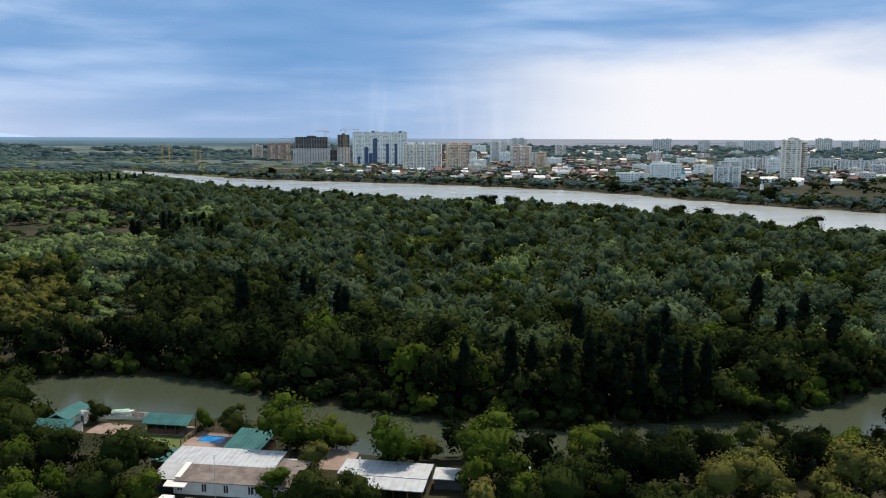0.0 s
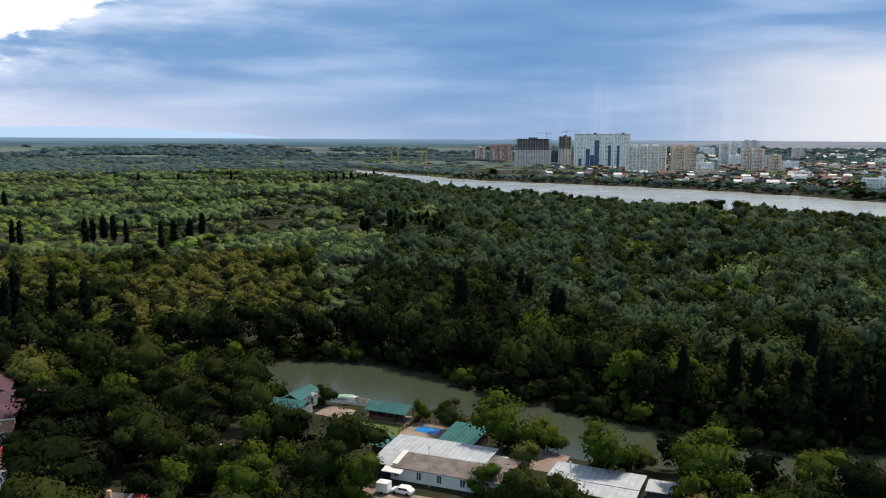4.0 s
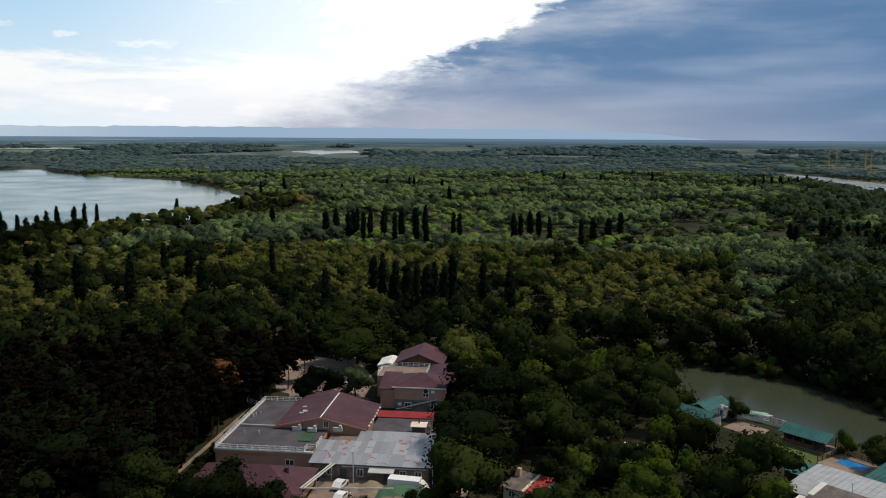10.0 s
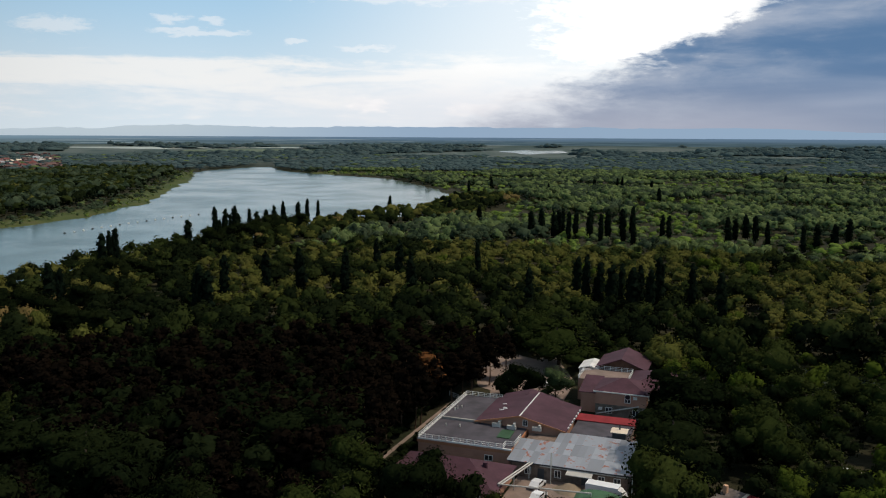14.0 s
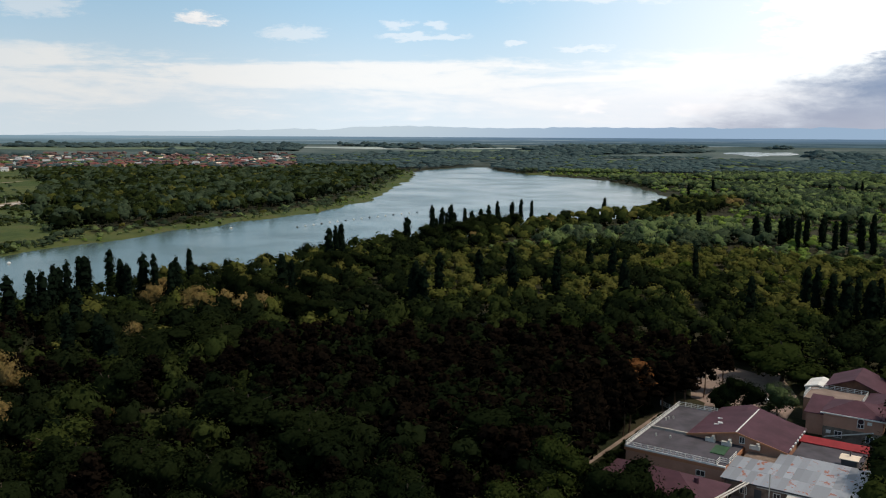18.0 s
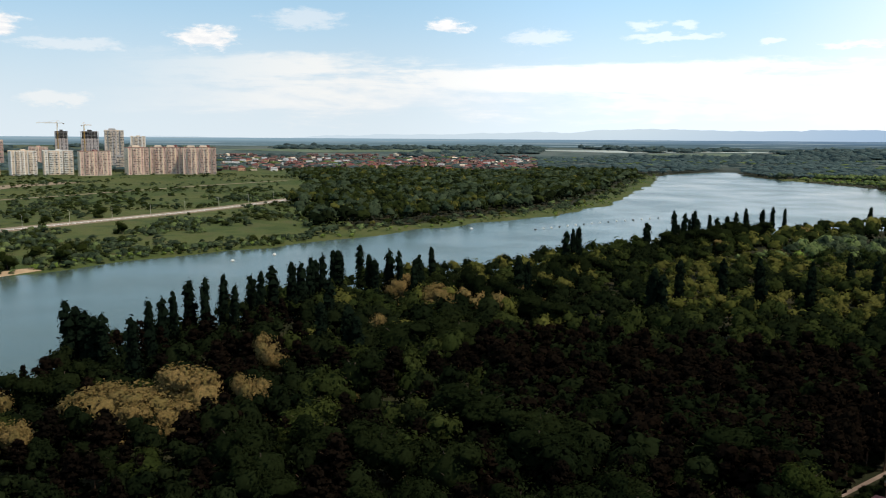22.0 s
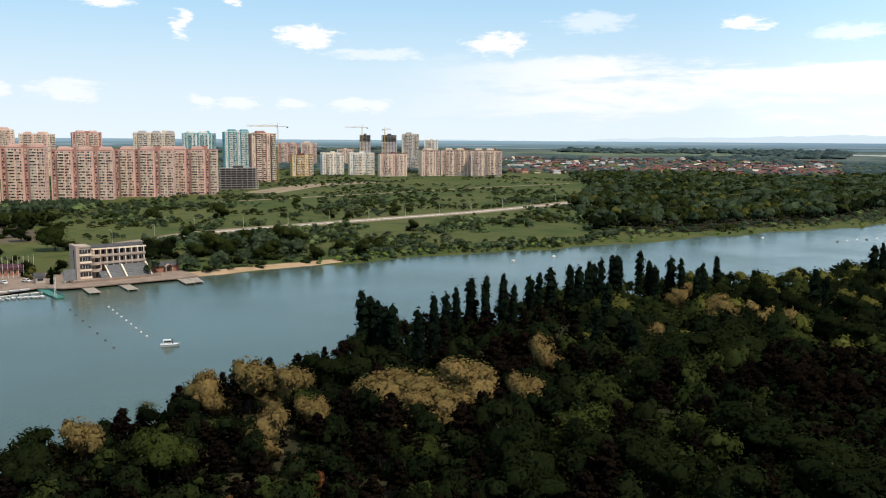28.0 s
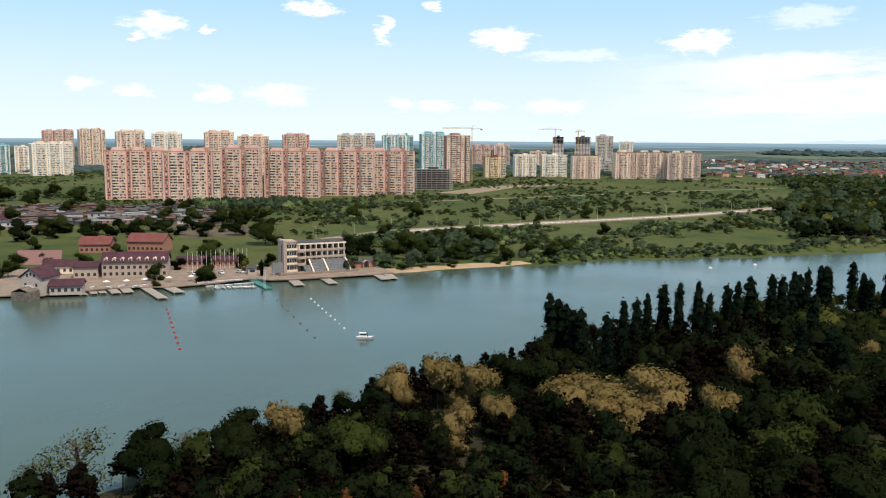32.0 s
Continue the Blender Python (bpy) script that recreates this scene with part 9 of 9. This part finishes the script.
def buoy(x, y, r, m, label, group):
    b = thing("buoy", pose(x, y, 0), label, "buoy", group)
    prof = [(0.0, -0.6), (0.75, -0.35), (1.0, 0.1), (0.75, 0.6), (0.25, 0.85)]
    v = [(a * r * math.cos(2 * math.pi * k / 10), a * r * math.sin(2 * math.pi * k / 10), z * r) for a, z in prof[1:] for k in range(10)]
    f = [(10 * i + k, 10 * i + (k + 1) % 10, 10 * i + 10 + (k + 1) % 10, 10 * i + 10 + k) for i in range(3) for k in range(10)] + [tuple(range(9, -1, -1)), tuple(range(30, 40))]
    part("float", mesh_of("float", v, f, m), None, b)
    part("eye", Shape().tube((0, 0, 0.8 * r), (0, 0, 1.15 * r), 0.12 * r, 6), STEEL, b)


for i in range(9):
    s = i / 8
    buoy(-249 + 46 * s, -249 + 51 * s, 0.55, RED_BUOY, "red mooring buoy afloat in a row", "red buoys")
for i in range(9):
    s = i / 8
    buoy(-295 + 41 * s, -212 + 44 * s, 0.45, WHITE_BUOY, "white marker buoy afloat in a row", "white buoys")
for i in range(7):
    s = i / 6
    buoy(-286 + 49 * s, -223 + 54 * s, 0.42, R_DARK, "small dark marker buoy afloat", "dark buoys")
for i in range(16):
    s = i / 15
    buoy(*polar(79 - 8 * s, 640 + 120 * s), 0.9, WHITE_BUOY if i % 3 else R_DARK, "lane buoy far out on the lake", "lane buoys")
for az, r in ((99.2, 478), (83.3, 640), (96.5, 500)):
    buoy(*polar(az, r), 1.1, WHITE_BUOY, "pale buoy out on the lake", "lane buoys")
wk = thing("work_boat", pose(-244, -153, 0, 0, 0, 120) @ Matrix.Diagonal((0.8, 0.8, 0.8, 1)), "small white work boat with a cabin", "boat")
part("hull", Shape().add([(-3.6, -1.3, 0.9), (2.4, -1.4, 0.9), (4.2, 0, 1.1), (2.4, 1.4, 0.9), (-3.6, 1.3, 0.9), (-3.3, -0.9, -0.3), (2.2, -0.9, -0.3), (3.2, 0, -0.2), (2.2, 0.9, -0.3), (-3.3, 0.9, -0.3)],
                         [(0, 1, 2, 3, 4), (9, 8, 7, 6, 5), (0, 5, 6, 1), (1, 6, 7, 2), (2, 7, 8, 3), (3, 8, 9, 4), (4, 9, 5, 0)]), CAR_WHITE, wk)
part("cabin", Shape().box(-2.6, 0.6, -0.95, 0.95, 0.9, 2.7), CAR_WHITE, wk)
part("cabin_window", Shape().box(-2.2, 0.64, -0.99, 0.99, 1.7, 2.4), GLASS, wk)
part("funnel", Shape().tube((1.2, 0, 0.9), (1.2, 0, 2.6), 0.22, 8), R_DARK, wk)
